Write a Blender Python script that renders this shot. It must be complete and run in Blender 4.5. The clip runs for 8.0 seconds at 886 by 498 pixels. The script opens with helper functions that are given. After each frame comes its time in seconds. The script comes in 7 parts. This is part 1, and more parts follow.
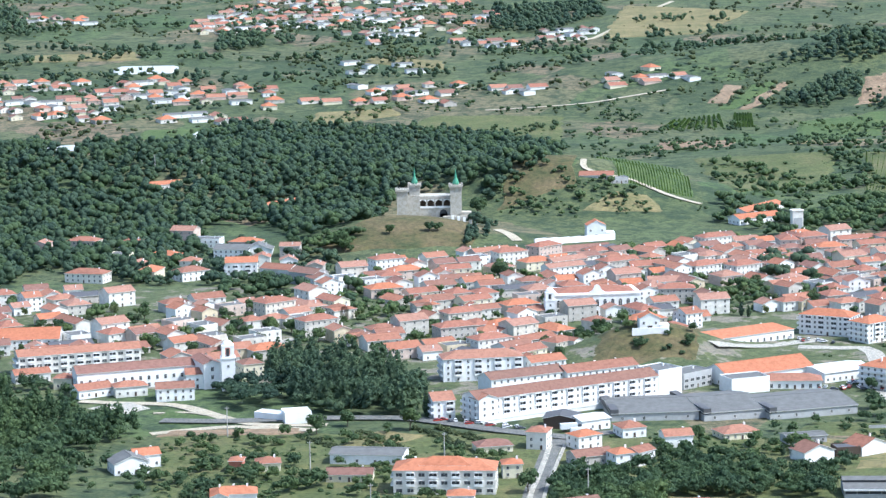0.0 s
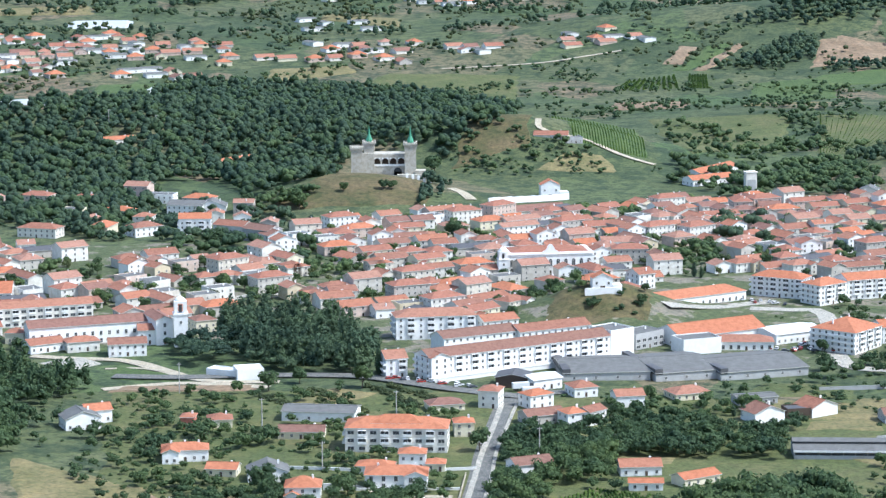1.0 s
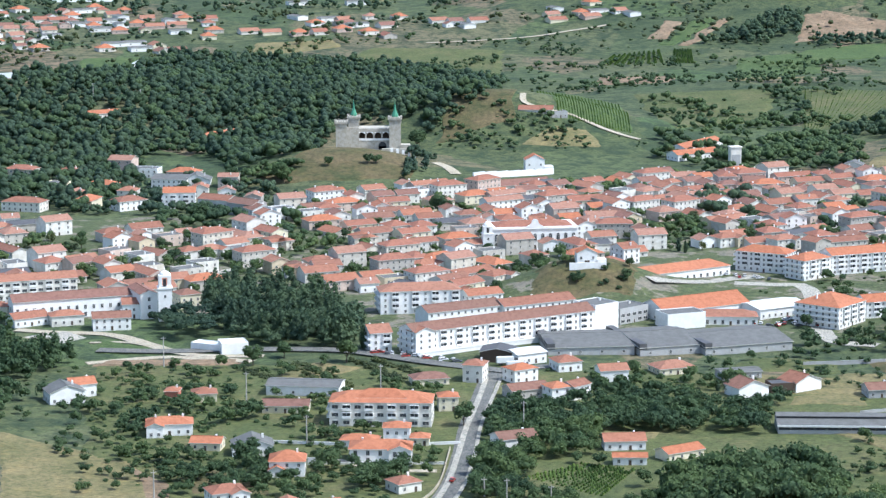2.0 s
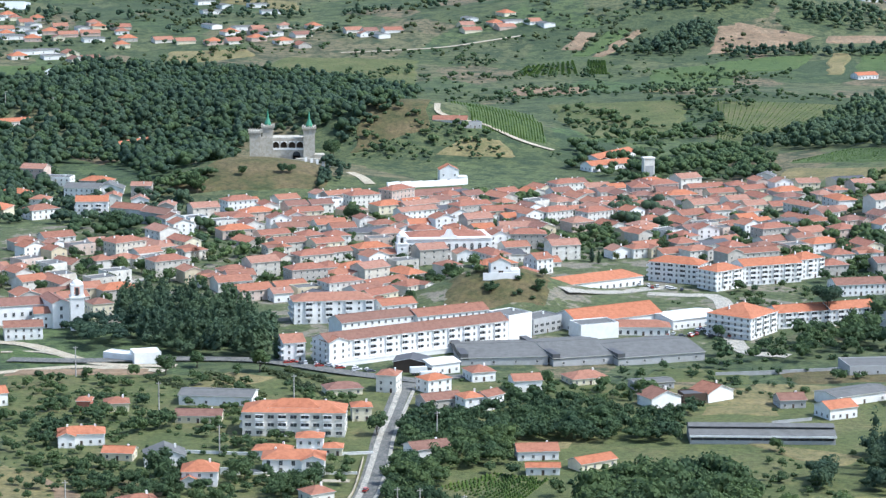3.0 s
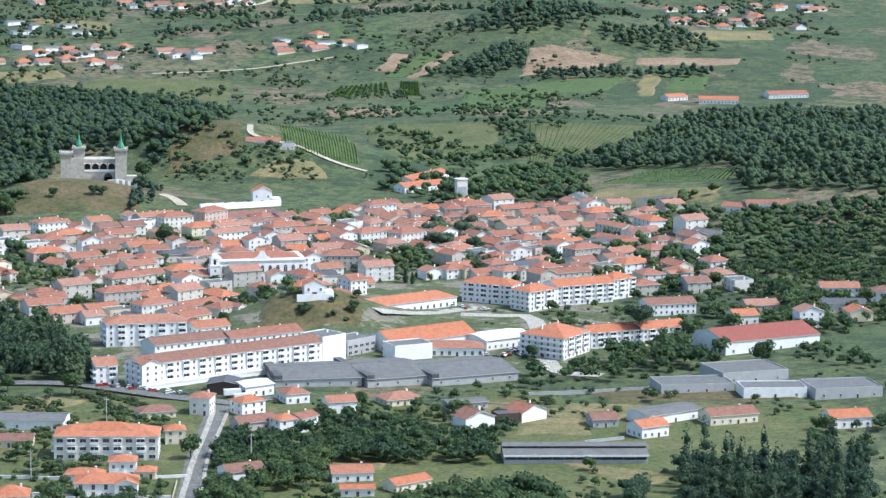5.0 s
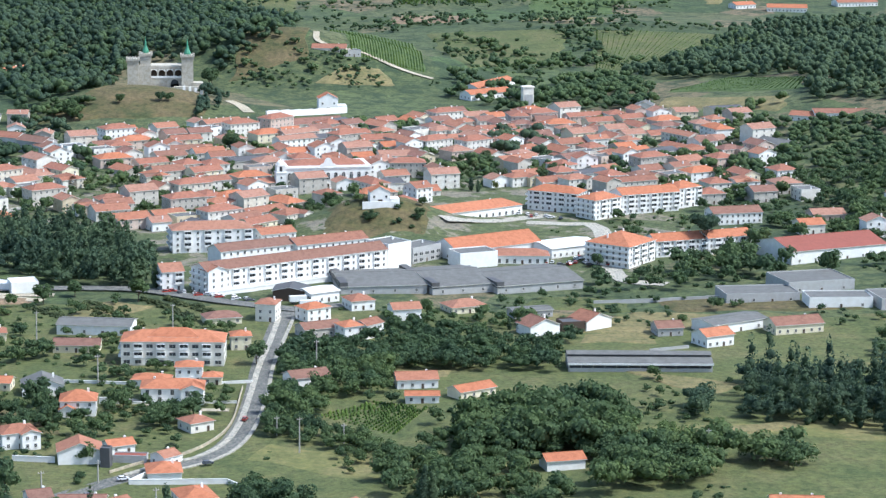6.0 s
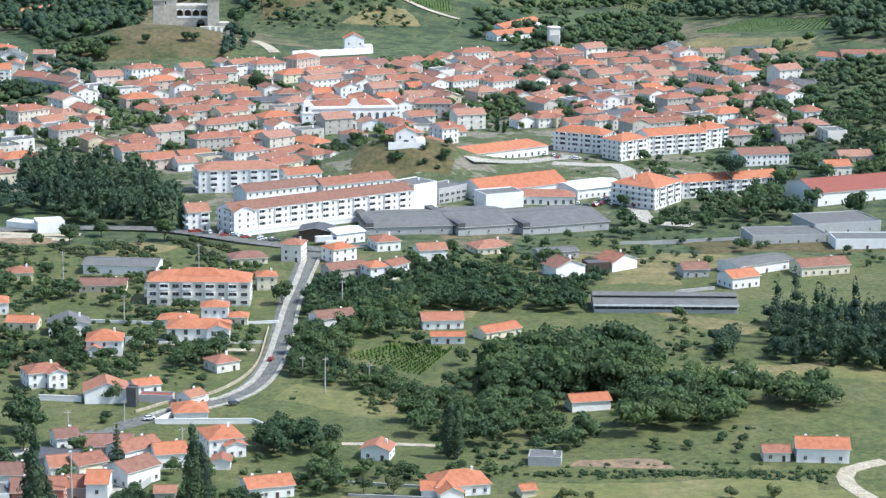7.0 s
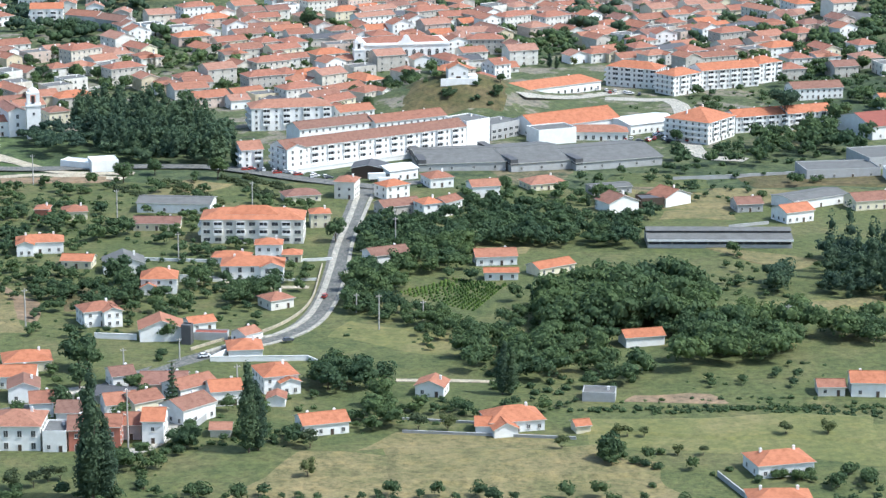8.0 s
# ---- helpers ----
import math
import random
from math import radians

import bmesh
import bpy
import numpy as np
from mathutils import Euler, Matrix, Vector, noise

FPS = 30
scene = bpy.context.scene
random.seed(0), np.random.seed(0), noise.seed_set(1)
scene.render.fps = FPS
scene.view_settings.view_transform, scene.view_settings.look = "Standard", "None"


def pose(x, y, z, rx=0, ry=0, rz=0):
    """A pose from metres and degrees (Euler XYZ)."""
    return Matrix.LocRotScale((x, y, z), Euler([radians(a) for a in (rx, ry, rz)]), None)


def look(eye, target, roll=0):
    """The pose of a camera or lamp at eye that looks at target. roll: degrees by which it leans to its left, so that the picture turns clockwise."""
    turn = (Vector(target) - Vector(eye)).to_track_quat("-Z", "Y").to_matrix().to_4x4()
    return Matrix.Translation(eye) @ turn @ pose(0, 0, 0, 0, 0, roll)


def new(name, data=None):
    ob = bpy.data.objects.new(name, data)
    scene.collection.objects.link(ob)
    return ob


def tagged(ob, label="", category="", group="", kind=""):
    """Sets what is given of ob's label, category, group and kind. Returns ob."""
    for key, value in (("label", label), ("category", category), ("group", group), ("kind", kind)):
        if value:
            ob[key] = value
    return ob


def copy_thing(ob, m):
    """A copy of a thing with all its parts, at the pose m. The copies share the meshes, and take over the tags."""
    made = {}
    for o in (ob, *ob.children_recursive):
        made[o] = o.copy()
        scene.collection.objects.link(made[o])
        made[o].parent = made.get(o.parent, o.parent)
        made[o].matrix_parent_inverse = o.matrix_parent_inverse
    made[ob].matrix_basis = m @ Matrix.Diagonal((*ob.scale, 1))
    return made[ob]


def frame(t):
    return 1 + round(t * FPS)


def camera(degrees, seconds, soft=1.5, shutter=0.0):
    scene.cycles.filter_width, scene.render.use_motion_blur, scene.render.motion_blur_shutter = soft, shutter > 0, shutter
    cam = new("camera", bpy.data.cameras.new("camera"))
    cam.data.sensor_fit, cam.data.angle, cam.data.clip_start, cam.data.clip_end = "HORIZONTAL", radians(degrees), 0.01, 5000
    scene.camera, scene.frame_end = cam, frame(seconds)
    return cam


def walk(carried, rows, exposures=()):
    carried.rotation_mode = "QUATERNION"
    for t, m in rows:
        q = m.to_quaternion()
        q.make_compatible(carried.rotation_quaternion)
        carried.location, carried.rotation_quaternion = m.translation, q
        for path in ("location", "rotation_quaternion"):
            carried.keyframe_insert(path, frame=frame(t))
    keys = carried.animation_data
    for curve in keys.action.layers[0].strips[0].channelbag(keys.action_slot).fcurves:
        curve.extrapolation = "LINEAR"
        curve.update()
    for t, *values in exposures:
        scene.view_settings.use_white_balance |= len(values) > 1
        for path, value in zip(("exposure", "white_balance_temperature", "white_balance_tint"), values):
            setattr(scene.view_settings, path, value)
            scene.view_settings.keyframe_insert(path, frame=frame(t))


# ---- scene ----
cam = camera(20.0, 8.0, soft=1.35)
EYE = 255.0
ROWS = [
    (0.0, -0.0, -8.204, -1.1),
    (0.2, -0.353, -8.335, -0.898),
    (0.5, -0.882, -8.658, -0.596),
    (1.0, -1.055, -9.166, -0.367),
    (1.2, -1.132, -9.267, -0.34),
    (2.3, -1.66, -9.93, -0.195),
    (2.5, -1.926, -9.999, -0.168),
    (2.8, -2.577, -9.739, 0.101),
    (3.0, -3.401, -9.523, 0.281),
    (3.5, -3.919, -9.333, 0.22),
    (4.0, -3.855, -9.387, 0.073),
    (4.1, -3.922, -9.393, 0.209),
    (4.2, -4.125, -9.447, 0.344),
    (4.3, -4.485, -9.419, 0.48),
    (4.5, -6.2, -9.185, 0.751),
    (4.7, -7.226, -8.823, 0.764),
    (5.0, -7.7, -9.0, 0.74),
    (5.4, -6.95, -10.1, 0.66),
    (5.8, -6.171, -10.988, 0.609),
    (6.0, -6.211, -11.122, 0.757),
    (6.5, -5.948, -11.712, 0.78),
    (7.0, -5.63, -12.482, 0.766),
    (7.5, -4.689, -13.318, 0.572),
    (7.7, -4.629, -13.684, 0.4),
    (8.0, -4.396, -13.941, 0.143),
]


def aim(yaw, pitch, lean):
    return pose(0, 0, EYE, 0, 0, yaw) @ pose(0, 0, 0, 90 + pitch) @ pose(0, 0, 0, 0, 0, lean)


walk(cam, [(t, aim(yaw, pitch, lean)) for t, yaw, pitch, lean in ROWS], exposures=[(0.0, 0.86, 5500, 7), (1.0, 0.73, 5550, 7), (2.5, 0.63, 5600, 7), (4.7, 0.63, 5600, 7), (6.5, 0.65, 5700, 6), (8.0, 0.69, 5750, 5)])

# ---- daylight: high summer sun from the right ----
SUN_UP, SUN_TURN = 53.0, 109.0   # elevation; clockwise from +y
world = bpy.data.worlds.new("sky")
scene.world = world
world.use_nodes = True
wn = world.node_tree
sky = wn.nodes.new("ShaderNodeTexSky")
sky.sky_type, sky.sun_disc = "NISHITA", False
sky.sun_elevation, sky.sun_rotation = radians(SUN_UP), radians(SUN_TURN)
sky.air_density, sky.dust_density, sky.ozone_density = 1.2, 2.5, 1.0
wn.links.new(sky.outputs[0], wn.nodes["Background"].inputs[0])
wn.nodes["Background"].inputs[1].default_value = 0.15
sun_data = bpy.data.lights.new("sun", "SUN")
sun_data.energy, sun_data.angle, sun_data.color = 3.3, radians(0.6), (1.0, 0.95, 0.87)
sun = new("sun", sun_data)
su, st = radians(SUN_UP), radians(SUN_TURN)
sun.matrix_basis = look((0, 0, 900), (-900 * math.sin(st) * math.cos(su), -900 * math.cos(st) * math.cos(su), 900 - 900 * math.sin(su)))


# ---- materials ----
def nodes_of(name, rough=0.85):
    m = bpy.data.materials.new(name)
    m.use_nodes = True
    nt = m.node_tree
    b = nt.nodes["Principled BSDF"]
    b.inputs["Roughness"].default_value = rough
    b.inputs["Specular IOR Level"].default_value = 0.25
    return m, nt, b


def ramp_node(nt, stops):
    r = nt.nodes.new("ShaderNodeValToRGB")
    e = r.color_ramp.elements
    while len(e) < len(stops):
        e.new(0.5)
    for k, (p, c) in enumerate(stops):
        e[k].position, e[k].color = p, (*c, 1)
    return r


def noise_node(nt, scale, detail=5.0, coords="Object", rough=0.6):
    tc = nt.nodes.new("ShaderNodeTexCoord") if coords == "Object" else nt.nodes.new("ShaderNodeNewGeometry")
    n = nt.nodes.new("ShaderNodeTexNoise")
    n.inputs["Scale"].default_value, n.inputs["Detail"].default_value, n.inputs["Roughness"].default_value = scale, detail, rough
    nt.links.new(tc.outputs["Object" if coords == "Object" else "Position"], n.inputs["Vector"])
    return n


def mix_node(nt, a, b, fac, kind="MIX", amount=None):
    x = nt.nodes.new("ShaderNodeMix")
    x.data_type, x.blend_type = "RGBA", kind
    for sock, v in ((x.inputs[6], a), (x.inputs[7], b)):
        if isinstance(v, tuple):
            sock.default_value = (*v, 1)
        else:
            nt.links.new(v, sock)
    if amount is not None:
        x.inputs[0].default_value = amount
    else:
        nt.links.new(fac, x.inputs[0])
    return x.outputs[2]


def bump_node(nt, b, src, strength, dist):
    bp = nt.nodes.new("ShaderNodeBump")
    bp.inputs["Strength"].default_value, bp.inputs["Distance"].default_value = strength, dist
    nt.links.new(src, bp.inputs["Height"])
    nt.links.new(bp.outputs[0], b.inputs["Normal"])


def earth(name, stops, big, small, rough=0.95, lift=0.5, grit=0.45):
    """Grass, soil or gravel: a ramp over broad patches, broken up by fine grain."""
    m, nt, b = nodes_of(name, rough)
    n1 = noise_node(nt, big, 6, "World", 0.65)
    n2 = noise_node(nt, small * 0.6, 7, "World", 0.8)
    r = ramp_node(nt, stops)
    nt.links.new(n1.outputs[0], r.inputs[0])
    g = ramp_node(nt, [(0.34, (0.42, 0.46, 0.44)), (0.5, (0.95, 0.95, 0.93)), (0.68, (1.45, 1.4, 1.3))])
    nt.links.new(n2.outputs[0], g.inputs[0])
    n3 = noise_node(nt, big * 4.5, 5, "World", 0.7)
    tone = ramp_node(nt, [(0.38, (0.78, 0.84, 0.78)), (0.5, (1, 1, 1)), (0.64, (1.18, 1.11, 1.0))])
    nt.links.new(n3.outputs[0], tone.inputs[0])
    c = mix_node(nt, r.outputs[0], tone.outputs[0], None, "MULTIPLY", 0.8)
    nt.links.new(mix_node(nt, c, g.outputs[0], None, "MULTIPLY", grit * 2), b.inputs["Base Color"])
    bump_node(nt, b, n2.outputs[0], lift, 0.6)
    return m


def ground_material():
    """Open country: cells of meadow, crop, scrub and stubble, broken by scrubby noise."""
    m, nt, b = nodes_of("open country", 0.95)
    geo = nt.nodes.new("ShaderNodeNewGeometry")
    warp = noise_node(nt, 0.012, 3, "World")
    add = nt.nodes.new("ShaderNodeVectorMath")
    add.operation = "MULTIPLY_ADD"
    add.inputs[1].default_value = (60, 60, 0)
    nt.links.new(warp.outputs[1], add.inputs[0])
    nt.links.new(geo.outputs["Position"], add.inputs[2])
    mp = nt.nodes.new("ShaderNodeMapping")
    mp.inputs["Rotation"].default_value = (0, 0, 0.5)
    mp.inputs["Scale"].default_value = (0.013, 0.0085, 0.0)
    nt.links.new(add.outputs[0], mp.inputs[0])
    v = nt.nodes.new("ShaderNodeTexVoronoi")
    v.inputs["Scale"].default_value = 1.0
    nt.links.new(mp.outputs[0], v.inputs["Vector"])
    sep = nt.nodes.new("ShaderNodeSeparateColor")
    nt.links.new(v.outputs["Color"], sep.inputs[0])
    r = ramp_node(nt, [(0.0, (0.056, 0.080, 0.040)), (0.2, (0.095, 0.112, 0.050)), (0.4, (0.064, 0.096, 0.043)), (0.55, (0.120, 0.126, 0.064)), (0.72, (0.080, 0.120, 0.046)), (0.86, (0.155, 0.136, 0.080)), (1.0, (0.20, 0.15, 0.10))])
    nt.links.new(sep.outputs[0], r.inputs[0])
    n2 = noise_node(nt, 0.05, 7, "World", 0.72)
    scrub = ramp_node(nt, [(0.47, (0, 0, 0)), (0.62, (1, 1, 1))])
    nt.links.new(n2.outputs[0], scrub.inputs[0])
    c = mix_node(nt, r.outputs[0], (0.034, 0.054, 0.030), scrub.outputs[0])
    # weeds and low brambles in drifts, finer than the fields
    n4 = noise_node(nt, 0.14, 5, "World", 0.7)
    drift = ramp_node(nt, [(0.50, (0, 0, 0)), (0.58, (0.75, 0.75, 0.75))])
    nt.links.new(n4.outputs[0], drift.inputs[0])
    c = mix_node(nt, c, (0.036, 0.056, 0.028), drift.outputs[0])
    n3 = noise_node(nt, 0.35, 7, "World", 0.8)
    g = ramp_node(nt, [(0.34, (0.42, 0.46, 0.44)), (0.5, (0.95, 0.95, 0.93)), (0.68, (1.45, 1.4, 1.3))])
    nt.links.new(n3.outputs[0], g.inputs[0])
    nt.links.new(mix_node(nt, c, g.outputs[0], None, "MULTIPLY", 0.8), b.inputs["Base Color"])
    bump_node(nt, b, n2.outputs[0], 0.6, 2.5)
    return m


def plaster(name, colours, stain=0.2):
    """Painted render; the shade varies from house to house, with weather stains."""
    m, nt, b = nodes_of(name, 0.8)
    info = nt.nodes.new("ShaderNodeObjectInfo")
    r = ramp_node(nt, [(k / max(1, len(colours) - 1), c) for k, c in enumerate(colours)])
    r.color_ramp.interpolation = "CONSTANT"
    nt.links.new(info.outputs["Random"], r.inputs[0])
    n = noise_node(nt, 0.35, 6, "World", 0.7)
    d = ramp_node(nt, [(0.42, (0.72, 0.69, 0.63)), (0.6, (1, 1, 1))])
    nt.links.new(n.outputs[0], d.inputs[0])
    nt.links.new(mix_node(nt, r.outputs[0], d.outputs[0], None, "MULTIPLY", stain * 2), b.inputs["Base Color"])
    fine = noise_node(nt, 6, 3, "World")
    bump_node(nt, b, fine.outputs[0], 0.15, 0.03)
    return m


def tiles(name, colours):
    """Clay roof tiles: rows of humps, patchy firing and lichen."""
    m, nt, b = nodes_of(name, 0.85)
    info = nt.nodes.new("ShaderNodeObjectInfo")
    r = ramp_node(nt, [(k / (len(colours) - 1), c) for k, c in enumerate(colours)])
    nt.links.new(info.outputs["Random"], r.inputs[0])
    n = noise_node(nt, 0.5, 6, "World", 0.75)
    d = ramp_node(nt, [(0.35, (0.62, 0.58, 0.55)), (0.55, (1, 1, 1)), (0.75, (1.12, 1.1, 1.05))])
    nt.links.new(n.outputs[0], d.inputs[0])
    nt.links.new(mix_node(nt, r.outputs[0], d.outputs[0], None, "MULTIPLY", 0.75), b.inputs["Base Color"])
    tc = nt.nodes.new("ShaderNodeTexCoord")
    w = nt.nodes.new("ShaderNodeTexWave")
    w.inputs["Scale"].default_value, w.inputs["Distortion"].default_value = 1.1, 0.6
    nt.links.new(tc.outputs["Object"], w.inputs["Vector"])
    bump_node(nt, b, w.outputs[0], 0.35, 0.08)
    return m


def leafy(name, dark, light, rough=0.75):
    """Foliage: every clump takes its own tone, every tree a little of its own."""
    m, nt, b = nodes_of(name, rough)
    geo = nt.nodes.new("ShaderNodeNewGeometry")
    r = ramp_node(nt, [(0.0, dark), (1.0, light)])
    nt.links.new(geo.outputs["Random Per Island"], r.inputs[0])
    info = nt.nodes.new("ShaderNodeObjectInfo")
    g = ramp_node(nt, [(0.0, (0.75, 0.8, 0.8)), (1.0, (1.2, 1.15, 0.95))])
    nt.links.new(info.outputs["Random"], g.inputs[0])
    n = noise_node(nt, 0.035, 4, "World")
    p = ramp_node(nt, [(0.35, (0.72, 0.78, 0.8)), (0.65, (1.25, 1.18, 0.95))])
    nt.links.new(n.outputs[0], p.inputs[0])
    c = mix_node(nt, r.outputs[0], g.outputs[0], None, "MULTIPLY", 1.0)
    fine = noise_node(nt, 0.9, 5, "World", 0.75)
    leafage = ramp_node(nt, [(0.36, (0.76, 0.79, 0.78)), (0.52, (1, 1, 1)), (0.68, (1.16, 1.13, 1.03))])
    nt.links.new(fine.outputs[0], leafage.inputs[0])
    c = mix_node(nt, c, leafage.outputs[0], None, "MULTIPLY", 1.0)
    bump_node(nt, b, fine.outputs[0], 0.5, 0.7)
    col = mix_node(nt, c, p.outputs[0], None, "MULTIPLY", 1.0)
    nt.links.new(col, b.inputs["Base Color"])
    tr = nt.nodes.new("ShaderNodeBsdfTranslucent")
    nt.links.new(col, tr.inputs["Color"])
    both = nt.nodes.new("ShaderNodeMixShader")
    both.inputs[0].default_value = 0.42
    nt.links.new(b.outputs[0], both.inputs[1])
    nt.links.new(tr.outputs[0], both.inputs[2])
    nt.links.new(both.outputs[0], nt.nodes["Material Output"].inputs[0])
    return m


def plain(name, c, rough=0.7, metal=0.0, grain=2.0, amount=0.5):
    m, nt, b = nodes_of(name, rough)
    b.inputs["Metallic"].default_value = metal
    n = noise_node(nt, grain, 5, "World", 0.7)
    d = ramp_node(nt, [(0.3, (0.65, 0.64, 0.62)), (0.7, (1.1, 1.1, 1.1))])
    nt.links.new(n.outputs[0], d.inputs[0])
    nt.links.new(mix_node(nt, c, d.outputs[0], None, "MULTIPLY", amount), b.inputs["Base Color"])
    return m


GROUND = ground_material()
MEADOW = earth("meadow grass", [(0.3, (0.069, 0.090, 0.035)), (0.5, (0.096, 0.110, 0.044)), (0.7, (0.138, 0.128, 0.062))], 0.03, 0.7)
HAY = earth("half-ripe hay meadow", [(0.3, (0.107, 0.123, 0.045)), (0.5, (0.143, 0.145, 0.057)), (0.7, (0.196, 0.172, 0.082))], 0.03, 0.7, 0.95, 0.3, 0.3)
DRY = earth("dry grass", [(0.3, (0.122, 0.122, 0.054)), (0.5, (0.178, 0.155, 0.076)), (0.72, (0.235, 0.192, 0.100))], 0.03, 0.7)
GREEN = earth("green crop", [(0.3, (0.061, 0.095, 0.035)), (0.55, (0.077, 0.113, 0.041)), (0.75, (0.099, 0.120, 0.050))], 0.03, 0.9)
SOIL = earth("bare soil", [(0.3, (0.160, 0.116, 0.076)), (0.5, (0.224, 0.160, 0.108)), (0.72, (0.288, 0.216, 0.148))], 0.03, 0.5)
SCRUB = earth("scrub slope", [(0.32, (0.052, 0.064, 0.027)), (0.46, (0.091, 0.083, 0.039)), (0.66, (0.133, 0.103, 0.058))], 0.04, 0.45)
GRAVEL = earth("pale gravel", [(0.3, (0.342, 0.294, 0.228)), (0.6, (0.437, 0.389, 0.314)), (0.8, (0.513, 0.465, 0.389))], 0.15, 1.5)
ASPHALT = earth("asphalt", [(0.3, (0.111, 0.111, 0.111)), (0.6, (0.162, 0.162, 0.157)), (0.8, (0.212, 0.212, 0.204))], 0.2, 1.5)
PAVING = earth("light paving", [(0.3, (0.306, 0.288, 0.261)), (0.6, (0.387, 0.369, 0.333)), (0.8, (0.450, 0.432, 0.396))], 0.2, 1.5)
TOWNFLOOR = earth("town ground", [(0.34, (0.17, 0.155, 0.13)), (0.43, (0.19, 0.175, 0.14)), (0.47, (0.090, 0.105, 0.052)), (0.7, (0.060, 0.085, 0.038))], 0.05, 0.5)
# the duller greys in these two put shaded walls into the render colour
WALLS = plaster("house render", [(0.70, 0.68, 0.63), (0.66, 0.61, 0.53), (0.74, 0.72, 0.68), (0.62, 0.53, 0.38), (0.72, 0.70, 0.66), (0.62, 0.50, 0.43), (0.55, 0.52, 0.47), (0.72, 0.70, 0.65), (0.48, 0.45, 0.41), (0.76, 0.75, 0.72)], 0.3)
SHADE_GREY = plaster("shade-grey render", [(0.50, 0.47, 0.43), (0.55, 0.52, 0.47)], 0.35)
ROSY = plaster("faded pink render", [(0.60, 0.47, 0.41), (0.62, 0.50, 0.43)], 0.3)
WHITE = plaster("white render", [(0.82, 0.81, 0.79), (0.80, 0.80, 0.78)], 0.15)
CREAM = plaster("cream render", [(0.72, 0.66, 0.50), (0.70, 0.63, 0.48)])
BEIGE = plaster("beige render", [(0.74, 0.71, 0.65), (0.72, 0.68, 0.62)])
GREY = plaster("grey render", [(0.42, 0.42, 0.42), (0.48, 0.47, 0.45)])
STONE = plaster("pale castle stone", [(0.50, 0.47, 0.41), (0.47, 0.44, 0.38)], 0.4)
BRICKRED = plaster("red render", [(0.45, 0.17, 0.12), (0.42, 0.18, 0.12)])
ROOF = tiles("clay tiles", [(0.24, 0.115, 0.080), (0.34, 0.145, 0.088), (0.33, 0.165, 0.112), (0.29, 0.13, 0.085), (0.20, 0.115, 0.088)])
ROOFNEW = tiles("bright clay tiles", [(0.39, 0.148, 0.078), (0.42, 0.168, 0.092)])
ROOF_PINK = tiles("faded clay tiles", [(0.32, 0.175, 0.125), (0.34, 0.185, 0.135)])
ROOF_RED = tiles("red clay tiles", [(0.28, 0.125, 0.085), (0.31, 0.14, 0.095)])
ROOFDARK = tiles("weathered brown tiles", [(0.20, 0.11, 0.085), (0.25, 0.13, 0.10)])
SHEET = plain("fibre cement sheet", (0.15, 0.15, 0.145), 0.8, 0.0, 0.3, 0.8)
DARKSHEET = plain("dark sheet", (0.10, 0.10, 0.105), 0.6, 0.0, 0.4, 0.6)
METALWHITE = plain("white metal sheet", (0.72, 0.72, 0.70), 0.5, 0.0, 0.5, 0.3)
PLASTIC = plain("milky plastic sheet", (0.46, 0.48, 0.46), 0.5, 0.0, 0.2, 0.5)
REDSHEET = plain("brown-red sheet", (0.26, 0.085, 0.06), 0.6, 0.0, 0.4, 0.5)
GLASS = plain("dark window glass", (0.07, 0.075, 0.08), 0.15, 0.0, 1.0, 0.3)
FRAME = plain("pale window frame", (0.62, 0.60, 0.56), 0.5)
COPPER = plain("green copper", (0.08, 0.27, 0.17), 0.6, 0.0, 1.0, 0.5)
BARK = plain("bark", (0.13, 0.10, 0.075), 0.9)
POLEMAT = plain("concrete pole", (0.42, 0.40, 0.37), 0.8)
WOODDARK = plain("dark wood", (0.09, 0.065, 0.05), 0.8)
LEAF = leafy("broad leaves", (0.080, 0.126, 0.070), (0.104, 0.156, 0.086))
PINE = leafy("dark needles", (0.072, 0.116, 0.086), (0.092, 0.138, 0.098))
# olive leaves, and the paler foliage that imitates haze on far scrub
OLIVE_AND_HAZE = leafy("grey-green leaves", (0.075, 0.10, 0.055), (0.14, 0.168, 0.095))
MEADOWLEAF = leafy("long grass", (0.09, 0.12, 0.05), (0.16, 0.17, 0.085))
VINE = leafy("vine leaves", (0.06, 0.11, 0.028), (0.13, 0.20, 0.055))


def bump(x, y, cx, cy, sx, sy, h, turn=0.0):
    c, s = math.cos(math.radians(turn)), math.sin(math.radians(turn))
    u, v = ((x - cx) * c + (y - cy) * s) / sx, ((y - cy) * c - (x - cx) * s) / sy
    return h * math.exp(-(u * u + v * v))


def smooth(a, b, v):
    k = min(1.0, max(0.0, (v - a) / (b - a)))
    return k * k * (3 - 2 * k)


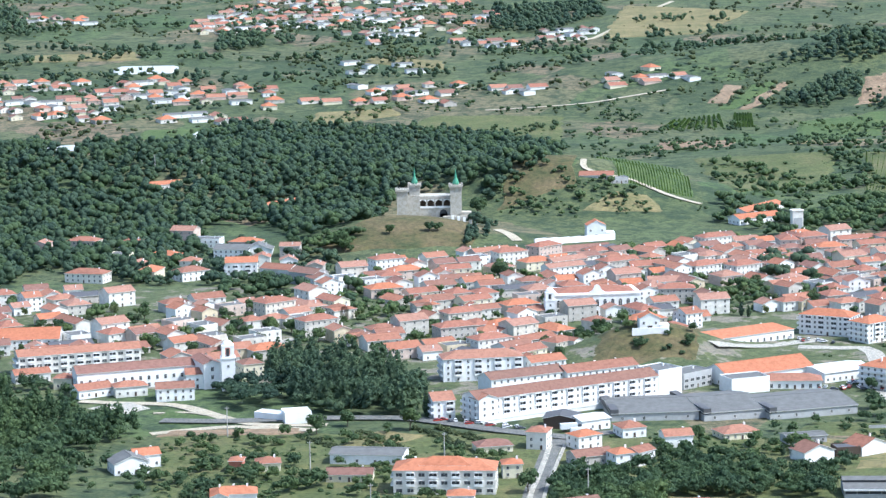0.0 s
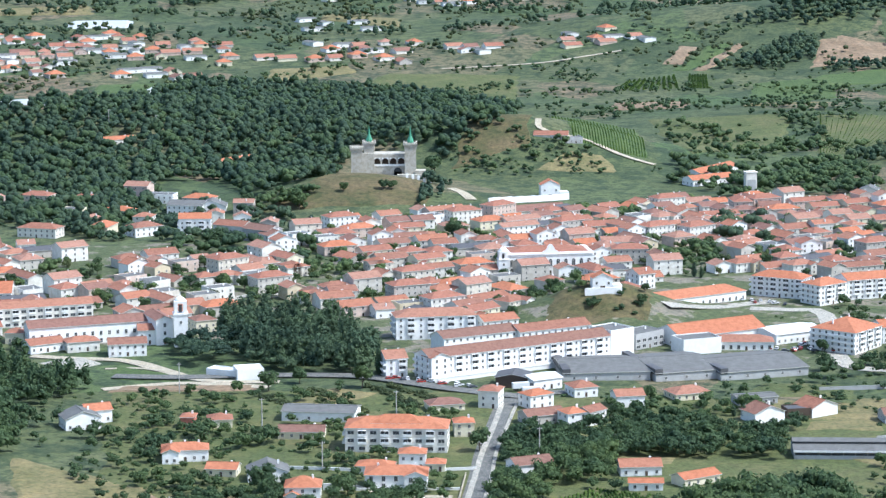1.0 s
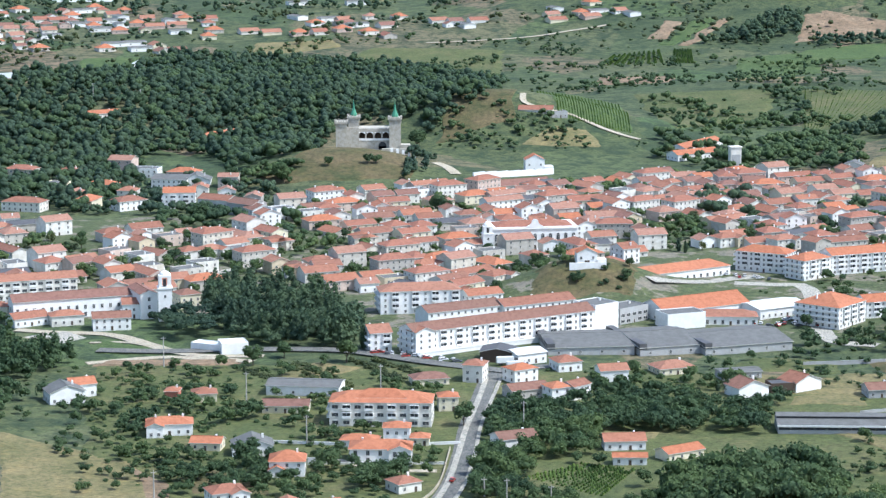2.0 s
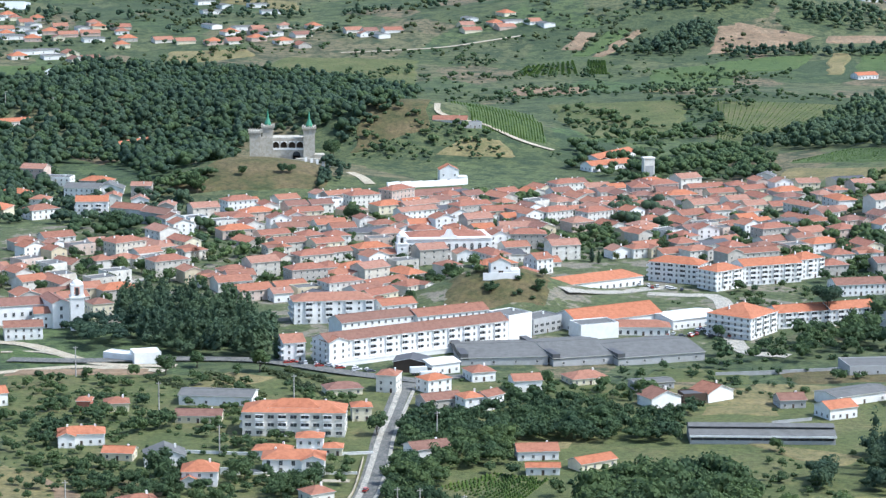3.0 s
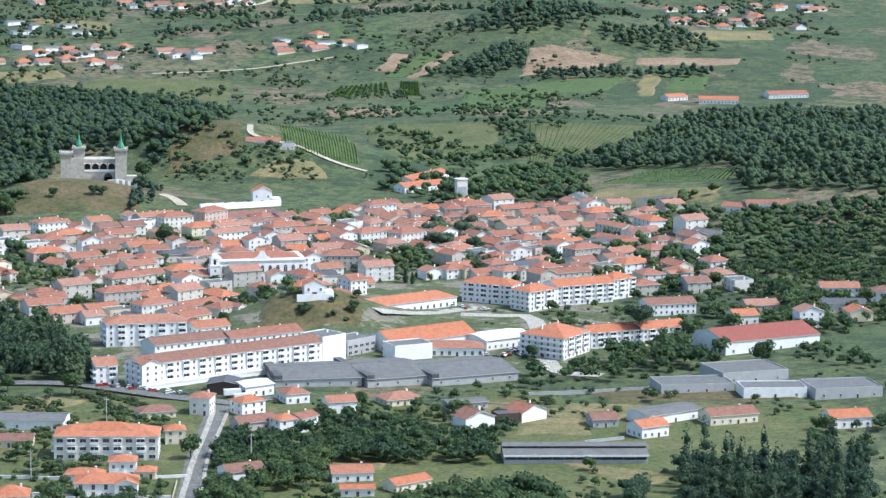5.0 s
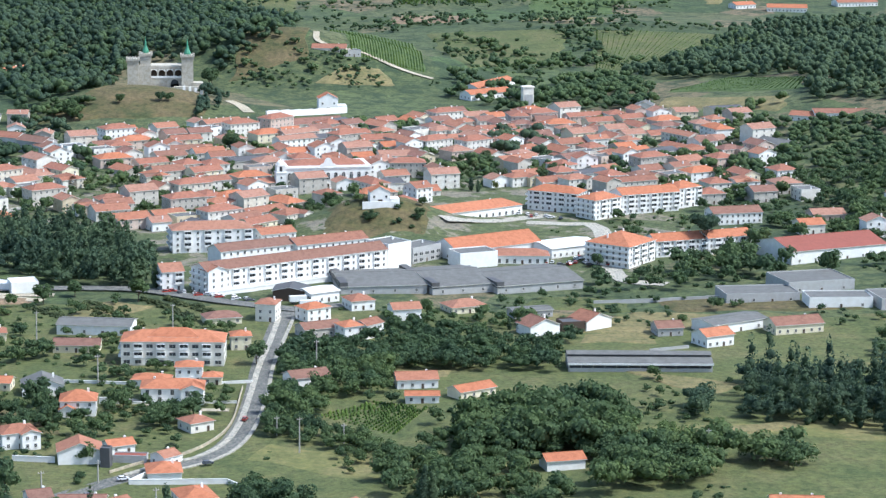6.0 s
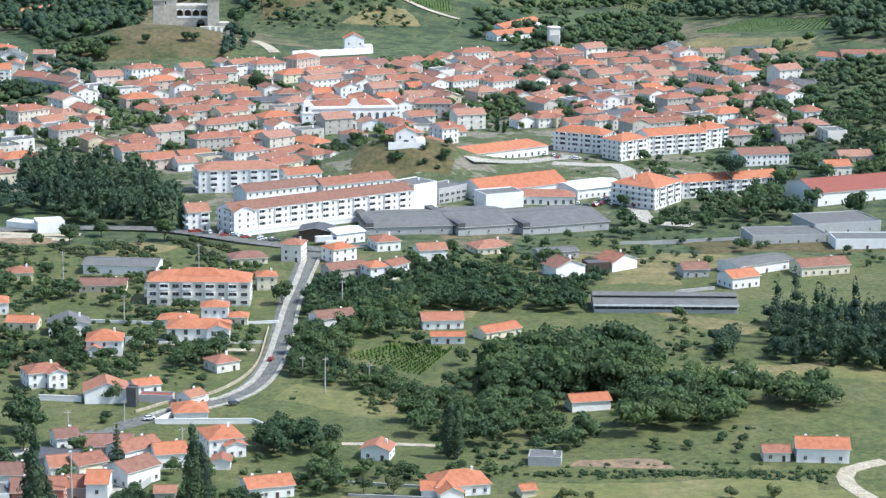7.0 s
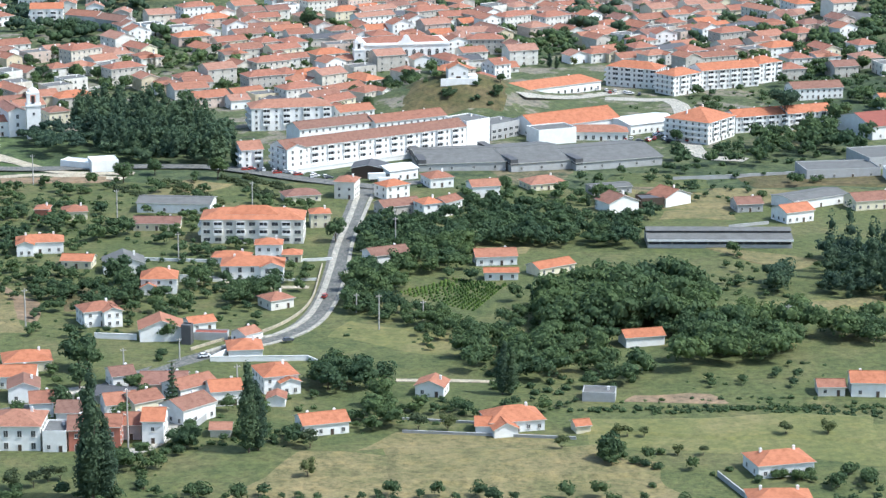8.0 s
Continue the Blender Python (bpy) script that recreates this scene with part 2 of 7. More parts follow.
def height(x, y):
    """The lie of the land: lookout slope, valley floor, castle hill, wooded ridge, far rising farmland."""
    z = 0.0
    r = math.hypot(x, y) if y > 0 else abs(x)
    if r < 600:
        z += 253 * (1 - r / 600) ** 1.3
    z += bump(x, y, -32, 1800, 80, 62, 19)
    z += bump(x, y, -330, 2150, 330, 150, 34)
    z += bump(x, y, 95, 2010, 115, 75, 36)
    z += bump(x, y, 112, 1352, 40, 27, 17)
    z += bump(x, y, -300, 985, 95, 130, 22)
    z += bump(x, y, -215, 905, 60, 40, 10)
    z += bump(x, y, 560, 1700, 170, 330, 38)
    z += bump(x, y, 470, 3000, 260, 170, 40)
    z += bump(x, y, 420, 2300, 200, 120, 14)
    far = max(0.0, r - 2500)
    z += 0.05 * far * smooth(2400, 2900, r)
    z += 1.2 * math.sin(x / 61.0 + 1.3) * math.sin(y / 83.0) * smooth(600, 800, r)
    return z


class Shape:
    """Collects corners and faces of one mesh; every face keeps a material slot."""

    def __init__(self):
        self.v, self.f, self.m = [], [], []

    def face(self, pts, mat=0):
        k = len(self.v)
        self.v += [tuple(p) for p in pts]
        self.f.append(tuple(range(k, k + len(pts))))
        self.m.append(mat)

    def box(self, x0, y0, z0, x1, y1, z1, mat=0):
        k = len(self.v)
        self.v += [(x0, y0, z0), (x1, y0, z0), (x1, y1, z0), (x0, y1, z0), (x0, y0, z1), (x1, y0, z1), (x1, y1, z1), (x0, y1, z1)]
        self.f += [tuple(k + i for i in q) for q in ((3, 2, 1, 0), (4, 5, 6, 7), (0, 1, 5, 4), (1, 2, 6, 5), (2, 3, 7, 6), (3, 0, 4, 7))]
        self.m += [mat] * 6

    def tube(self, p0, p1, r0, r1, n=8, mat=0, cap=True):
        p0, p1 = Vector(p0), Vector(p1)
        d = (p1 - p0).normalized()
        a = d.orthogonal().normalized()
        b = d.cross(a)
        k = len(self.v)
        for p, r in ((p0, r0), (p1, r1)):
            for i in range(n):
                q = p + (a * math.cos(2 * math.pi * i / n) + b * math.sin(2 * math.pi * i / n)) * r
                self.v.append(tuple(q))
        for i in range(n):
            j = (i + 1) % n
            self.f.append((k + i, k + j, k + n + j, k + n + i))
            self.m.append(mat)
        if cap:
            self.f += [tuple(k + n - 1 - i for i in range(n)), tuple(k + n + i for i in range(n))]
            self.m += [mat, mat]

    def mesh(self, name, *mats):
        me = bpy.data.meshes.new(name)
        me.from_pydata(self.v, [], self.f)
        for m in mats:
            me.materials.append(m)
        if len(mats) > 1:
            me.polygons.foreach_set("material_index", self.m)
        me.update()
        return me


def part(name, data, parent, at=None, label=""):
    """One mesh object under a thing or a part; at: its place within the thing."""
    ob = new(name, data)
    ob.parent = parent
    if at is not None:
        ob.matrix_basis = at
    return tagged(ob, label)


def thing(name, x, y, turn, label, category, group="", z=None):
    ob = new(name)
    ob.empty_display_size = 1.0
    ob.matrix_basis = pose(x, y, height(x, y) if z is None else z, 0, 0, turn)
    return tagged(ob, label, category, group)


# ---- the land ----
def steps(*runs):
    out = []
    for a, b, s in runs:
        n = max(1, round((b - a) / s))
        out += [a + (b - a) * i / n for i in range(n)]
    return out + [runs[-1][1]]


def build_ground():
    xs = steps((-4600, -900, 185), (-900, -480, 35), (-480, 720, 12), (720, 1300, 40), (1300, 4600, 165))
    ys = steps((-4000, -600, 170), (-600, 560, 40), (560, 2560, 12), (2560, 4000, 36), (4000, 4700, 100))
    verts = [(x, y, height(x, y)) for y in ys for x in xs]
    n = len(xs)
    faces = [(j * n + i, j * n + i + 1, (j + 1) * n + i + 1, (j + 1) * n + i) for j in range(len(ys) - 1) for i in range(n - 1)]
    me = bpy.data.meshes.new("ground")
    me.from_pydata(verts, [], faces)
    me.polygons.foreach_set("use_smooth", [True] * len(faces))
    me.materials.append(GROUND)
    tagged(new("ground", me), "rolling green valley with meadows and scrub", "ground", kind="structure")


build_ground()
LAYER = [0.30]


def patch(name, mat, a, b, c, d, label, lift=None, wobble=6.0):
    """A field with four corners, laid on the land; its edges wander a little."""
    LAYER[0] += 0.012
    up = LAYER[0] if lift is None else lift
    a, b, c, d = (Vector(p) for p in (a, b, c, d))
    n = max(6, min(60, int(max((b - a).length, (c - d).length) / 9)))
    k = max(6, min(60, int(max((d - a).length, (c - b).length) / 9)))
    s = Shape()
    for j in range(k + 1):
        for i in range(n + 1):
            u, v = i / n, j / k
            p = a.lerp(b, u).lerp(d.lerp(c, u), v)
            w = noise.noise_vector(Vector((p.x / 23, p.y / 23, up * 37))) * wobble
            p = p + Vector((w.x, w.y))
            edge = i in (0, n) or j in (0, k)
            s.v.append((p.x, p.y, height(p.x, p.y) + (-0.5 if edge else up)))
    for j in range(k):
        for i in range(n):
            q = j * (n + 1) + i
            s.f.append((q, q + 1, q + n + 2, q + n + 1))
    return tagged(new(name, s.mesh(name, mat)), label, "field", kind="structure")


def smooth_line(pts, step=6.0):
    """Points along a curve that passes through pts."""
    pts = [Vector(p) for p in pts]
    ext = [pts[0] * 2 - pts[1]] + pts + [pts[-1] * 2 - pts[-2]]
    out = []
    for i in range(1, len(ext) - 2):
        p0, p1, p2, p3 = ext[i - 1:i + 3]
        n = max(2, int((p2 - p1).length / step))
        for k in range(n):
            t = k / n
            out.append(0.5 * (2 * p1 + (p2 - p0) * t + (2 * p0 - 5 * p1 + 4 * p2 - p3) * t * t + (3 * p1 - p0 - 3 * p2 + p3) * t ** 3))
    return out + [pts[-1]]


ROADS = []


def ribbon(name, mat, pts, left, right, lift, label, thick=0.0, category="road"):
    """A strip along a line, from `left` to `right` metres beside it, with a kerb edge where it is thick."""
    line = smooth_line(pts)
    s = Shape()
    for i, p in enumerate(line):
        d = (line[min(i + 1, len(line) - 1)] - line[max(i - 1, 0)]).normalized()
        nrm = Vector((-d.y, d.x))
        ROADS.append((p.x, p.y, max(abs(left), abs(right)) + 1))
        z = height(p.x, p.y) + lift
        for off, dz in ((left, -thick - 0.3), (left, 0), (right, 0), (right, -thick - 0.3)):
            q = p + nrm * off
            s.v.append((q.x, q.y, max(z, height(q.x, q.y) + lift - 0.1) + dz))
    for i in range(len(line) - 1):
        for j in range(3):
            k = i * 4 + j
            s.f.append((k, k + 1, k + 5, k + 4))
    return tagged(new(name, s.mesh(name, mat)), label, category, kind="structure")


# ---- houses ----
def window_mesh(w, h, frame=FRAME, glass=GLASS):
    """A window: pane set back in its surround, with a cross bar and a sill. Faces -y."""
    s = Shape()
    e = 0.11
    s.face([(-w / 2, -0.04, -h / 2), (w / 2, -0.04, -h / 2), (w / 2, -0.04, h / 2), (-w / 2, -0.04, h / 2)], 1)
    s.box(-w / 2 - e, -0.12, -h / 2, -w / 2, 0.02, h / 2)
    s.box(w / 2, -0.12, -h / 2, w / 2 + e, 0.02, h / 2)
    s.box(-w / 2 - e, -0.12, h / 2, w / 2 + e, 0.02, h / 2 + e)
    s.box(-w / 2 - 0.2, -0.24, -h / 2 - e, w / 2 + 0.2, 0.02, -h / 2)
    s.box(-0.04, -0.08, -h / 2, 0.04, -0.03, h / 2)
    return s.mesh("window", frame, glass)


def arch_window_mesh(w, h):
    """A tall round-headed window with a raised surround, a transom and a sill. Faces -y."""
    s = Shape()
    r, spring, n = w / 2, h / 2 - w / 2, 8
    ring = [(r * math.cos(math.pi * i / n), spring + r * math.sin(math.pi * i / n)) for i in range(n + 1)]
    s.face([(-r, -0.04, -h / 2), (r, -0.04, -h / 2)] + [(x, -0.04, z) for x, z in ring], 1)
    out = [(x * 1.25, spring + (z - spring) * 1.25) for x, z in ring]
    for i in range(n):
        s.face([(out[i][0], -0.18, out[i][1]), (out[i + 1][0], -0.18, out[i + 1][1]), (ring[i + 1][0], -0.18, ring[i + 1][1]), (ring[i][0], -0.18, ring[i][1])])
        s.face([(ring[i][0], -0.18, ring[i][1]), (ring[i + 1][0], -0.18, ring[i + 1][1]), (ring[i + 1][0], 0.02, ring[i + 1][1]), (ring[i][0], 0.02, ring[i][1])])
        s.face([(out[i + 1][0], -0.18, out[i + 1][1]), (out[i][0], -0.18, out[i][1]), (out[i][0], 0.02, out[i][1]), (out[i + 1][0], 0.02, out[i + 1][1])])
    for a in (-1, 1):
        s.box(min(a * r, a * r * 1.25), -0.18, -h / 2, max(a * r, a * r * 1.25), 0.02, spring)
    s.box(-w * 0.75, -0.3, -h / 2 - 0.2, w * 0.75, 0.02, -h / 2)
    s.box(-r, -0.1, spring - 0.06, r, -0.03, spring + 0.06)
    s.box(-0.06, -0.1, -h / 2, 0.06, -0.03, spring)
    return s.mesh("window", FRAME, GLASS)


def door_mesh(w, h):
    s = Shape()
    s.box(-w / 2, -0.07, 0, w / 2, 0.02, h, 1)
    s.box(-w / 2 - 0.12, -0.14, 0, -w / 2, 0.02, h)
    s.box(w / 2, -0.14, 0, w / 2 + 0.12, 0.02, h)
    s.box(-w / 2 - 0.12, -0.14, h, w / 2 + 0.12, 0.02, h + 0.14)
    return s.mesh("door", FRAME, WOODDARK)


def balcony_mesh(w):
    s = Shape()
    s.box(-w / 2, -1.3, -0.18, w / 2, 0.0, 0.0)
    s.box(-w / 2, -1.3, 0.0, w / 2, -1.2, 0.95)
    s.box(-w / 2, -1.2, 0.0, -w / 2 + 0.1, 0, 0.95)
    s.box(w / 2 - 0.1, -1.2, 0.0, w / 2, 0, 0.95)
    return s.mesh("balcony", WHITE)


def chimney_mesh(h=1.0):
    s = Shape()
    s.box(-0.4, -0.3, -1.6, 0.4, 0.3, h)
    s.box(-0.46, -0.36, h, 0.46, 0.36, h + 0.14)
    s.box(-0.26, -0.2, h + 0.14, 0.26, 0.2, h + 0.34)
    return s.mesh("chimney", WHITE)


WIN = window_mesh(1.0, 1.3)
WIN_TALL = window_mesh(1.3, 2.0)
WIN_WIDE = window_mesh(2.6, 1.5)
WIN_ARCH = arch_window_mesh(1.9, 4.2)
DOOR = door_mesh(1.1, 2.15)
GATE = door_mesh(2.6, 2.4)
def loggia_mesh(w, h):
    """A recessed balcony: dark opening with a glazed back, side cheeks and a solid white parapet."""
    s = Shape()
    s.face([(-w / 2, -0.05, 0), (w / 2, -0.05, 0), (w / 2, -0.05, h), (-w / 2, -0.05, h)], 1)
    s.box(-w / 2 - 0.15, -0.9, -0.15, w / 2 + 0.15, 0.02, 0.0)
    s.box(-w / 2 - 0.15, -0.9, 0.0, w / 2 + 0.15, -0.78, 0.95)
    s.box(-w / 2 - 0.15, -0.9, 0.95, -w / 2, 0.02, h)
    s.box(w / 2, -0.9, 0.95, w / 2 + 0.15, 0.02, h)
    s.box(-w / 2 - 0.15, -0.9, h, w / 2 + 0.15, 0.02, h + 0.15)
    s.box(-0.06, -0.12, 0, 0.06, -0.04, h)
    return s.mesh("loggia", WHITE, GLASS)


LOGGIA = loggia_mesh(3.4, 2.3)
CHIM = chimney_mesh()
BALC = balcony_mesh(4.2)


def walls_mesh(w, d, h, roof, rise, mat):
    """Outer walls with thickness at the parapet, and gable ends where the roof has them."""
    s = Shape()
    x, y = w / 2, d / 2
    b = -2.2
    if roof == "gable":
        s.face([(-x, y, b), (-x, -y, b), (-x, -y, h), (-x, 0, h + rise), (-x, y, h)])
        s.face([(x, -y, b), (x, y, b), (x, y, h), (x, 0, h + rise), (x, -y, h)])
        s.face([(-x, -y, b), (x, -y, b), (x, -y, h), (-x, -y, h)])
        s.face([(x, y, b), (-x, y, b), (-x, y, h), (x, y, h)])
    elif roof == "cross":
        s.face([(-x, -y, b), (x, -y, b), (x, -y, h), (0, -y, h + rise), (-x, -y, h)])
        s.face([(x, y, b), (-x, y, b), (-x, y, h), (0, y, h + rise), (x, y, h)])
        s.face([(-x, y, b), (-x, -y, b), (-x, -y, h), (-x, y, h)])
        s.face([(x, -y, b), (x, y, b), (x, y, h), (x, -y, h)])
    else:
        s.box(-x, -y, b, x, y, h)
        if roof == "flat":
            t = 0.25
            for q in ((-x, -y, x, -y + t), (-x, y - t, x, y), (-x, -y + t, -x + t, y - t), (x - t, -y + t, x, y - t)):
                s.box(q[0], q[1], h, q[2], q[3], h + 0.7)
    return s.mesh("wall", mat)


def roof_mesh(w, d, h, roof, rise, mat, over=0.55, under=FRAME):
    """Pitched roof as a slab with eaves; hipped, gabled along or across."""
    s = Shape()
    x, y, t = w / 2 + over, d / 2 + over, 0.22
    drop = rise * over / (d / 2 if roof != "cross" else w / 2)
    e = h - drop + 0.06

    def slab(pts):
        top = [(p[0], p[1], p[2] + t) for p in pts]
        s.face(top)
        s.face(list(reversed(pts)), 1)
        n = len(pts)
        for i in range(n):
            j = (i + 1) % n
            s.face([pts[i], pts[j], top[j], top[i]], 1)

    r = h + rise + 0.06
    if roof == "gable":
        slab([(-x, -y, e), (x, -y, e), (x, 0, r), (-x, 0, r)])
        slab([(x, y, e), (-x, y, e), (-x, 0, r), (x, 0, r)])
        s.box(-x, -0.16, r + t - 0.06, x, 0.16, r + t + 0.1)
    elif roof == "cross":
        slab([(-x, y, e), (-x, -y, e), (0, -y, r), (0, y, r)])
        slab([(x, -y, e), (x, y, e), (0, y, r), (0, -y, r)])
        s.box(-0.16, -y, r + t - 0.06, 0.16, y, r + t + 0.1)
    elif roof == "hip":
        if w >= d:
            k = x - y
            a, b = (-k, 0, r), (k, 0, r)
            slab([(-x, -y, e), (x, -y, e), b, a])
            slab([(x, y, e), (-x, y, e), a, b])
            slab([(-x, y, e), (-x, -y, e), a])
            slab([(x, -y, e), (x, y, e), b])
        else:
            k = y - x
            a, b = (0, -k, r), (0, k, r)
            slab([(-x, -y, e), (x, -y, e), a])
            slab([(x, y, e), (-x, y, e), b])
            slab([(-x, y, e), (-x, -y, e), a, b])
            slab([(x, -y, e), (x, y, e), b, a])
    else:
        s.box(-w / 2 + 0.25, -d / 2 + 0.25, h, w / 2 - 0.25, d / 2 - 0.25, h + 0.25)
    return s.mesh("roof", mat, under)


OCC = []


def claim(x, y, w, d, turn):
    """Marks the ground that a building covers."""
    c, s = math.cos(radians(turn)), math.sin(radians(turn))
    n, r = max(1, int(w / 8)), d / 2
    m = max(1, int(d / 10))
    for i in range(n):
        for j in range(m):
            u, v = (i + 0.5) / n * w - w / 2, (j + 0.5) / m * d - d / 2
            OCC.append((x + u * c - v * s, y + u * s + v * c, max(w / n, d / m) / 2 + 2))


def building(name, x, y, w, d, floors, turn, roof="hip", wall=WALLS, tile=ROOF, label="", category="house", group="", storey=3.0,
             bays=3.6, win=WIN, sides="frl", balconies=0, chimneys=1, door=True, pitch=21.0, z=None, rise=None, over=0.55, attic=0.0, strip=False, wing=None, podium=0.0, cornice=False):
    """A building with its walls, roof, chimneys, windows and door; the front faces -y before the turn."""
    c, s_ = math.cos(radians(turn)), math.sin(radians(turn))
    if z is None:
        z = min(height(x + u * c - v * s_, y + u * s_ + v * c) for u in (-w / 2, w / 2) for v in (-d / 2, d / 2)) + 0.25
    h = floors * storey + 0.3
    span = (w if roof == "cross" else min(w, d) if roof == "hip" else d) / 2
    if rise is None:
        rise = span * math.tan(radians(pitch)) if roof != "flat" else 0
    ob = thing(name, x, y, turn, label, category, group, z)
    wl = part("wall", walls_mesh(w, d, h, roof, rise, wall), ob)
    rf = part("roof", roof_mesh(w, d, h, roof, rise, tile, over), ob)
    for k in range(chimneys):
        u = w * (0.3 - 0.6 * k / max(1, chimneys - 1)) if chimneys > 1 else w * 0.27
        top = h + (rise * 0.7 if roof != "flat" else 0.3)
        part("chimney", CHIM, rf, pose(u, d * 0.12, top))
    for side in sides:
        length = w if side in "fb" else d
        n = max(1, int(length / bays))
        for fl in range(int(floors)):
            for i in range(n):
                u = (i + 0.5) / n * length - length / 2
                zc = fl * storey + 1.75
                if side == "f" and fl == 0 and door and i == n // 2:
                    part("door", DOOR, ob, pose(u, -d / 2, 0.05))
                    continue
                at = {"f": pose(u, -d / 2, zc), "b": pose(u, d / 2, zc, 0, 0, 180), "r": pose(w / 2, u, zc, 0, 0, 90), "l": pose(-w / 2, u, zc, 0, 0, -90)}[side]
                if balconies and side == "f" and fl > 0 and i % balconies == 1:
                    part("loggia", LOGGIA, ob, pose(u, -d / 2, fl * storey + 0.35), "white recessed balcony")
                    continue
                if balconies and side == "l" and fl > 0:
                    part("balcony", BALC, ob, pose(-w / 2, u, fl * storey + 0.3, 0, 0, -90))
                part("window", win, ob, at)
    if wing:
        ww, out, wf, side = wing
        hw, long, u = wf * storey + 0.3, out + d / 2, side * (w - ww) / 2
        up = ww / 2 * math.tan(radians(pitch))
        at = pose(u, -d / 2 - out + long / 2, 0)
        wg = part("wing", walls_mesh(ww, long, hw, "cross", up, wall), ob, at)
        part("wing_roof", roof_mesh(ww, long, hw, "cross", up, tile, over), wg)
        for fl in range(int(wf)):
            for v in ((-0.22, 0.22) if ww > 6.5 else (0.0,)):
                part("window", win, wg, pose(v * ww, -long / 2, fl * storey + 1.75))
    if podium:
        q = Shape()
        q.box(-w / 2 + 0.3, -d / 2 - podium, -2.2, w / 2 - 0.3, -d / 2 - 0.01, 2.7)
        q.box(-w / 2 + 0.1, -d / 2 - podium - 0.2, 2.7, w / 2 - 0.1, -d / 2 - podium + 0.15, 3.5)
        part("podium", q.mesh("podium", wall), ob, None, "low white shop podium with a parapet")
    if cornice:
        for z0, z1, e in ((h - 1.5, h - 1.15, 0.18), (h - 0.35, h + 0.05, 0.6), (h + 0.05, h + 0.75, 0.35)):
            q = Shape()
            q.box(-w / 2 - e, -d / 2 - e, z0, w / 2 + e, d / 2 + e, z1)
            part("cornice", q.mesh("cornice", wall), ob, None, "moulded white cornice band")
        q = Shape()
        prof = [(-5.2, 0), (5.2, 0), (4.6, 0.9), (3.2, 1.4), (2.3, 2.6), (1.6, 4.2), (0.9, 4.9), (-0.9, 4.9), (-1.6, 4.2), (-2.3, 2.6), (-3.2, 1.4), (-4.6, 0.9)]
        front = [(a, -d / 2 - 0.4, h + 0.7 + b) for a, b in prof]
        q.face(front)
        q.face([(a, b + 0.9, c) for a, b, c in reversed(front)])
        for k in range(len(front)):
            (a, b, c), (a1, b1, c1) = front[k - 1], front[k]
            q.face([(a1, b1, c1), (a, b, c), (a, b + 0.9, c), (a1, b1 + 0.9, c1)])
        part("pediment", q.mesh("pediment", wall), ob, None, "curved white pediment over the front")
    if strip:
        q = Shape()
        q.box(-w / 2 - 0.4, -d / 2 - 0.3, h - 0.6, -w / 2 + 3.4, d / 2 + 0.3, h + 2.2)
        part("clerestory", q.mesh("clerestory", DARKSHEET), ob, None, "dark glazed roof strip")
    if attic:
        a = part("attic", roof_mesh(w * attic, d * 0.62, h + rise * 0.42, "hip", rise * 0.85, tile, 0.4), ob)
        part("attic_wall", walls_mesh(w * attic, d * 0.62, h + rise * 0.42, "hip", rise * 0.5, wall), ob)
    claim(x, y, w, d, turn)
    return ob


# ---- plants ----
def leaf_cloud(lobes, count, size, seed, core=True):
    """Corners and faces of a crown: many small leaf clumps over a few lobes, with a solid dark heart."""
    rng = np.random.default_rng(seed)
    vs, fs = [], []
    vol = np.array([l[3] * l[4] for l in lobes])
    pick = rng.choice(len(lobes), count, p=vol / vol.sum())
    dirs = rng.normal(size=(count, 3))
    dirs /= np.linalg.norm(dirs, axis=1)[:, None]
    dirs[:, 2] = np.where(dirs[:, 2] < -0.35, -dirs[:, 2], dirs[:, 2])
    rad = 0.76 + 0.34 * rng.random(count) ** 0.8
    for k in range(count):
        cx, cy, cz, rx, rz = lobes[pick[k]]
        p = np.array([cx, cy, cz]) + dirs[k] * rad[k] * np.array([rx, rx, rz])
        nrm = dirs[k] + rng.normal(size=3) * 0.32
        nrm /= np.linalg.norm(nrm)
        a = np.cross(nrm, rng.normal(size=3))
        a /= np.linalg.norm(a)
        b = np.cross(nrm, a)
        s = size * (0.6 + 0.8 * rng.random())
        q = len(vs)
        vs += [p + a * s, p + b * s * 0.8 + nrm * s * 0.25, p - a * s * 0.9, p - b * s * 0.7 - nrm * s * 0.15]
        fs.append((q, q + 1, q + 2, q + 3))
    if core:
        for cx, cy, cz, rx, rz in (lobes[::2] if len(lobes) > 4 and count < 500 else lobes):
            q = len(vs)
            ring = 6
            vs.append(np.array([cx, cy, cz - rz * 0.8]))
            for j in (-0.45, 0.3):
                for i in range(ring):
                    an = 2 * math.pi * (i + 0.5 * (j > 0)) / ring
                    rr = 0.78 * rx * math.sqrt(1 - j * j) * (0.85 + 0.3 * rng.random())
                    vs.append(np.array([cx + rr * math.cos(an), cy + rr * math.sin(an), cz + rz * 0.8 * j]))
            vs.append(np.array([cx, cy, cz + rz * 0.8]))
            for i in range(ring):
                j = (i + 1) % ring
                fs.append((q, q + 1 + j, q + 1 + i, q + 1 + i))
                fs.append((q + 1 + i, q + 1 + j, q + 7 + j, q + 7 + i))
                fs.append((q + 7 + i, q + 7 + j, q + 13, q + 13))
    return np.array(vs), fs


def ball():
    bm = bmesh.new()
    bmesh.ops.create_icosphere(bm, subdivisions=1, radius=1.08)
    v = np.array([tuple(p.co) for p in bm.verts])
    f = np.array([[p.index for p in q.verts] for q in bm.faces])
    bm.free()
    return v, f


BALL_V, BALL_F = ball()


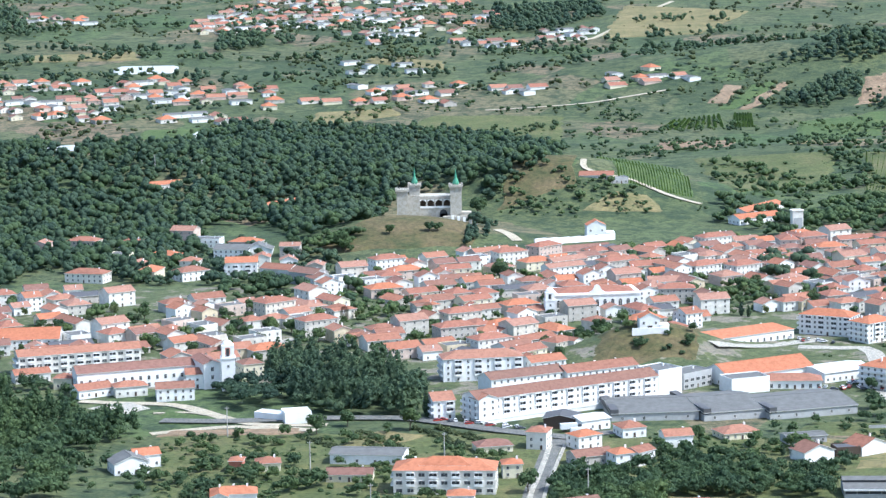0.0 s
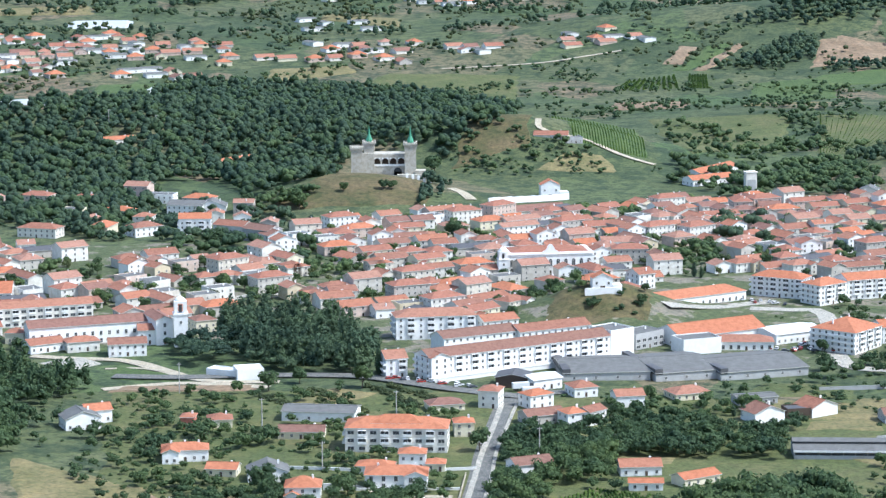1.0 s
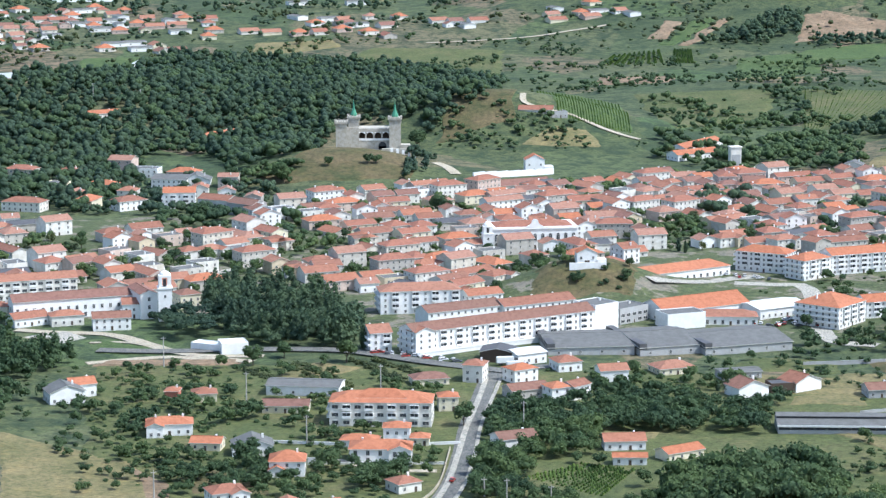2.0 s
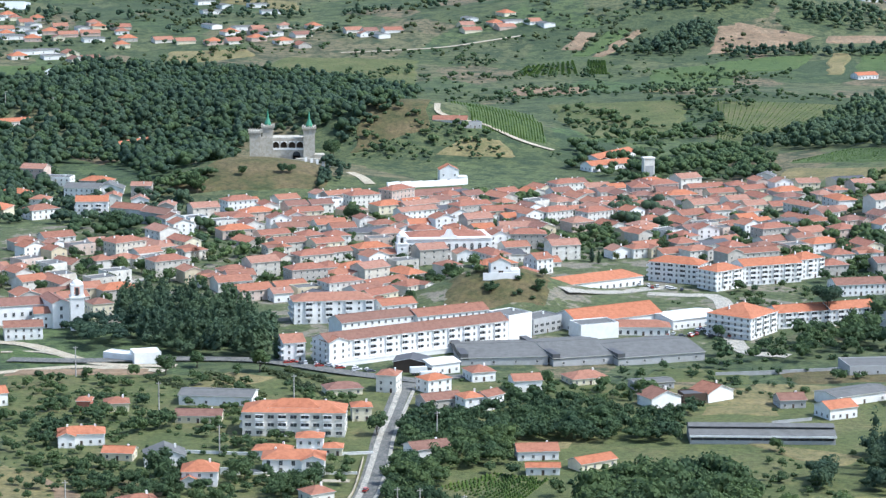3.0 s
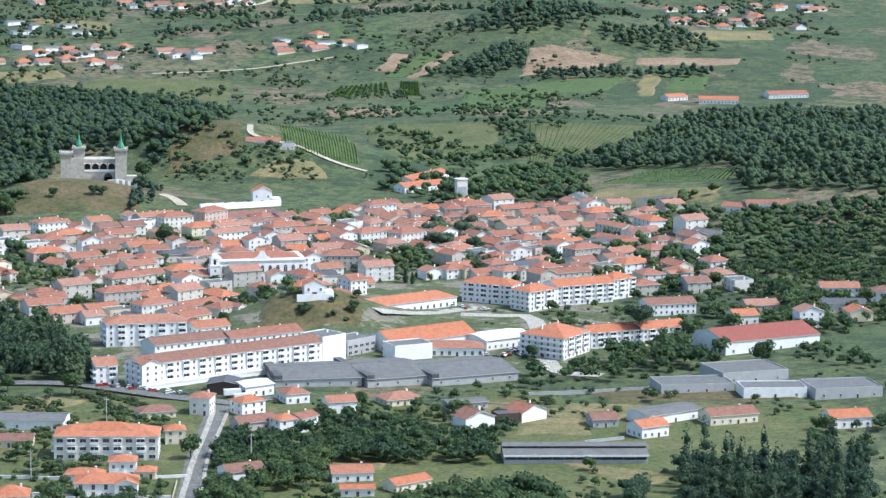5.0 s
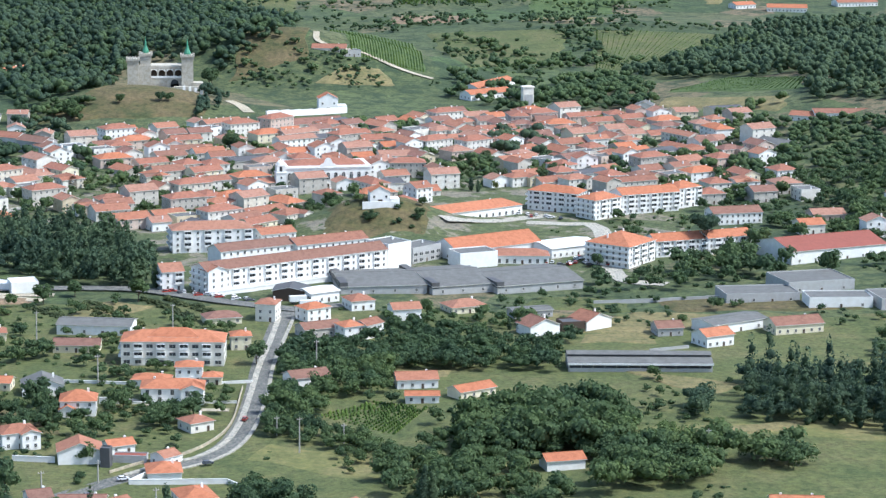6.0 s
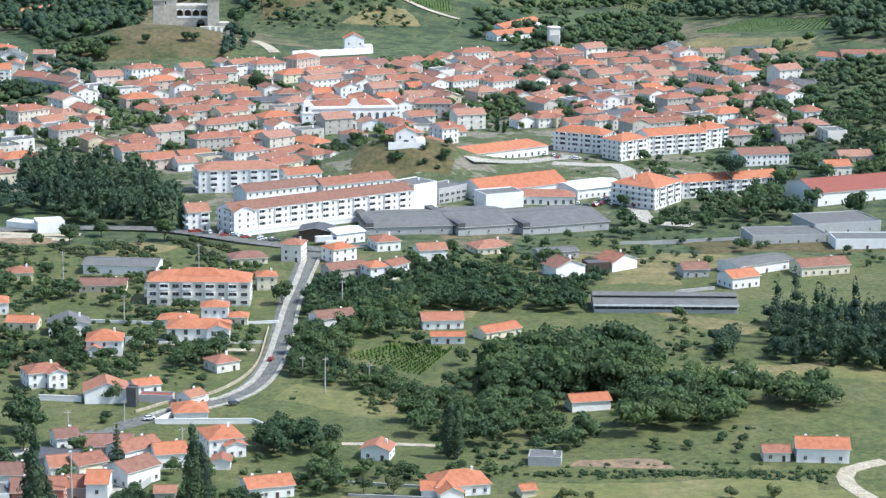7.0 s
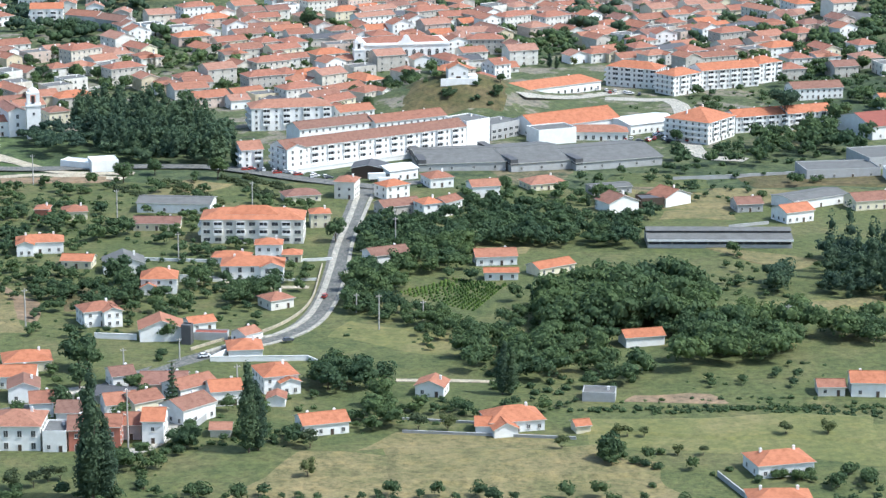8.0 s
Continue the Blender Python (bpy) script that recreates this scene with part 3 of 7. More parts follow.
def billows(lobes, count, size, seed):
    """A crown seen from far off: knobbly rounded masses of leaves with loose sprays round them."""
    rng = np.random.default_rng(seed)
    vs, fs = leaf_cloud(lobes, count, size, seed, False)
    vs, fs, n = [vs], list(fs), len(vs)
    for cx, cy, cz, rx, rz in lobes:
        knob = 0.84 + 0.26 * rng.random((len(BALL_V), 1))
        vs.append(BALL_V * knob * np.array([rx, rx, rz]) + np.array([cx, cy, cz]))
        fs += [(a + n, b + n, c + n, c + n) for a, b, c in BALL_F.tolist()]
        n += len(BALL_V)
    return np.concatenate(vs), fs


def crown_lobes(kind, seed):
    r = random.Random(seed)
    if kind == "poplar":
        return [(r.uniform(-0.5, 0.5), r.uniform(-0.5, 0.5), 2.6 + k * 2.35, 2.9 - abs(k - 2.4) * 0.42, 2.4) for k in range(8)]
    if kind == "umbrella":
        return [(r.uniform(-3, 3), r.uniform(-3, 3), 7 + r.uniform(-0.5, 0.7), 2.4, 1.3) for _ in range(7)]
    if kind == "araucaria":
        return [(0, 0, 2.5 + k * 1.55, 3.0 - k * 0.32, 0.4) for k in range(9)]
    if kind == "tuft":
        return [(0, 0, 0.15, 0.9, 0.35)]
    if kind == "bush":
        return [(r.uniform(-1, 1), r.uniform(-1, 1), 1.0 + r.uniform(0, 0.7), 1.3, 1.1) for _ in range(3)]
    if kind == "pine":
        return [(r.uniform(-1.4, 1.4), r.uniform(-1.4, 1.4), 4 + k * 1.6, 2.9 - k * 0.3, 1.9) for k in range(6)]
    n = 7
    return [(2.3 * math.cos(k * 2.4) * r.uniform(0.5, 1.1), 2.1 * math.sin(k * 2.4) * r.uniform(0.5, 1.1), 4.6 + r.uniform(-1.3, 2.2), r.uniform(1.7, 2.5), r.uniform(1.5, 2.1)) for k in range(n)]


def trunk_mesh(h, r, limbs, seed):
    rr = random.Random(seed)
    s = Shape()
    bend = (rr.uniform(-0.3, 0.3), rr.uniform(-0.3, 0.3))
    s.tube((0, 0, -0.6), (bend[0], bend[1], h * 0.55), r, r * 0.7, 7)
    s.tube((bend[0], bend[1], h * 0.55), (0, 0, h), r * 0.7, r * 0.3, 7)
    for k in range(limbs):
        a = k * 2.4 + rr.random()
        s.tube((bend[0], bend[1], h * 0.5), (math.cos(a) * 1.7, math.sin(a) * 1.7, h * 0.95), r * 0.45, r * 0.15, 5)
    return s.mesh("trunk", BARK)


KINDS = {}


def tree_kind(kind, mat, count, size, trunk_h, trunk_r, variants, label, category="tree"):
    rows = []
    for k in range(variants):
        vs, fs = leaf_cloud(crown_lobes(kind, k * 17 + len(KINDS)), count, size, k * 31 + 5)
        me = bpy.data.meshes.new("crown")
        me.from_pydata(vs.tolist(), [], [f if f[2] != f[3] else f[:3] for f in fs])
        me.materials.append(mat)
        rows.append((me, trunk_mesh(trunk_h, trunk_r, 4, k)))
    KINDS[kind] = (rows, label, category, kind)


tree_kind("broadleaf", LEAF, 480, 0.5, 4.2, 0.28, 5, "leafy dark green broadleaf tree")
tree_kind("poplar", PINE, 1900, 0.3, 14.0, 0.3, 2, "tall slender dark green poplar")
tree_kind("umbrella", PINE, 800, 0.4, 6.6, 0.3, 2, "umbrella pine with a flat dark crown")
tree_kind("bush", LEAF, 170, 0.3, 1.0, 0.12, 3, "rounded green bush in the grass", "bush")
tree_kind("pine", PINE, 1100, 0.34, 9.0, 0.3, 3, "tall dark green pine")
tree_kind("araucaria", PINE, 480, 0.42, 16.0, 0.3, 1, "tall tiered conifer with level branches")
tree_kind("olive", OLIVE_AND_HAZE, 460, 0.37, 3.6, 0.25, 2, "grey-green olive tree standing in the meadow")
PLANTED = {}


def tree(kind, x, y, s=1.0, tall=1.0):
    rows, label, category, _ = KINDS[kind]
    k = len(PLANTED.setdefault(kind, []))
    crown, trunk = rows[k % len(rows)]
    PLANTED[kind].append((x, y))
    ob = thing(category, x, y, 0, label, category, "scattered " + kind)
    ob.matrix_basis = pose(x, y, height(x, y), 0, 0, (k * 137) % 360) @ Matrix.Diagonal((s, s, s * tall, 1))
    part("trunk", trunk, ob)
    part("crown", crown, ob)
    return ob


def inside(x, y, poly):
    hit = False
    for (x0, y0), (x1, y1) in zip(poly, poly[1:] + poly[:1]):
        if (y0 > y) != (y1 > y) and x < (x1 - x0) * (y - y0) / (y1 - y0) + x0:
            hit = not hit
    return hit


def scatter(poly, gap, seed, jitter=0.45):
    rng = random.Random(seed)
    xs, ys = [p[0] for p in poly], [p[1] for p in poly]
    y, k = min(ys), 0
    while y < max(ys):
        x = min(xs) + (k % 2) * gap / 2
        while x < max(xs):
            px, py = x + rng.uniform(-jitter, jitter) * gap, y + rng.uniform(-jitter, jitter) * gap
            if inside(px, py, poly):
                yield px, py, rng
            x += gap
        y += gap * 0.87
        k += 1


def free(x, y, r):
    return all((x - a) ** 2 + (y - b) ** 2 > (r + c) ** 2 for a, b, c in OCC)


def off_road(x, y, r):
    return all((x - a) ** 2 + (y - b) ** 2 > (r + c) ** 2 for a, b, c in ROADS)


WOOD_SETS = {}


def wood_template(kind, far=0):
    """Light crowns for trees that stand too close together to be counted."""
    if (kind, far) not in WOOD_SETS:
        sets = []
        for k in range(4):
            lob = crown_lobes(kind, 90 + k)
            if kind == "tuft":
                vs, fs = leaf_cloud(lob, 9, 0.36, 70 + k, False)
                sets.append((vs, np.array(fs)))
                continue
            if far > 1:
                vs, fs = billows(lob[:3] if far > 2 else lob[:4], 12 if far > 2 else 28, 1.0 if far > 2 else 0.8, 70 + k)
                sets.append((vs, np.array(fs)))
                continue
            vs, fs = leaf_cloud(lob, (130 if far else 240) if kind != "bush" else 54, (0.68 if far else 0.5) if kind != "bush" else 0.38, 70 + k)
            sets.append((vs, np.array(fs)))
        WOOD_SETS[(kind, far)] = sets
    return WOOD_SETS[(kind, far)]


def woodland(name, mat, poly, gap, kinds, low, high, label, seed, skip=0.0, lines=False, category="wood"):
    """A stand of trees or scrub as one mass of stuff."""
    allv, allf, base = [], [], 0
    for x, y, rng in scatter(poly, gap * (0.8 if skip >= 0.3 and not lines else 1.0), seed):
        if lines and gap < 5 and noise.noise(Vector((x / 16, y / 24, 2.0))) < 0.12:
            continue
        if lines and gap >= 5 and not (abs(noise.noise(Vector((x / 150 + seed, y / 260, 0.7)))) < 0.035 or noise.noise(Vector((x / 70, y / 110, 5.3 + seed))) > 0.3 or rng.random() < 0.03):
            continue
        if skip >= 0.3 and not lines and noise.noise(Vector((x / 26, y / 38, seed * 1.7))) < (skip - 0.5) * 0.8:
            continue
        if rng.random() < (0.12 if skip >= 0.3 and not lines else skip) or not free(x, y, 1.0) or not off_road(x, y, 1.5):
            continue
        vs, fs = rng.choice(wood_template(rng.choice(kinds), (y > 1020) + (y > 1480) + (y > 2350)))
        s, a = low + (high - low) * rng.random() ** 1.5, rng.uniform(0, 6.28)
        c, n = math.cos(a) * s, math.sin(a) * s
        v = np.empty_like(vs)
        v[:, 0] = vs[:, 0] * c - vs[:, 1] * n + x
        v[:, 1] = vs[:, 0] * n + vs[:, 1] * c + y
        v[:, 2] = vs[:, 2] * s * rng.uniform(0.85, 1.15) + height(x, y) - 0.6 * s
        allv.append(v)
        allf.append(fs + base)
        base += len(v)
    if not allv:
        return None
    v, f = np.concatenate(allv), np.concatenate(allf)
    tri = f[:, 2] == f[:, 3]
    size = np.where(tri, 3, 4)
    loops = f.ravel()[~(np.arange(f.size) % 4 == 3) | ~np.repeat(tri, 4)]
    me = bpy.data.meshes.new(name)
    me.vertices.add(len(v))
    me.vertices.foreach_set("co", v.astype(np.float32).ravel())
    me.loops.add(len(loops))
    me.loops.foreach_set("vertex_index", loops.astype(np.int32))
    me.polygons.add(len(f))
    me.polygons.foreach_set("loop_start", np.concatenate([[0], np.cumsum(size)[:-1]]).astype(np.int32))
    me.polygons.foreach_set("use_smooth", [True] * len(f))
    me.update(calc_edges=True)
    me.materials.append(mat)
    return tagged(new(name, me), label, category, kind="stuff")


def rows_crop(name, mat, a, b, c, d, count, label, high=1.3, wide=0.8):
    """Rows of vines or low trees between two edges of a field: a-b and d-c are the headlands."""
    a, b, c, d = (Vector(p) for p in (a, b, c, d))
    rng = random.Random(count)
    s = Shape()
    for k in range(count):
        u = (k + 0.5) / count
        p, q = a.lerp(b, u), d.lerp(c, u)
        n = max(3, int((q - p).length / 2.2))
        side = (q - p).normalized()
        side = Vector((-side.y, side.x)) * wide
        for i in range(n):
            if rng.random() < 0.06:
                continue
            m = p.lerp(q, (i + rng.random() * 0.4) / n)
            e = p.lerp(q, (i + 0.9 + rng.random() * 0.3) / n)
            z0, z1 = height(m.x, m.y), height(e.x, e.y)
            h = high * rng.uniform(0.7, 1.2)
            w = rng.uniform(0.6, 1.1)
            t = (m + e) / 2
            zt = (z0 + z1) / 2 + h
            lo = [(m.x - side.x * w, m.y - side.y * w, z0), (m.x + side.x * w, m.y + side.y * w, z0), (e.x + side.x * w, e.y + side.y * w, z1), (e.x - side.x * w, e.y - side.y * w, z1)]
            hi = [(t.x - side.x * w * 0.5 + (m.x - t.x) * 0.6, t.y - side.y * w * 0.5 + (m.y - t.y) * 0.6, zt), (t.x + side.x * w * 0.5 + (e.x - t.x) * 0.6, t.y + side.y * w * 0.5 + (e.y - t.y) * 0.6, zt + rng.uniform(-0.2, 0.2))]
            k0 = len(s.v)
            s.v += lo + hi
            s.f += [(k0, k0 + 3, k0 + 4), (k0 + 3, k0 + 2, k0 + 5, k0 + 4), (k0 + 2, k0 + 1, k0 + 5), (k0 + 1, k0, k0 + 4, k0 + 5)]
    return tagged(new(name, s.mesh(name, mat)), label, "crop rows", kind="stuff")



# ---- roads and paths ----
ribbon("road", ASPHALT, [(71, 1149), (57, 1139), (49, 1125), (42, 1078), (36, 1036), (32, 993), (26, 946), (18, 914), (7, 896), (-5, 887), (-19, 873), (-39, 852), (-59, 825), (-75, 813), (-93, 802)], -4.2, 4.2, 0.45, "grey asphalt road winding down into the valley", 0, "road")
ribbon("pavement", PAVING, [(47, 1125), (41, 1078), (35, 1037), (30, 993), (24, 946), (17, 917), (6, 899), (-5, 892), (-19, 877)], -0.9, 1.5, 0.75, "pale paved footway along the road", 0.15, "pavement")
ribbon("road", ASPHALT, [(57, 1139), (37, 1149), (19, 1160), (-3, 1177), (-24, 1189), (-65, 1195), (-106, 1196), (-139, 1202)], -4.5, 4.5, 0.9, "grey road along the edge of the town", 0, "road")
ribbon("road", ASPHALT, [(57, 1139), (71, 1149), (93, 1154)], -4, 4, 0.5, "short grey road by the depot", 0, "road")
ribbon("path", GRAVEL, [(-186, 1253), (-165, 1246), (-139, 1240), (-120, 1219), (-101, 1195), (-78, 1176), (-62, 1168)], -3, 4, 0.5, "pale gravel path across the park", 0, "path")
ribbon("path", GRAVEL, [(-141, 1173), (-122, 1180), (-100, 1183), (-72, 1168)], -3, 3, 0.5, "pale gravel path through the grass", 0, "path")
ribbon("path", GRAVEL, [(-145, 1221), (-126, 1220), (-108, 1204)], -1.5, 1.5, 0.5, "narrow gravel path in the park", 0, "path")
ribbon("track", GRAVEL, [(364, 3919), (317, 3775), (260, 3582), (210, 3424), (170, 3394)], -4, 4, 0.6, "pale dirt track up the far slope", 0, "path")
ribbon("track", GRAVEL, [(50, 2749), (113, 2767), (170, 2787), (210, 2809), (256, 2828)], -3, 3, 0.6, "pale farm track between the fields", 0, "path")
ribbon("track", GRAVEL, [(114, 2001), (114, 1981), (131, 1971), (151, 1969), (176, 1950), (201, 1934)], -2.5, 2.5, 0.6, "dirt track round the scrubby hill", 0, "path")
ribbon("track", GRAVEL, [(39, 1796), (47, 1785), (53, 1764)], -4, 4, 0.5, "pale lane below the castle", 0, "path")
ribbon("street", PAVING, [(-103, 1375), (-86, 1418), (-61, 1426), (-29, 1464), (5, 1491), (40, 1526)], -3, 3, 0.4, "narrow street between the houses", 0, "road")
ribbon("street", PAVING, [(194, 1357), (215, 1352), (232, 1339), (221, 1220), (242, 1198)], -5, 5, 0.4, "wide light street by the flats", 0, "road")
ribbon("street", PAVING, [(145, 1337), (168, 1351), (192, 1369), (212, 1377)], -5, 5, 0.4, "light paved square in front of the school", 0, "road")
ribbon("path", GRAVEL, [(-19, 985), (-1, 970), (21, 967)], -2, 2, 0.5, "pale drive beside the villa", 0, "path")
ribbon("path", GRAVEL, [(232, 804), (217, 795), (213, 780), (217, 765)], -3, 3, 0.5, "pale curved drive", 0, "path")
ribbon("street", PAVING, [(-79, 820), (-67, 829), (-55, 833)], -4, 4, 0.5, "pale lane between the cottages", 0, "road")
ribbon("street", PAVING, [(-43, 761), (-36, 766), (-29, 781), (-26, 796), (-24, 802)], -3, 3, 0.5, "pale lane between the cottages", 0, "road")

ROAD_LINE = [(49, 1125), (42, 1078), (36, 1036), (32, 993), (26, 946), (18, 914), (7, 896), (-5, 887)]
ribbon("pavement", PAVING, ROAD_LINE, 4.3, 5.9, 0.7, "pale paved footway along the road", 0.15, "pavement")
ribbon("parapet", GRAVEL, [(30, 1000), (24, 946), (15.5, 919), (4, 901), (-8, 893), (-22, 878)], -3.0, -2.6, 1.5, "low pale parapet beside the footway", 1.2, "wall")
ribbon("path", GRAVEL, [(-156, 1246), (-132, 1236), (-113, 1212), (-96, 1190), (-78, 1183), (-57, 1180)], -3, 3, 0.55, "broad pale path curving through the park", 0, "path")

# ---- fields ----
patch("field", MEADOW, (-91, 710), (224, 690), (345, 1125), (-144, 1177), "rough green pasture across the valley floor", wobble=14)
patch("field", TOWNFLOOR, (-250, 1288), (32, 1257), (44, 1677), (-305, 1584), "paved and planted town ground", wobble=12)
patch("field", TOWNFLOOR, (-8, 1164), (259, 1240), (376, 1713), (38, 1735), "paved and planted town ground", wobble=12)
patch("field", HAY, (18, 895), (91, 847), (94, 887), (31, 928), "mown meadow with yellowing patches")
patch("field", DRY, (-27, 704), (139, 695), (130, 746), (11, 768), "dry yellow pasture")
patch("field", DRY, (18, 759), (108, 754), (100, 775), (43, 780), "dry yellow pasture")
patch("field", HAY, (98, 760), (232, 715), (251, 779), (102, 791), "grazed green meadow")
patch("field", SOIL, (118, 803), (166, 798), (154, 817), (128, 815), "half-ploughed brown field")
patch("field", MEADOW, (131, 809), (256, 796), (270, 843), (146, 832), "rough green field")
patch("field", HAY, (174, 920), (285, 891), (297, 929), (183, 930), "pale mown field")
patch("field", MEADOW, (-91, 868), (-25, 867), (3, 896), (-95, 908), "green field of rough grass")
patch("field", MEADOW, (-48, 850), (-3, 859), (-17, 867), (-31, 866), "small grass field by the road")
patch("field", SOIL, (-109, 926), (-81, 912), (-78, 940), (-110, 992), "bare sandy slope")
patch("field", DRY, (-143, 886), (-77, 900), (-96, 981), (-167, 1037), "dry sandy slope above the village")
patch("field", SCRUB, (-80, 928), (-33, 928), (-43, 961), (-75, 979), "overgrown green slope")
patch("field", MEADOW, (-139, 1166), (-71, 1138), (-67, 1161), (-133, 1178), "grass field beside the path")
patch("field", MEADOW, (-128, 1134), (-58, 1080), (-45, 1145), (-112, 1156), "green meadow below the park")
patch("field", GREEN, (-140, 1196), (-104, 1190), (-114, 1210), (-147, 1232), "mown park lawn")
patch("field", DRY, (-60, 1124), (-29, 1120), (-3, 1152), (-27, 1173), "pale stubble strip")
patch("field", MEADOW, (-3, 1080), (39, 1061), (42, 1124), (2, 1128), "grass plot beside the road")
patch("field", MEADOW, (157, 1143), (217, 1136), (220, 1167), (175, 1179), "yellow-green plot behind the depot")
patch("field", DRY, (172, 1072), (218, 1064), (224, 1093), (180, 1092), "dry ground beside the white house")
patch("field", DRY, (142, 1095), (220, 1083), (229, 1131), (164, 1144), "rough brown plot with bushes")
patch("field", SCRUB, (230, 1135), (326, 1129), (332, 1153), (221, 1177), "rough weedy plots")
patch("field", DRY, (197, 1100), (252, 1090), (269, 1131), (204, 1143), "rough brown field")
patch("field", DRY, (164, 1039), (222, 965), (238, 993), (210, 1010), "dry ground under the trees")
patch("field", DRY, (80, 1016), (120, 1012), (121, 1024), (81, 1029), "dry grass in the orchard")
patch("field", SCRUB, (-108, 1725), (26, 1732), (20, 1909), (-58, 1795), "dry brown castle hillside", lift=0.8)
patch("field", SCRUB, (42, 1918), (105, 1953), (133, 2355), (53, 1979), "scrubby hillside")
patch("field", DRY, (103, 1910), (176, 1905), (162, 1946), (132, 1950), "dry yellow hillside")
patch("field", GREEN, (137, 1963), (198, 1948), (214, 2209), (143, 2350), "bright green crop")
patch("field", SCRUB, (74, 1315), (141, 1305), (151, 1430), (90, 1436), "dry grassy knoll", lift=1.0)
patch("field", GREEN, (365, 1848), (446, 1738), (468, 1812), (425, 1904), "bright green vineyard on the hill")
patch("field", DRY, (346, 1772), (415, 1662), (435, 1727), (360, 1823), "pale grass below the vineyard")
patch("field", SOIL, (448, 2713), (548, 2757), (588, 2799), (501, 2856), "bare earth face of a quarried hill")
patch("field", SOIL, (588, 2767), (710, 2763), (728, 2808), (597, 2809), "bare earth strip")
patch("field", DRY, (674, 2889), (800, 2955), (831, 3073), (699, 2970), "pale stubble field")
patch("field", GREEN, (412, 2582), (533, 2617), (573, 2724), (451, 2672), "bright green crop")
patch("field", DRY, (548, 2573), (569, 2571), (611, 2723), (586, 2724), "narrow pale field")
patch("field", GREEN, (582, 2593), (635, 2611), (667, 2718), (616, 2717), "green vineyard")
patch("field", SOIL, (289, 2749), (313, 2742), (341, 2826), (323, 2836), "ploughed strip")
patch("field", SOIL, (321, 2709), (336, 2705), (395, 2824), (387, 2833), "ploughed strip")
patch("field", GREEN, (297, 2715), (318, 2709), (387, 2837), (351, 2828), "green strip field")
patch("field", DRY, (217, 3411), (360, 3460), (464, 3736), (282, 3876), "wide pale brown slope")
patch("field", SOIL, (445, 2701), (485, 2728), (506, 2844), (480, 2835), "bare brown slope")
patch("field", DRY, (-144, 2671), (-37, 2728), (-50, 2781), (-137, 2776), "mown pale field")
patch("field", DRY, (-548, 3261), (-385, 3249), (-405, 3360), (-539, 3344), "pale tilled strip")
patch("field", DRY, (-99, 3199), (15, 3096), (2, 3195), (-94, 3272), "pale hayfield")
patch("field", GREEN, (-321, 2581), (-212, 2611), (-170, 2687), (-318, 2659), "green meadow")
patch("field", MEADOW, (-53, 2612), (124, 2507), (135, 2711), (-12, 2723), "green meadow")
patch("field", GREEN, (343, 2451), (445, 2502), (474, 2665), (374, 2627), "green crop")
patch("field", PAVING, (-183, 1237), (-161, 1217), (-146, 1235), (-157, 1252), "pale paved square by the park", wobble=2)
patch("field", SOIL, (-140, 1166), (-64, 1159), (-65, 1176), (-138, 1180), "bare sandy ground beside the park path", wobble=3)
patch("field", DRY, (34, 715), (134, 727), (111, 760), (36, 770), "wide dry yellow pasture")
patch("field", HAY, (97, 771), (201, 752), (209, 788), (101, 792), "grazed yellow-green meadow")
patch("greenhouse_roofs", PLASTIC, (-412, 3115), (-325, 3122), (-329, 3187), (-410, 3184), "pale plastic crop tunnels", lift=2.5, wobble=2)
patch("greenhouse_roofs", PLASTIC, (-363, 2155), (-338, 2533), (-342, 2560), (-412, 2532), "pale plastic crop tunnels", lift=2.5, wobble=2)
patch("greenhouse_roofs", PLASTIC, (-267, 2595), (-221, 2607), (-223, 2639), (-259, 2637), "pale plastic crop tunnels", lift=2.5, wobble=2)
patch("greenhouse_roofs", PLASTIC, (-514, 3012), (-474, 3014), (-478, 3046), (-519, 3045), "pale plastic crop tunnels", lift=2.5, wobble=2)

# ---- the long white block of flats and its neighbours ----
building("apartment_block", 56.7, 1206.7, 104.0, 15, 4, 29.6, "gable", label="long white four-storey apartment block with a clay roof", balconies=2, chimneys=9, bays=4.4, category="apartment block", wall=WHITE, tile=ROOF, wing=(10.5, 1.2, 4, -1), podium=4.0, sides="frl")
building("apartment_block", 107.4, 1238.3, 15.7, 16, 4.6, 37.4, "flat", label="blank white end block of the flats", chimneys=1, sides="r", door=False, category="apartment block", wall=WHITE, tile=SHEET)
building("apartment_block", -2.7, 1191.8, 10.7, 15, 3, 14.6, "gable", label="white three-storey flats with shops below", balconies=2, chimneys=2, category="apartment block", wall=WHITE, tile=ROOF)
building("apartment_block", 18.7, 1290.4, 41.9, 16, 4, 7.3, "hip", label="white four-storey flats with loggias", balconies=2, chimneys=3, bays=5, category="apartment block", wall=WHITE, tile=ROOF)
building("terraced_house", 38.6, 1251.6, 42.6, 14, 3, 27.5, "gable", label="white terrace with red clay roofs", chimneys=3, sides="f", category="apartment block", wall=WHITE, tile=ROOF)
building("terraced_house", 77.5, 1267.8, 41.9, 14, 3, 26.9, "gable", label="white terrace with red clay roofs", chimneys=3, sides="f", category="apartment block", wall=WHITE, tile=ROOF)
building("house", 52.0, 1307.8, 20.2, 13, 2, 25.0, "gable", label="white gabled house with a clay roof", wall=WHITE)
building("apartment_block", -0.6, 1046.8, 43.4, 17, 3, -4.8, "hip", label="beige three-storey apartment block with a bright clay roof", category="apartment block", wall=BEIGE, tile=ROOFNEW, chimneys=5, bays=4.4, balconies=2, win=WIN_WIDE, storey=3.4, attic=0.5)

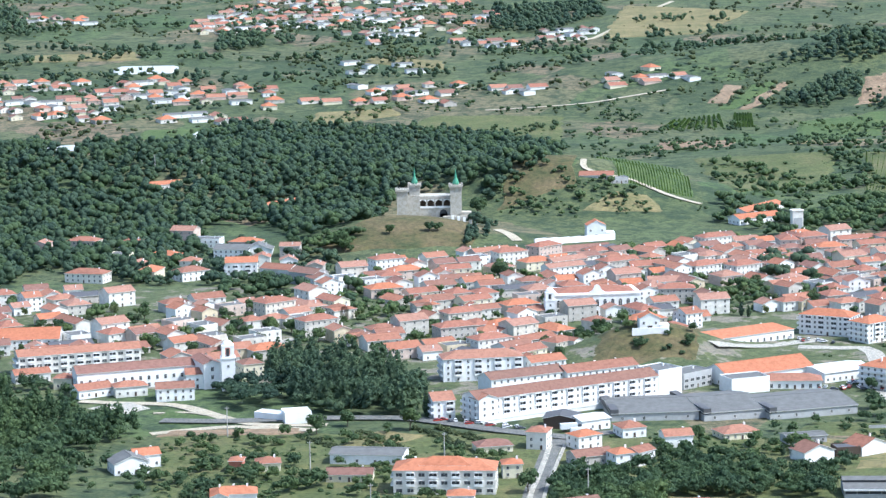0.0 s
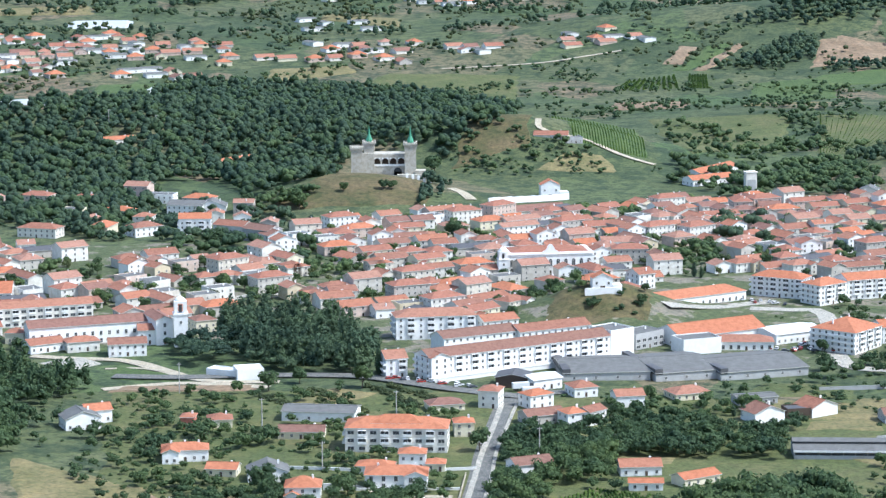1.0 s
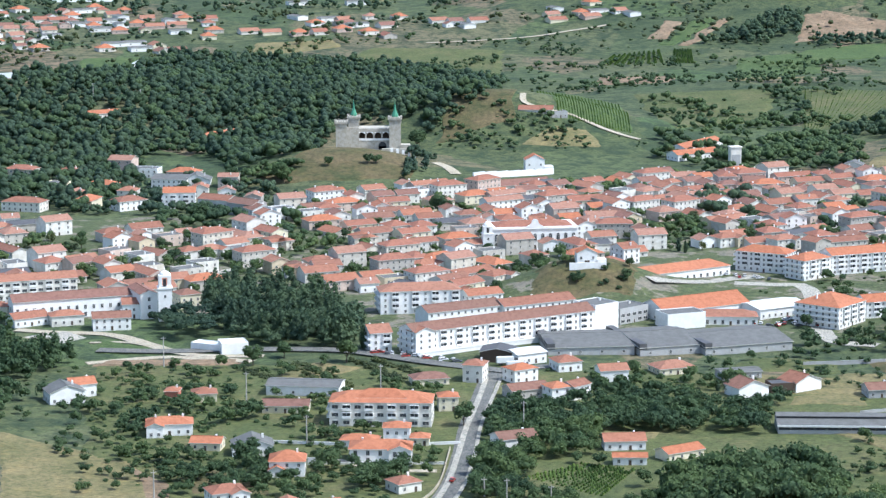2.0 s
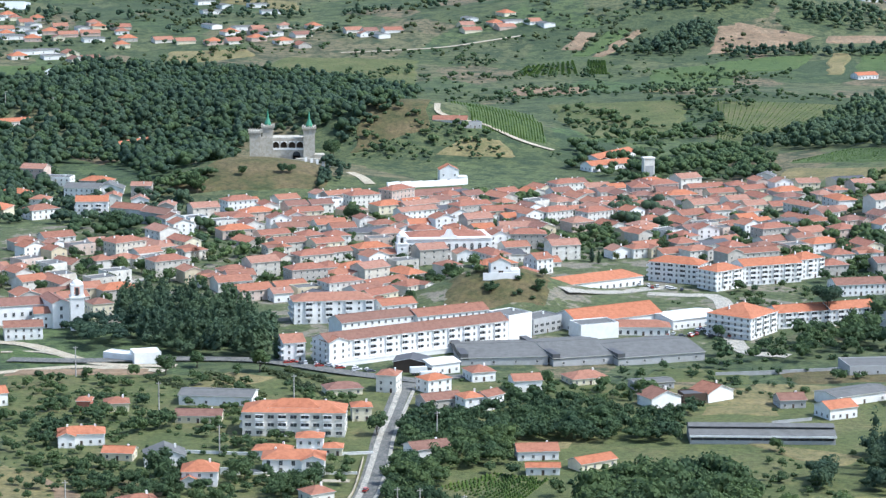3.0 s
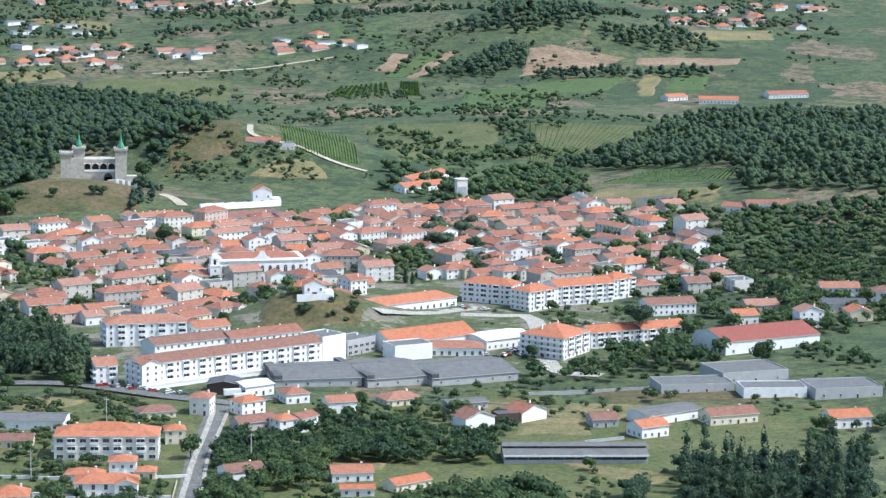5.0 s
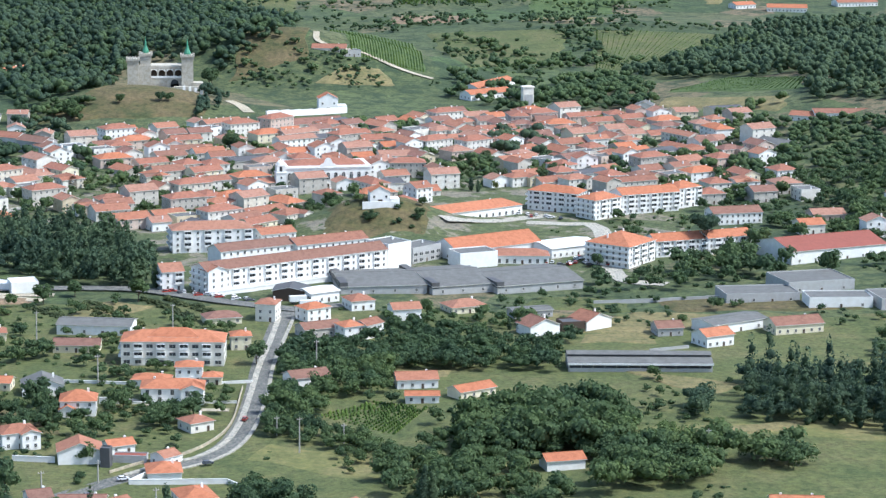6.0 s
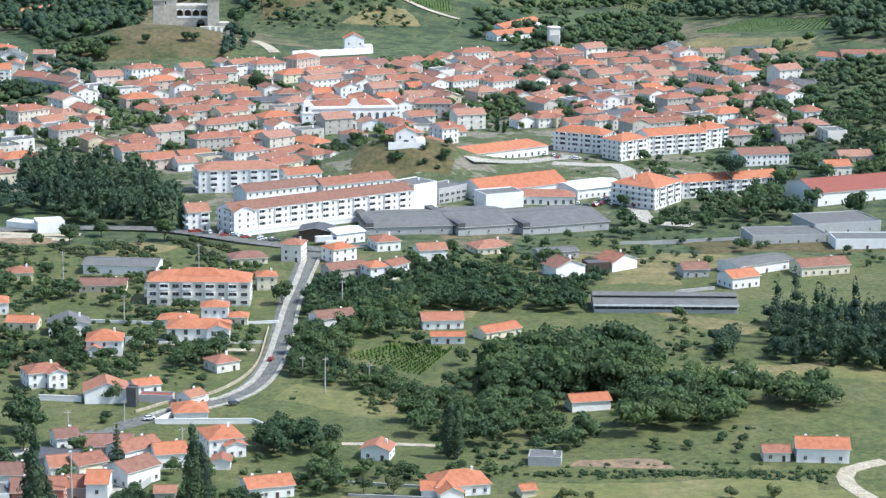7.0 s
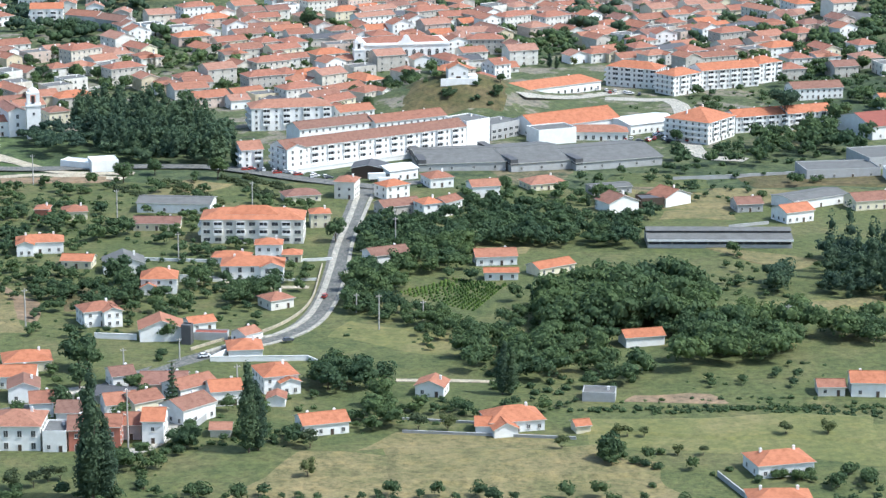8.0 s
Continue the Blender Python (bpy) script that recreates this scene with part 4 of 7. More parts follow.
# ---- houses on the near slope ----
building("house", 28.1, 1068.2, 8.6, 9, 2, 3.3, "hip", label="cream two-storey house with a clay roof", wall=CREAM, tile=ROOFNEW)
building("villa", -1.1, 984.6, 24.9, 13, 2, -2.8, "hip", label="large white villa with a bright clay roof", wall=WHITE, tile=ROOFNEW, chimneys=2, bays=4.6, wing=(9, 2.2, 2, 1), win=WIN_TALL)
building("house", 5.6, 1014.1, 11.0, 9, 2.2, -3.3, "hip", label="upper white house with a hipped clay roof", wall=WHITE, tile=ROOFNEW)
building("garage", 15.1, 1010.3, 7.7, 8, 1, -3.6, "hip", label="low garage with a clay roof", wall=CREAM, tile=ROOFNEW, category="garage", sides="f", chimneys=0)
building("house", -9.7, 1007.6, 15.3, 9, 1, -9.6, "hip", label="low wing with a bright clay roof", wall=WHITE, tile=ROOFNEW)
building("house", -38.0, 965.7, 13.9, 12, 2, -0.9, "hip", label="white house with a tall bright clay roof", wall=WHITE, tile=ROOFNEW, pitch=27, wing=(6, 2, 1, -1))
building("house", -53.6, 996.3, 16.3, 12, 1.4, 5.1, "cross", label="white bungalow with a grey sheet roof", wall=WHITE, tile=SHEET)
building("house", -89.9, 1030.3, 19.1, 11, 1.6, 4.7, "hip", label="wide white house with orange clay roof", wall=WHITE, tile=ROOFNEW, chimneys=3, wing=(7, 4, 1.6, -1))
building("house", -72.2, 1004.2, 12.6, 9, 1, -9.2, "gable", label="low annexe with an orange roof", wall=CREAM, tile=ROOFNEW)
building("villa", -59.5, 918.5, 13.8, 11, 2, 20.2, "hip", label="white villa with a veranda", wall=WHITE, wing=(7, 3, 2, 1))
building("barn", -35.3, 897.7, 15.9, 12, 1.6, 4.5, "cross", label="white barn with a gabled clay roof", wall=WHITE, category="barn", sides="r", chimneys=0)
building("house", -21.3, 910.0, 9.9, 8, 1, 21.5, "gable", label="small white outbuilding with orange roof", wall=WHITE, tile=ROOFNEW)
building("warehouse", -34.8, 1102.8, 32.9, 16, 1.4, -9.4, "gable", label="long shed with a pale grey sheet roof", wall=WHITE, tile=SHEET, category="warehouse", chimneys=0, pitch=10, bays=7)
building("house", -42.2, 1068.1, 20.0, 10, 1, -4.4, "gable", label="low house with a brown tiled roof", wall=CREAM, tile=ROOFDARK)
building("house", -93.3, 1090.5, 6.0, 8, 1.6, -5.0, "hip", label="red rendered house with a clay roof", wall=BRICKRED)
building("house", -79.5, 1091.2, 10.6, 10, 1.2, 6.3, "hip", label="small house with a hipped clay roof", wall=CREAM)
building("house", 42.2, 1121.8, 9.3, 11, 2.6, -16.2, "hip", label="old stone-grey house beside the road", wall=BEIGE, tile=ROOF)
building("barn", 20.8, 1116.1, 16.3, 11, 1, 12.4, "hip", label="low barn with a brown tiled roof", wall=CREAM, tile=ROOFDARK, category="barn", chimneys=0, sides="f")
building("house", 62.7, 1121.2, 12.8, 10, 2, 31.1, "hip", label="white house with a pyramid clay roof", wall=WHITE, tile=ROOFNEW)
building("house", 63.4, 1090.8, 18.1, 11, 1.3, 22.3, "gable", label="house under a broad clay roof", wall=WALLS, tile=ROOF)
building("house", 76.9, 1085.0, 9.9, 10, 2, 23.5, "hip", label="house with a bright clay roof among trees", wall=WHITE, tile=ROOFNEW)
building("house", 85.2, 1088.2, 10.8, 9, 2, 42.9, "gable", label="white house with a clay roof among trees", wall=WHITE)
building("house", 53.4, 1001.2, 16.5, 11, 1.7, 20.8, "gable", label="pink-roofed cottage hidden among trees", wall=WHITE)
building("house", 98.2, 999.6, 16.9, 11, 1.2, 3.3, "gable", label="low cottage with a clay roof in the orchard", wall=WHITE)
building("shed", 98.3, 973.5, 13.4, 6, 1, -3.2, "gable", label="long shed with an orange tiled roof", wall=WHITE, tile=ROOFNEW, category="shed", chimneys=0, sides="f")
building("shed", 119.3, 982.0, 17.9, 9, 1, 30.8, "gable", label="shed with a clay roof among trees", wall=CREAM, tile=ROOFNEW, category="shed", chimneys=0, sides="f")
building("house", 139.9, 874.0, 14.7, 9, 1.2, 10.4, "gable", label="white farm hut with an orange roof", wall=WHITE, tile=ROOFNEW, chimneys=0, sides="r", door=False)
building("house", 210.9, 809.2, 17.9, 12, 1.6, -7.7, "gable", label="white two-storey farmhouse with a clay roof", wall=WHITE, tile=ROOFNEW, chimneys=2, bays=5)
building("shed", 195.0, 809.5, 9.1, 8, 1, -4.0, "gable", label="open farm shed with a clay roof", wall=BEIGE, tile=ROOF, category="shed", chimneys=0)
building("villa", 161.2, 732.7, 18.4, 13, 1.35, 10.5, "hip", label="white villa with a broad orange roof and tall chimney", wall=WHITE, tile=ROOFNEW, chimneys=2, bays=4.6)
building("house", 154.3, 698.1, 18.5, 13, 1.2, -2.6, "hip", label="house with an orange hipped roof", wall=WHITE, tile=ROOFNEW, chimneys=2)
building("house", 83.0, 781.2, 18.3, 13, 1.2, 9.5, "hip", label="farmhouse with a tall bright clay roof", wall=WHITE, tile=ROOFNEW, pitch=27, wing=(8, 5, 0.9, -1))
building("house", 75.4, 777.1, 9.7, 9, 0.9, -3.7, "gable", label="low annexe of the farmhouse", wall=WHITE, tile=ROOFNEW, sides="f", chimneys=0)
building("shed", 104.7, 774.9, 4.8, 6, 0.8, 10.6, "gable", label="tiny shed with a clay roof", wall=CREAM, tile=ROOFNEW, category="shed", chimneys=0, sides="f")
building("house", 59.5, 820.5, 9.9, 9, 1.2, -16.7, "cross", label="small house with a steep pale clay roof", wall=WHITE)
building("house", 20.6, 781.0, 15.2, 11, 1.3, 14.6, "gable", label="cottage with an orange roof and two chimneys", wall=WHITE, tile=ROOFNEW, chimneys=2)
building("outbuilding", 115.6, 809.5, 11.1, 8, 0.8, -11.5, "flat", label="long low ruin with a flat roof", wall=GREY, tile=SHEET, category="shed", chimneys=1, sides="f")
building("shed", -16.7, 896.0, 12.4, 5, 0.7, -8.9, "flat", label="low lean-to with a bright red sheet roof", wall=GREY, tile=REDSHEET, category="shed", chimneys=0, sides="f", door=False)
building("dark_shed", -25.4, 889.3, 3.6, 4, 2.2, -13.5, "flat", label="narrow dark boarded store beside the barn", wall=DARKSHEET, tile=DARKSHEET, category="shed", chimneys=0, sides="", door=False)
building("house", -4.0, 891.7, 7.5, 8, 1.2, 42.0, "gable", label="small house at the bend of the road", wall=WHITE)
building("house", 7.5, 940.3, 10.2, 10, 1.2, 30.6, "hip", label="cottage with a clay roof beside the road", wall=BEIGE)

# ---- the village at the foot of the slope ----
building("manor_house", -77.1, 774.7, 17.4, 16, 2, -4.5, "hip", label="large white manor with tall windows", win=WIN_TALL, storey=4.0, category="house", wall=WHITE)
building("house", -64.0, 770.5, 7.5, 12, 1.8, -4.6, "flat", label="modern white house with a roof terrace", tile=SHEET, storey=3.4, wall=WHITE)
building("house", -57.8, 771.8, 5.0, 14, 2, 2.0, "gable", label="half-plastered red brick house", wall=BRICKRED, storey=3.4)
building("house", -46.0, 773.1, 5.0, 12, 2.3, -4.5, "gable", label="half-plastered red brick house", wall=BRICKRED)
building("house", -33.2, 776.7, 6.9, 13, 2.2, -4.4, "gable", label="white two-storey house with a clay roof", tile=ROOFNEW, storey=3.4, wall=WHITE)
building("house", -40.4, 781.4, 6.4, 12, 1.6, -4.2, "gable", label="plain rendered house with a clay roof", wall=GREY)
building("house", -23.4, 797.6, 14.4, 12, 1.8, 43.9, "gable", label="white farmhouse with a clay roof", wall=WHITE)
building("house", -11.4, 816.8, 10.6, 12, 1.7, 10.8, "gable", label="low house with an orange roof", tile=ROOFNEW, wall=WHITE)
building("house", 6.0, 832.4, 12.1, 15, 2, 15.9, "hip", label="white house under a broad orange roof", tile=ROOFNEW, wall=WHITE, wing=(7, 3, 1.4, 1))
building("shed", 6.3, 812.1, 6.1, 7, 0.9, -3.9, "cross", label="small white shed with a clay roof", category="shed", chimneys=0, sides="f", wall=WHITE)
building("shed", -12.0, 779.2, 6.6, 7, 0.8, -4.2, "gable", label="low stone shed with a tiled roof", wall=BEIGE, category="shed", chimneys=0, sides="f")
building("house", -4.6, 877.8, 12.2, 13, 0.8, 4.1, "hip", label="pool house with an orange roof behind a white wall", tile=ROOFNEW, wall=WHITE)
building("house", -81.2, 860.3, 16.5, 13, 1.2, 9.0, "hip", label="house with a broad orange roof", wall=CREAM, tile=ROOFNEW)
building("house", -85.0, 839.9, 17.7, 12, 1.4, -1.4, "gable", label="terrace of white cottages with orange roofs", tile=ROOFNEW, wall=WHITE)
building("house", -79.1, 823.6, 10.3, 12, 1.6, 4.8, "cross", label="white gabled cottage with a clay roof", wall=WHITE)
building("house", -71.9, 807.0, 7.4, 12, 1.6, 6.5, "gable", label="white cottage with a clay roof", wall=WHITE)
building("house", -61.2, 794.9, 8.3, 12, 1.7, -3.7, "gable", label="white house with a clay roof", wall=WHITE)
building("house", -46.1, 804.4, 10.4, 12, 1.6, 14.1, "gable", label="white house with a clay roof", wall=WHITE)
building("house", -38.8, 804.3, 10.8, 11, 1.8, 32.3, "gable", label="house with a tiled roof", wall=CREAM)
building("house", -31.9, 831.9, 15.8, 13, 1.2, -2.7, "gable", label="low house with a dark tiled roof", wall=WALLS, tile=ROOFDARK)
building("house", -47.3, 838.8, 8.0, 10, 1.4, 17.6, "gable", label="cottage with a brown roof", tile=ROOFDARK, wall=WHITE)
building("shed", -48.6, 818.8, 17.2, 10, 1, -18.0, "gable", label="farm shed with a dark sheet roof", wall=GREY, tile=DARKSHEET, category="shed", chimneys=0, sides="f")
building("house", -23.2, 824.2, 15.4, 11, 1.5, 37.3, "gable", label="cottage with a weathered clay roof", wall=WHITE)
building("house", -141.7, 1092.1, 15.9, 13, 1.7, 21.5, "cross", label="white gabled house with a broad veranda", wall=WHITE, tile=SHEET)
building("house", -135.9, 1105.8, 11.7, 11, 1.8, 21.2, "gable", label="upper wing with a clay roof", wall=WHITE, tile=ROOFNEW)
building("shed", 87.4, 1730.4, 61.0, 16, 0.8, 23.1, "gable", label="long low building with a brown tiled roof", wall=BEIGE, tile=ROOFDARK, category="shed", chimneys=0, sides="f", bays=9)

# ---- depot and sheds by the road ----
building("warehouse", 98.3, 1197.9, 42.2, 40, 1.25, 4.8, "gable", label="wide grey depot hall with a fibre cement roof", category="warehouse", tile=SHEET, wall=GREY, chimneys=0, pitch=8, bays=9, door=False, sides="fr", strip=True)
building("warehouse", 132.4, 1202.2, 31.4, 46, 1.3, 15.2, "gable", label="wide grey depot hall with a fibre cement roof", category="warehouse", tile=SHEET, wall=GREY, chimneys=0, pitch=8, bays=9, door=False, sides="fr", strip=True)
building("warehouse", 171.1, 1205.7, 46.0, 42, 1.2, 16.7, "gable", label="wide grey depot hall with a fibre cement roof", category="warehouse", tile=SHEET, wall=GREY, chimneys=0, pitch=8, bays=9, door=False, sides="fr", strip=True)
building("shed", 54.7, 1166.7, 15.6, 14, 1.5, -10.0, "cross", label="dark open shed beside the lorries", category="shed", wall=WOODDARK, tile=DARKSHEET, chimneys=0, sides="r", door=False, pitch=12)
building("shed", 67.1, 1163.4, 15.7, 14, 1.5, 28.4, "gable", label="white metal shed with a low roof", category="shed", wall=WHITE, tile=METALWHITE, chimneys=0, sides="f", pitch=10)
building("house", 85.3, 1146.5, 11.7, 12, 1.4, 18.5, "hip", label="house with a wide clay roof", wall=WHITE)
building("house", 104.9, 1124.4, 13.2, 11, 1.7, 10.4, "gable", label="white house with a clay roof", wall=WHITE)
building("house", 134.4, 1141.5, 18.2, 13, 1, 19.9, "hip", label="low house under a broad clay roof", wall=CREAM)
building("house", 162.5, 1093.3, 15.6, 12, 1.5, 24.3, "cross", label="white gabled house with a clay roof", wall=WHITE, chimneys=1, sides="r", door=False)
building("house", 188.1, 1104.6, 15.7, 12, 1.5, 34.6, "cross", label="white gabled barn with a clay roof", wall=WHITE, sides="r", door=False)
building("shed", 178.3, 1098.7, 11.0, 9, 1.4, 9.8, "flat", label="dark shed against the white barn", category="shed", wall=WOODDARK, tile=DARKSHEET, chimneys=0, sides="r", door=False)
building("shed", 163.9, 1129.7, 19.1, 10, 1.1, 13.7, "gable", label="shed with a pale sheet roof", category="shed", wall=GREY, tile=SHEET, chimneys=0, sides="f", pitch=8)
building("house", 237.1, 1067.6, 14.5, 12, 1.6, 23.2, "gable", label="white house with an orange roof", wall=WHITE, tile=ROOFNEW)
building("house", 220.9, 1089.9, 11.9, 11, 1.2, 6.8, "gable", label="low house with a clay roof", wall=GREY)
building("warehouse", 251.8, 1099.4, 31.6, 16, 1.4, 27.7, "gable", label="white shed with a grey sheet roof", category="warehouse", wall=WHITE, tile=SHEET, chimneys=0, pitch=9, sides="f", bays=8)
building("house", 279.5, 1091.2, 24.0, 13, 1.4, 13.1, "gable", label="cream house with a clay roof", wall=CREAM)
building("house", 415.1, 1376.8, 22.5, 13, 2, -5.1, "gable", label="white house with a clay roof below the wood", wall=WHITE)
building("house", 437.1, 1355.6, 18.8, 13, 2, -10.1, "hip", label="white house with a hipped roof below the wood", wall=WHITE)
building("store", 347.1, 1140.8, 33.8, 22, 1.5, 4.8, "flat", label="flat grey warehouse with a pale front", category="warehouse", wall=GREY, tile=SHEET, chimneys=0, bays=8, sides="f")
building("house", 331.1, 1078.2, 19.2, 13, 1.5, 8.0, "gable", label="white house with an orange roof", wall=WHITE, tile=ROOFNEW)

# ---- church, convent and school at the town's edge ----
building("convent", -162.8, 1289.0, 61.7, 15, 2.6, 18.6, "gable", label="long white convent with a dark tiled roof", category="convent", wall=WHITE, tile=ROOFDARK, chimneys=2, bays=4.2, win=WIN_TALL, storey=3.8)
building("church", -124.9, 1289.7, 9.1, 24, 3, 21.2, "cross", label="white baroque church front with a curved gable", category="church", wall=WHITE, tile=ROOFDARK, chimneys=0, bays=5, win=WIN_TALL, storey=4.2, sides="f")
building("school", -198.3, 1335.3, 66.1, 14, 3, 18.2, "gable", label="grey three-storey building with long open galleries", category="school", wall=BEIGE, tile=ROOF, balconies=2, bays=4.2, win=WIN_WIDE, storey=3.4, chimneys=2)
building("factory_hall", -241.7, 1409.6, 45.8, 30, 2, 4.6, "gable", label="hall with broad orange roofs", category="hall", wall=WHITE, tile=ROOFNEW, chimneys=0, pitch=16, sides="f")
building("house", -219.3, 1306.2, 18.8, 11, 1.5, 22.4, "gable", label="low house with a pink clay roof", wall=WALLS)
building("house", -198.7, 1288.9, 9.8, 10, 1.8, -4.5, "hip", label="cream house with a clay roof", wall=CREAM)
building("house", -162.5, 1268.6, 16.7, 11, 1.6, 18.4, "hip", label="house with a low glass front", wall=WALLS)
building("house", -137.9, 1256.5, 19.1, 12, 2, 9.5, "gable", label="white house with a clay roof", wall=WHITE)
building("house", -129.3, 1284.7, 11.7, 12, 2.4, 7.6, "gable", label="white town house with a clay roof", wall=WHITE)
building("house", -182.1, 1268.1, 18.7, 12, 1.3, 30.8, "gable", label="white cottage with a clay roof", wall=WHITE)
building("house", -103.5, 1308.9, 11.5, 12, 2.4, 25.7, "hip", label="tall pink town house with a hipped roof", wall=CREAM)
building("pavilion", -72.5, 1193.0, 13.0, 12, 1.5, 12.9, "flat", label="white open pavilion with a flat roof", category="pavilion", wall=WHITE, tile=METALWHITE, chimneys=0, sides="r", door=False)
building("pavilion", -82.4, 1198.8, 20.9, 8, 0.9, -27.9, "flat", label="low white park cafe with a flat roof", category="pavilion", wall=WHITE, tile=METALWHITE, chimneys=0, sides="f")

# ---- houses below the castle ----
building("house", -171.7, 1799.3, 24.5, 14, 2, -10.7, "flat", label="white modern house with balconies", wall=WHITE, tile=SHEET)
building("house", -146.7, 1751.9, 25.4, 20, 2, -10.7, "gable", label="white hall with a grey sheet roof", wall=WHITE, tile=SHEET, chimneys=0, pitch=14, sides="f")
building("house", -130.0, 1751.3, 20.7, 16, 1.5, -0.4, "cross", label="white house with a pale roof", wall=WHITE, tile=SHEET)
building("apartment_block", -134.7, 1662.6, 21.1, 15, 3.4, 2.0, "gable", label="white four-storey house with balconies", category="apartment block", wall=WHITE, balconies=2, tile=ROOFNEW)
building("terraced_house", -107.9, 1642.8, 23.2, 14, 2.6, -30.0, "gable", label="row of tall houses with clay roofs", wall=WALLS)
building("terraced_house", -87.8, 1621.2, 22.8, 14, 2.6, -41.8, "gable", label="row of tall houses with clay roofs", wall=GREY)
building("house", -79.8, 1608.6, 14.9, 14, 2, 27.6, "cross", label="bright white house with a gabled front", wall=WHITE)
building("house", -64.7, 1600.4, 13.4, 12, 2.4, 32.1, "flat", label="white cubic house with a flat roof", wall=WHITE, tile=SHEET)
building("house", -168.4, 1656.0, 21.3, 14, 2, 36.2, "hip", label="white hillside house with a hipped roof", wall=WHITE)
building("house", -236.3, 1652.0, 27.5, 14, 2, -17.6, "hip", label="house with a veranda among trees", wall=BEIGE)
building("house", -127.7, 1971.4, 37.9, 12, 1.2, 51.2, "gable", label="orange-roofed house in the wood", wall=WHITE, tile=ROOFNEW)
building("house", -226.2, 2034.2, 26.2, 12, 1.2, 30.5, "gable", label="orange-roofed house in the wood", wall=WALLS, tile=ROOFNEW)
building("farmhouse", 122.6, 1973.1, 26.7, 14, 1.2, -7.7, "gable", label="farmhouse with a dull red roof on the hill", wall=BEIGE, tile=ROOF)
building("barn", 138.2, 1966.9, 14.8, 12, 1.4, 12.3, "flat", label="grey barn beside the farmhouse", wall=GREY, tile=SHEET, category="barn", chimneys=0, sides="f")
building("town_hall", 90.4, 1498.2, 51.5, 26, 2.3, 6.3, "hip", label="long white hall with arched windows and a curved pediment", category="town hall", wall=WHITE, tile=ROOF_RED, chimneys=0, bays=4.3, win=WIN_ARCH, storey=5.2, sides="frl", pitch=13, cornice=True, over=0.1)
building("school", 158.9, 1370.4, 74.4, 17, 1.7, 31.1, "hip", label="long low school with a bright clay roof", category="school", wall=WHITE, tile=ROOFNEW, chimneys=2, bays=4.5, win=WIN_TALL)
building("market_hall", 161.8, 1277.1, 53.0, 24, 1.8, 28.0, "gable", label="market hall with an orange roof", category="market hall", wall=WHITE, tile=ROOFNEW, chimneys=0, bays=5)
building("market_hall", 175.4, 1255.9, 31.3, 13, 1.4, -3.9, "hip", label="low red-roofed market wing", category="market hall", wall=WHITE, tile=ROOF, chimneys=0, bays=3.5, win=WIN_TALL)
building("fire_station", 151.1, 1247.6, 21.3, 14, 2.4, 20.2, "flat", label="white cubic hall with blank walls", category="hall", wall=WHITE, tile=SHEET, chimneys=0, sides="", door=False)
building("office", 123.9, 1261.5, 20.8, 14, 2.5, 40.7, "flat", label="grey office with ribbon windows", category="office", wall=GREY, tile=SHEET, win=WIN_WIDE)
building("hall", 202.5, 1278.6, 30.4, 22, 1.6, 27.4, "gable", label="pale hall with a low curved roof", category="hall", wall=WHITE, tile=METALWHITE, chimneys=0, pitch=8, sides="f")

# ---- blocks of flats at the right of the town ----
building("apartment_block", 216.9, 1395.2, 30.3, 15, 4, -30.0, "hip", label="white four-storey flats with dark balconies", category="apartment block", wall=WHITE, tile=ROOFNEW, chimneys=3, balconies=2, storey=2.75)
building("apartment_block", 237.2, 1373.2, 21.0, 15, 4, 36.3, "hip", label="white four-storey flats with a blank end", category="apartment block", wall=WHITE, tile=ROOFNEW, chimneys=3, balconies=2, storey=2.75)
building("apartment_block", 266.3, 1389.7, 36.8, 15, 4, 18.9, "gable", label="white four-storey flats with dark balconies", category="apartment block", wall=WHITE, tile=ROOFNEW, chimneys=3, balconies=2, storey=2.75)
building("apartment_block", 291.1, 1406.5, 17.7, 15, 4, 31.5, "hip", label="white four-storey flats with dark balconies", category="apartment block", wall=WHITE, tile=ROOFNEW, chimneys=3, balconies=2, storey=2.75)
building("apartment_block", 228.4, 1253.7, 26.9, 26, 4, 49.9, "hip", label="white flats with a grey balcony side", category="apartment block", wall=WHITE, tile=ROOFNEW, chimneys=3, balconies=2, storey=2.75)
building("apartment_block", 261.0, 1272.0, 29.9, 14, 3, 16.5, "gable", label="white three-storey flats with loggias", category="apartment block", wall=WHITE, tile=ROOFNEW, chimneys=3, balconies=2, storey=2.75)
building("apartment_block", 287.8, 1277.6, 26.8, 14, 3, 18.5, "gable", label="white three-storey flats with loggias", category="apartment block", wall=WHITE, tile=ROOFNEW, chimneys=3, balconies=2, storey=2.75)
building("school", 310.0, 1353.7, 29.0, 14, 2, 9.9, "gable", label="white school with rows of dark windows", category="school", wall=WHITE, bays=3, chimneys=1)
building("sports_hall", 336.2, 1261.4, 58.7, 34, 1.9, 19.5, "gable", label="sports hall with a dark red sheet roof", category="sports hall", wall=WHITE, tile=REDSHEET, chimneys=0, pitch=14, bays=9, storey=3.4, sides="f")
building("store", 279.1, 1161.6, 36.4, 20, 1.3, 3.9, "flat", label="flat grey warehouse with a pale front", category="warehouse", wall=GREY, tile=SHEET, chimneys=0, bays=8, sides="f")
building("store", 310.9, 1184.7, 35.5, 26, 1.6, 11.8, "flat", label="flat grey warehouse with a pale front", category="warehouse", wall=GREY, tile=SHEET, chimneys=0, bays=9, sides="f")
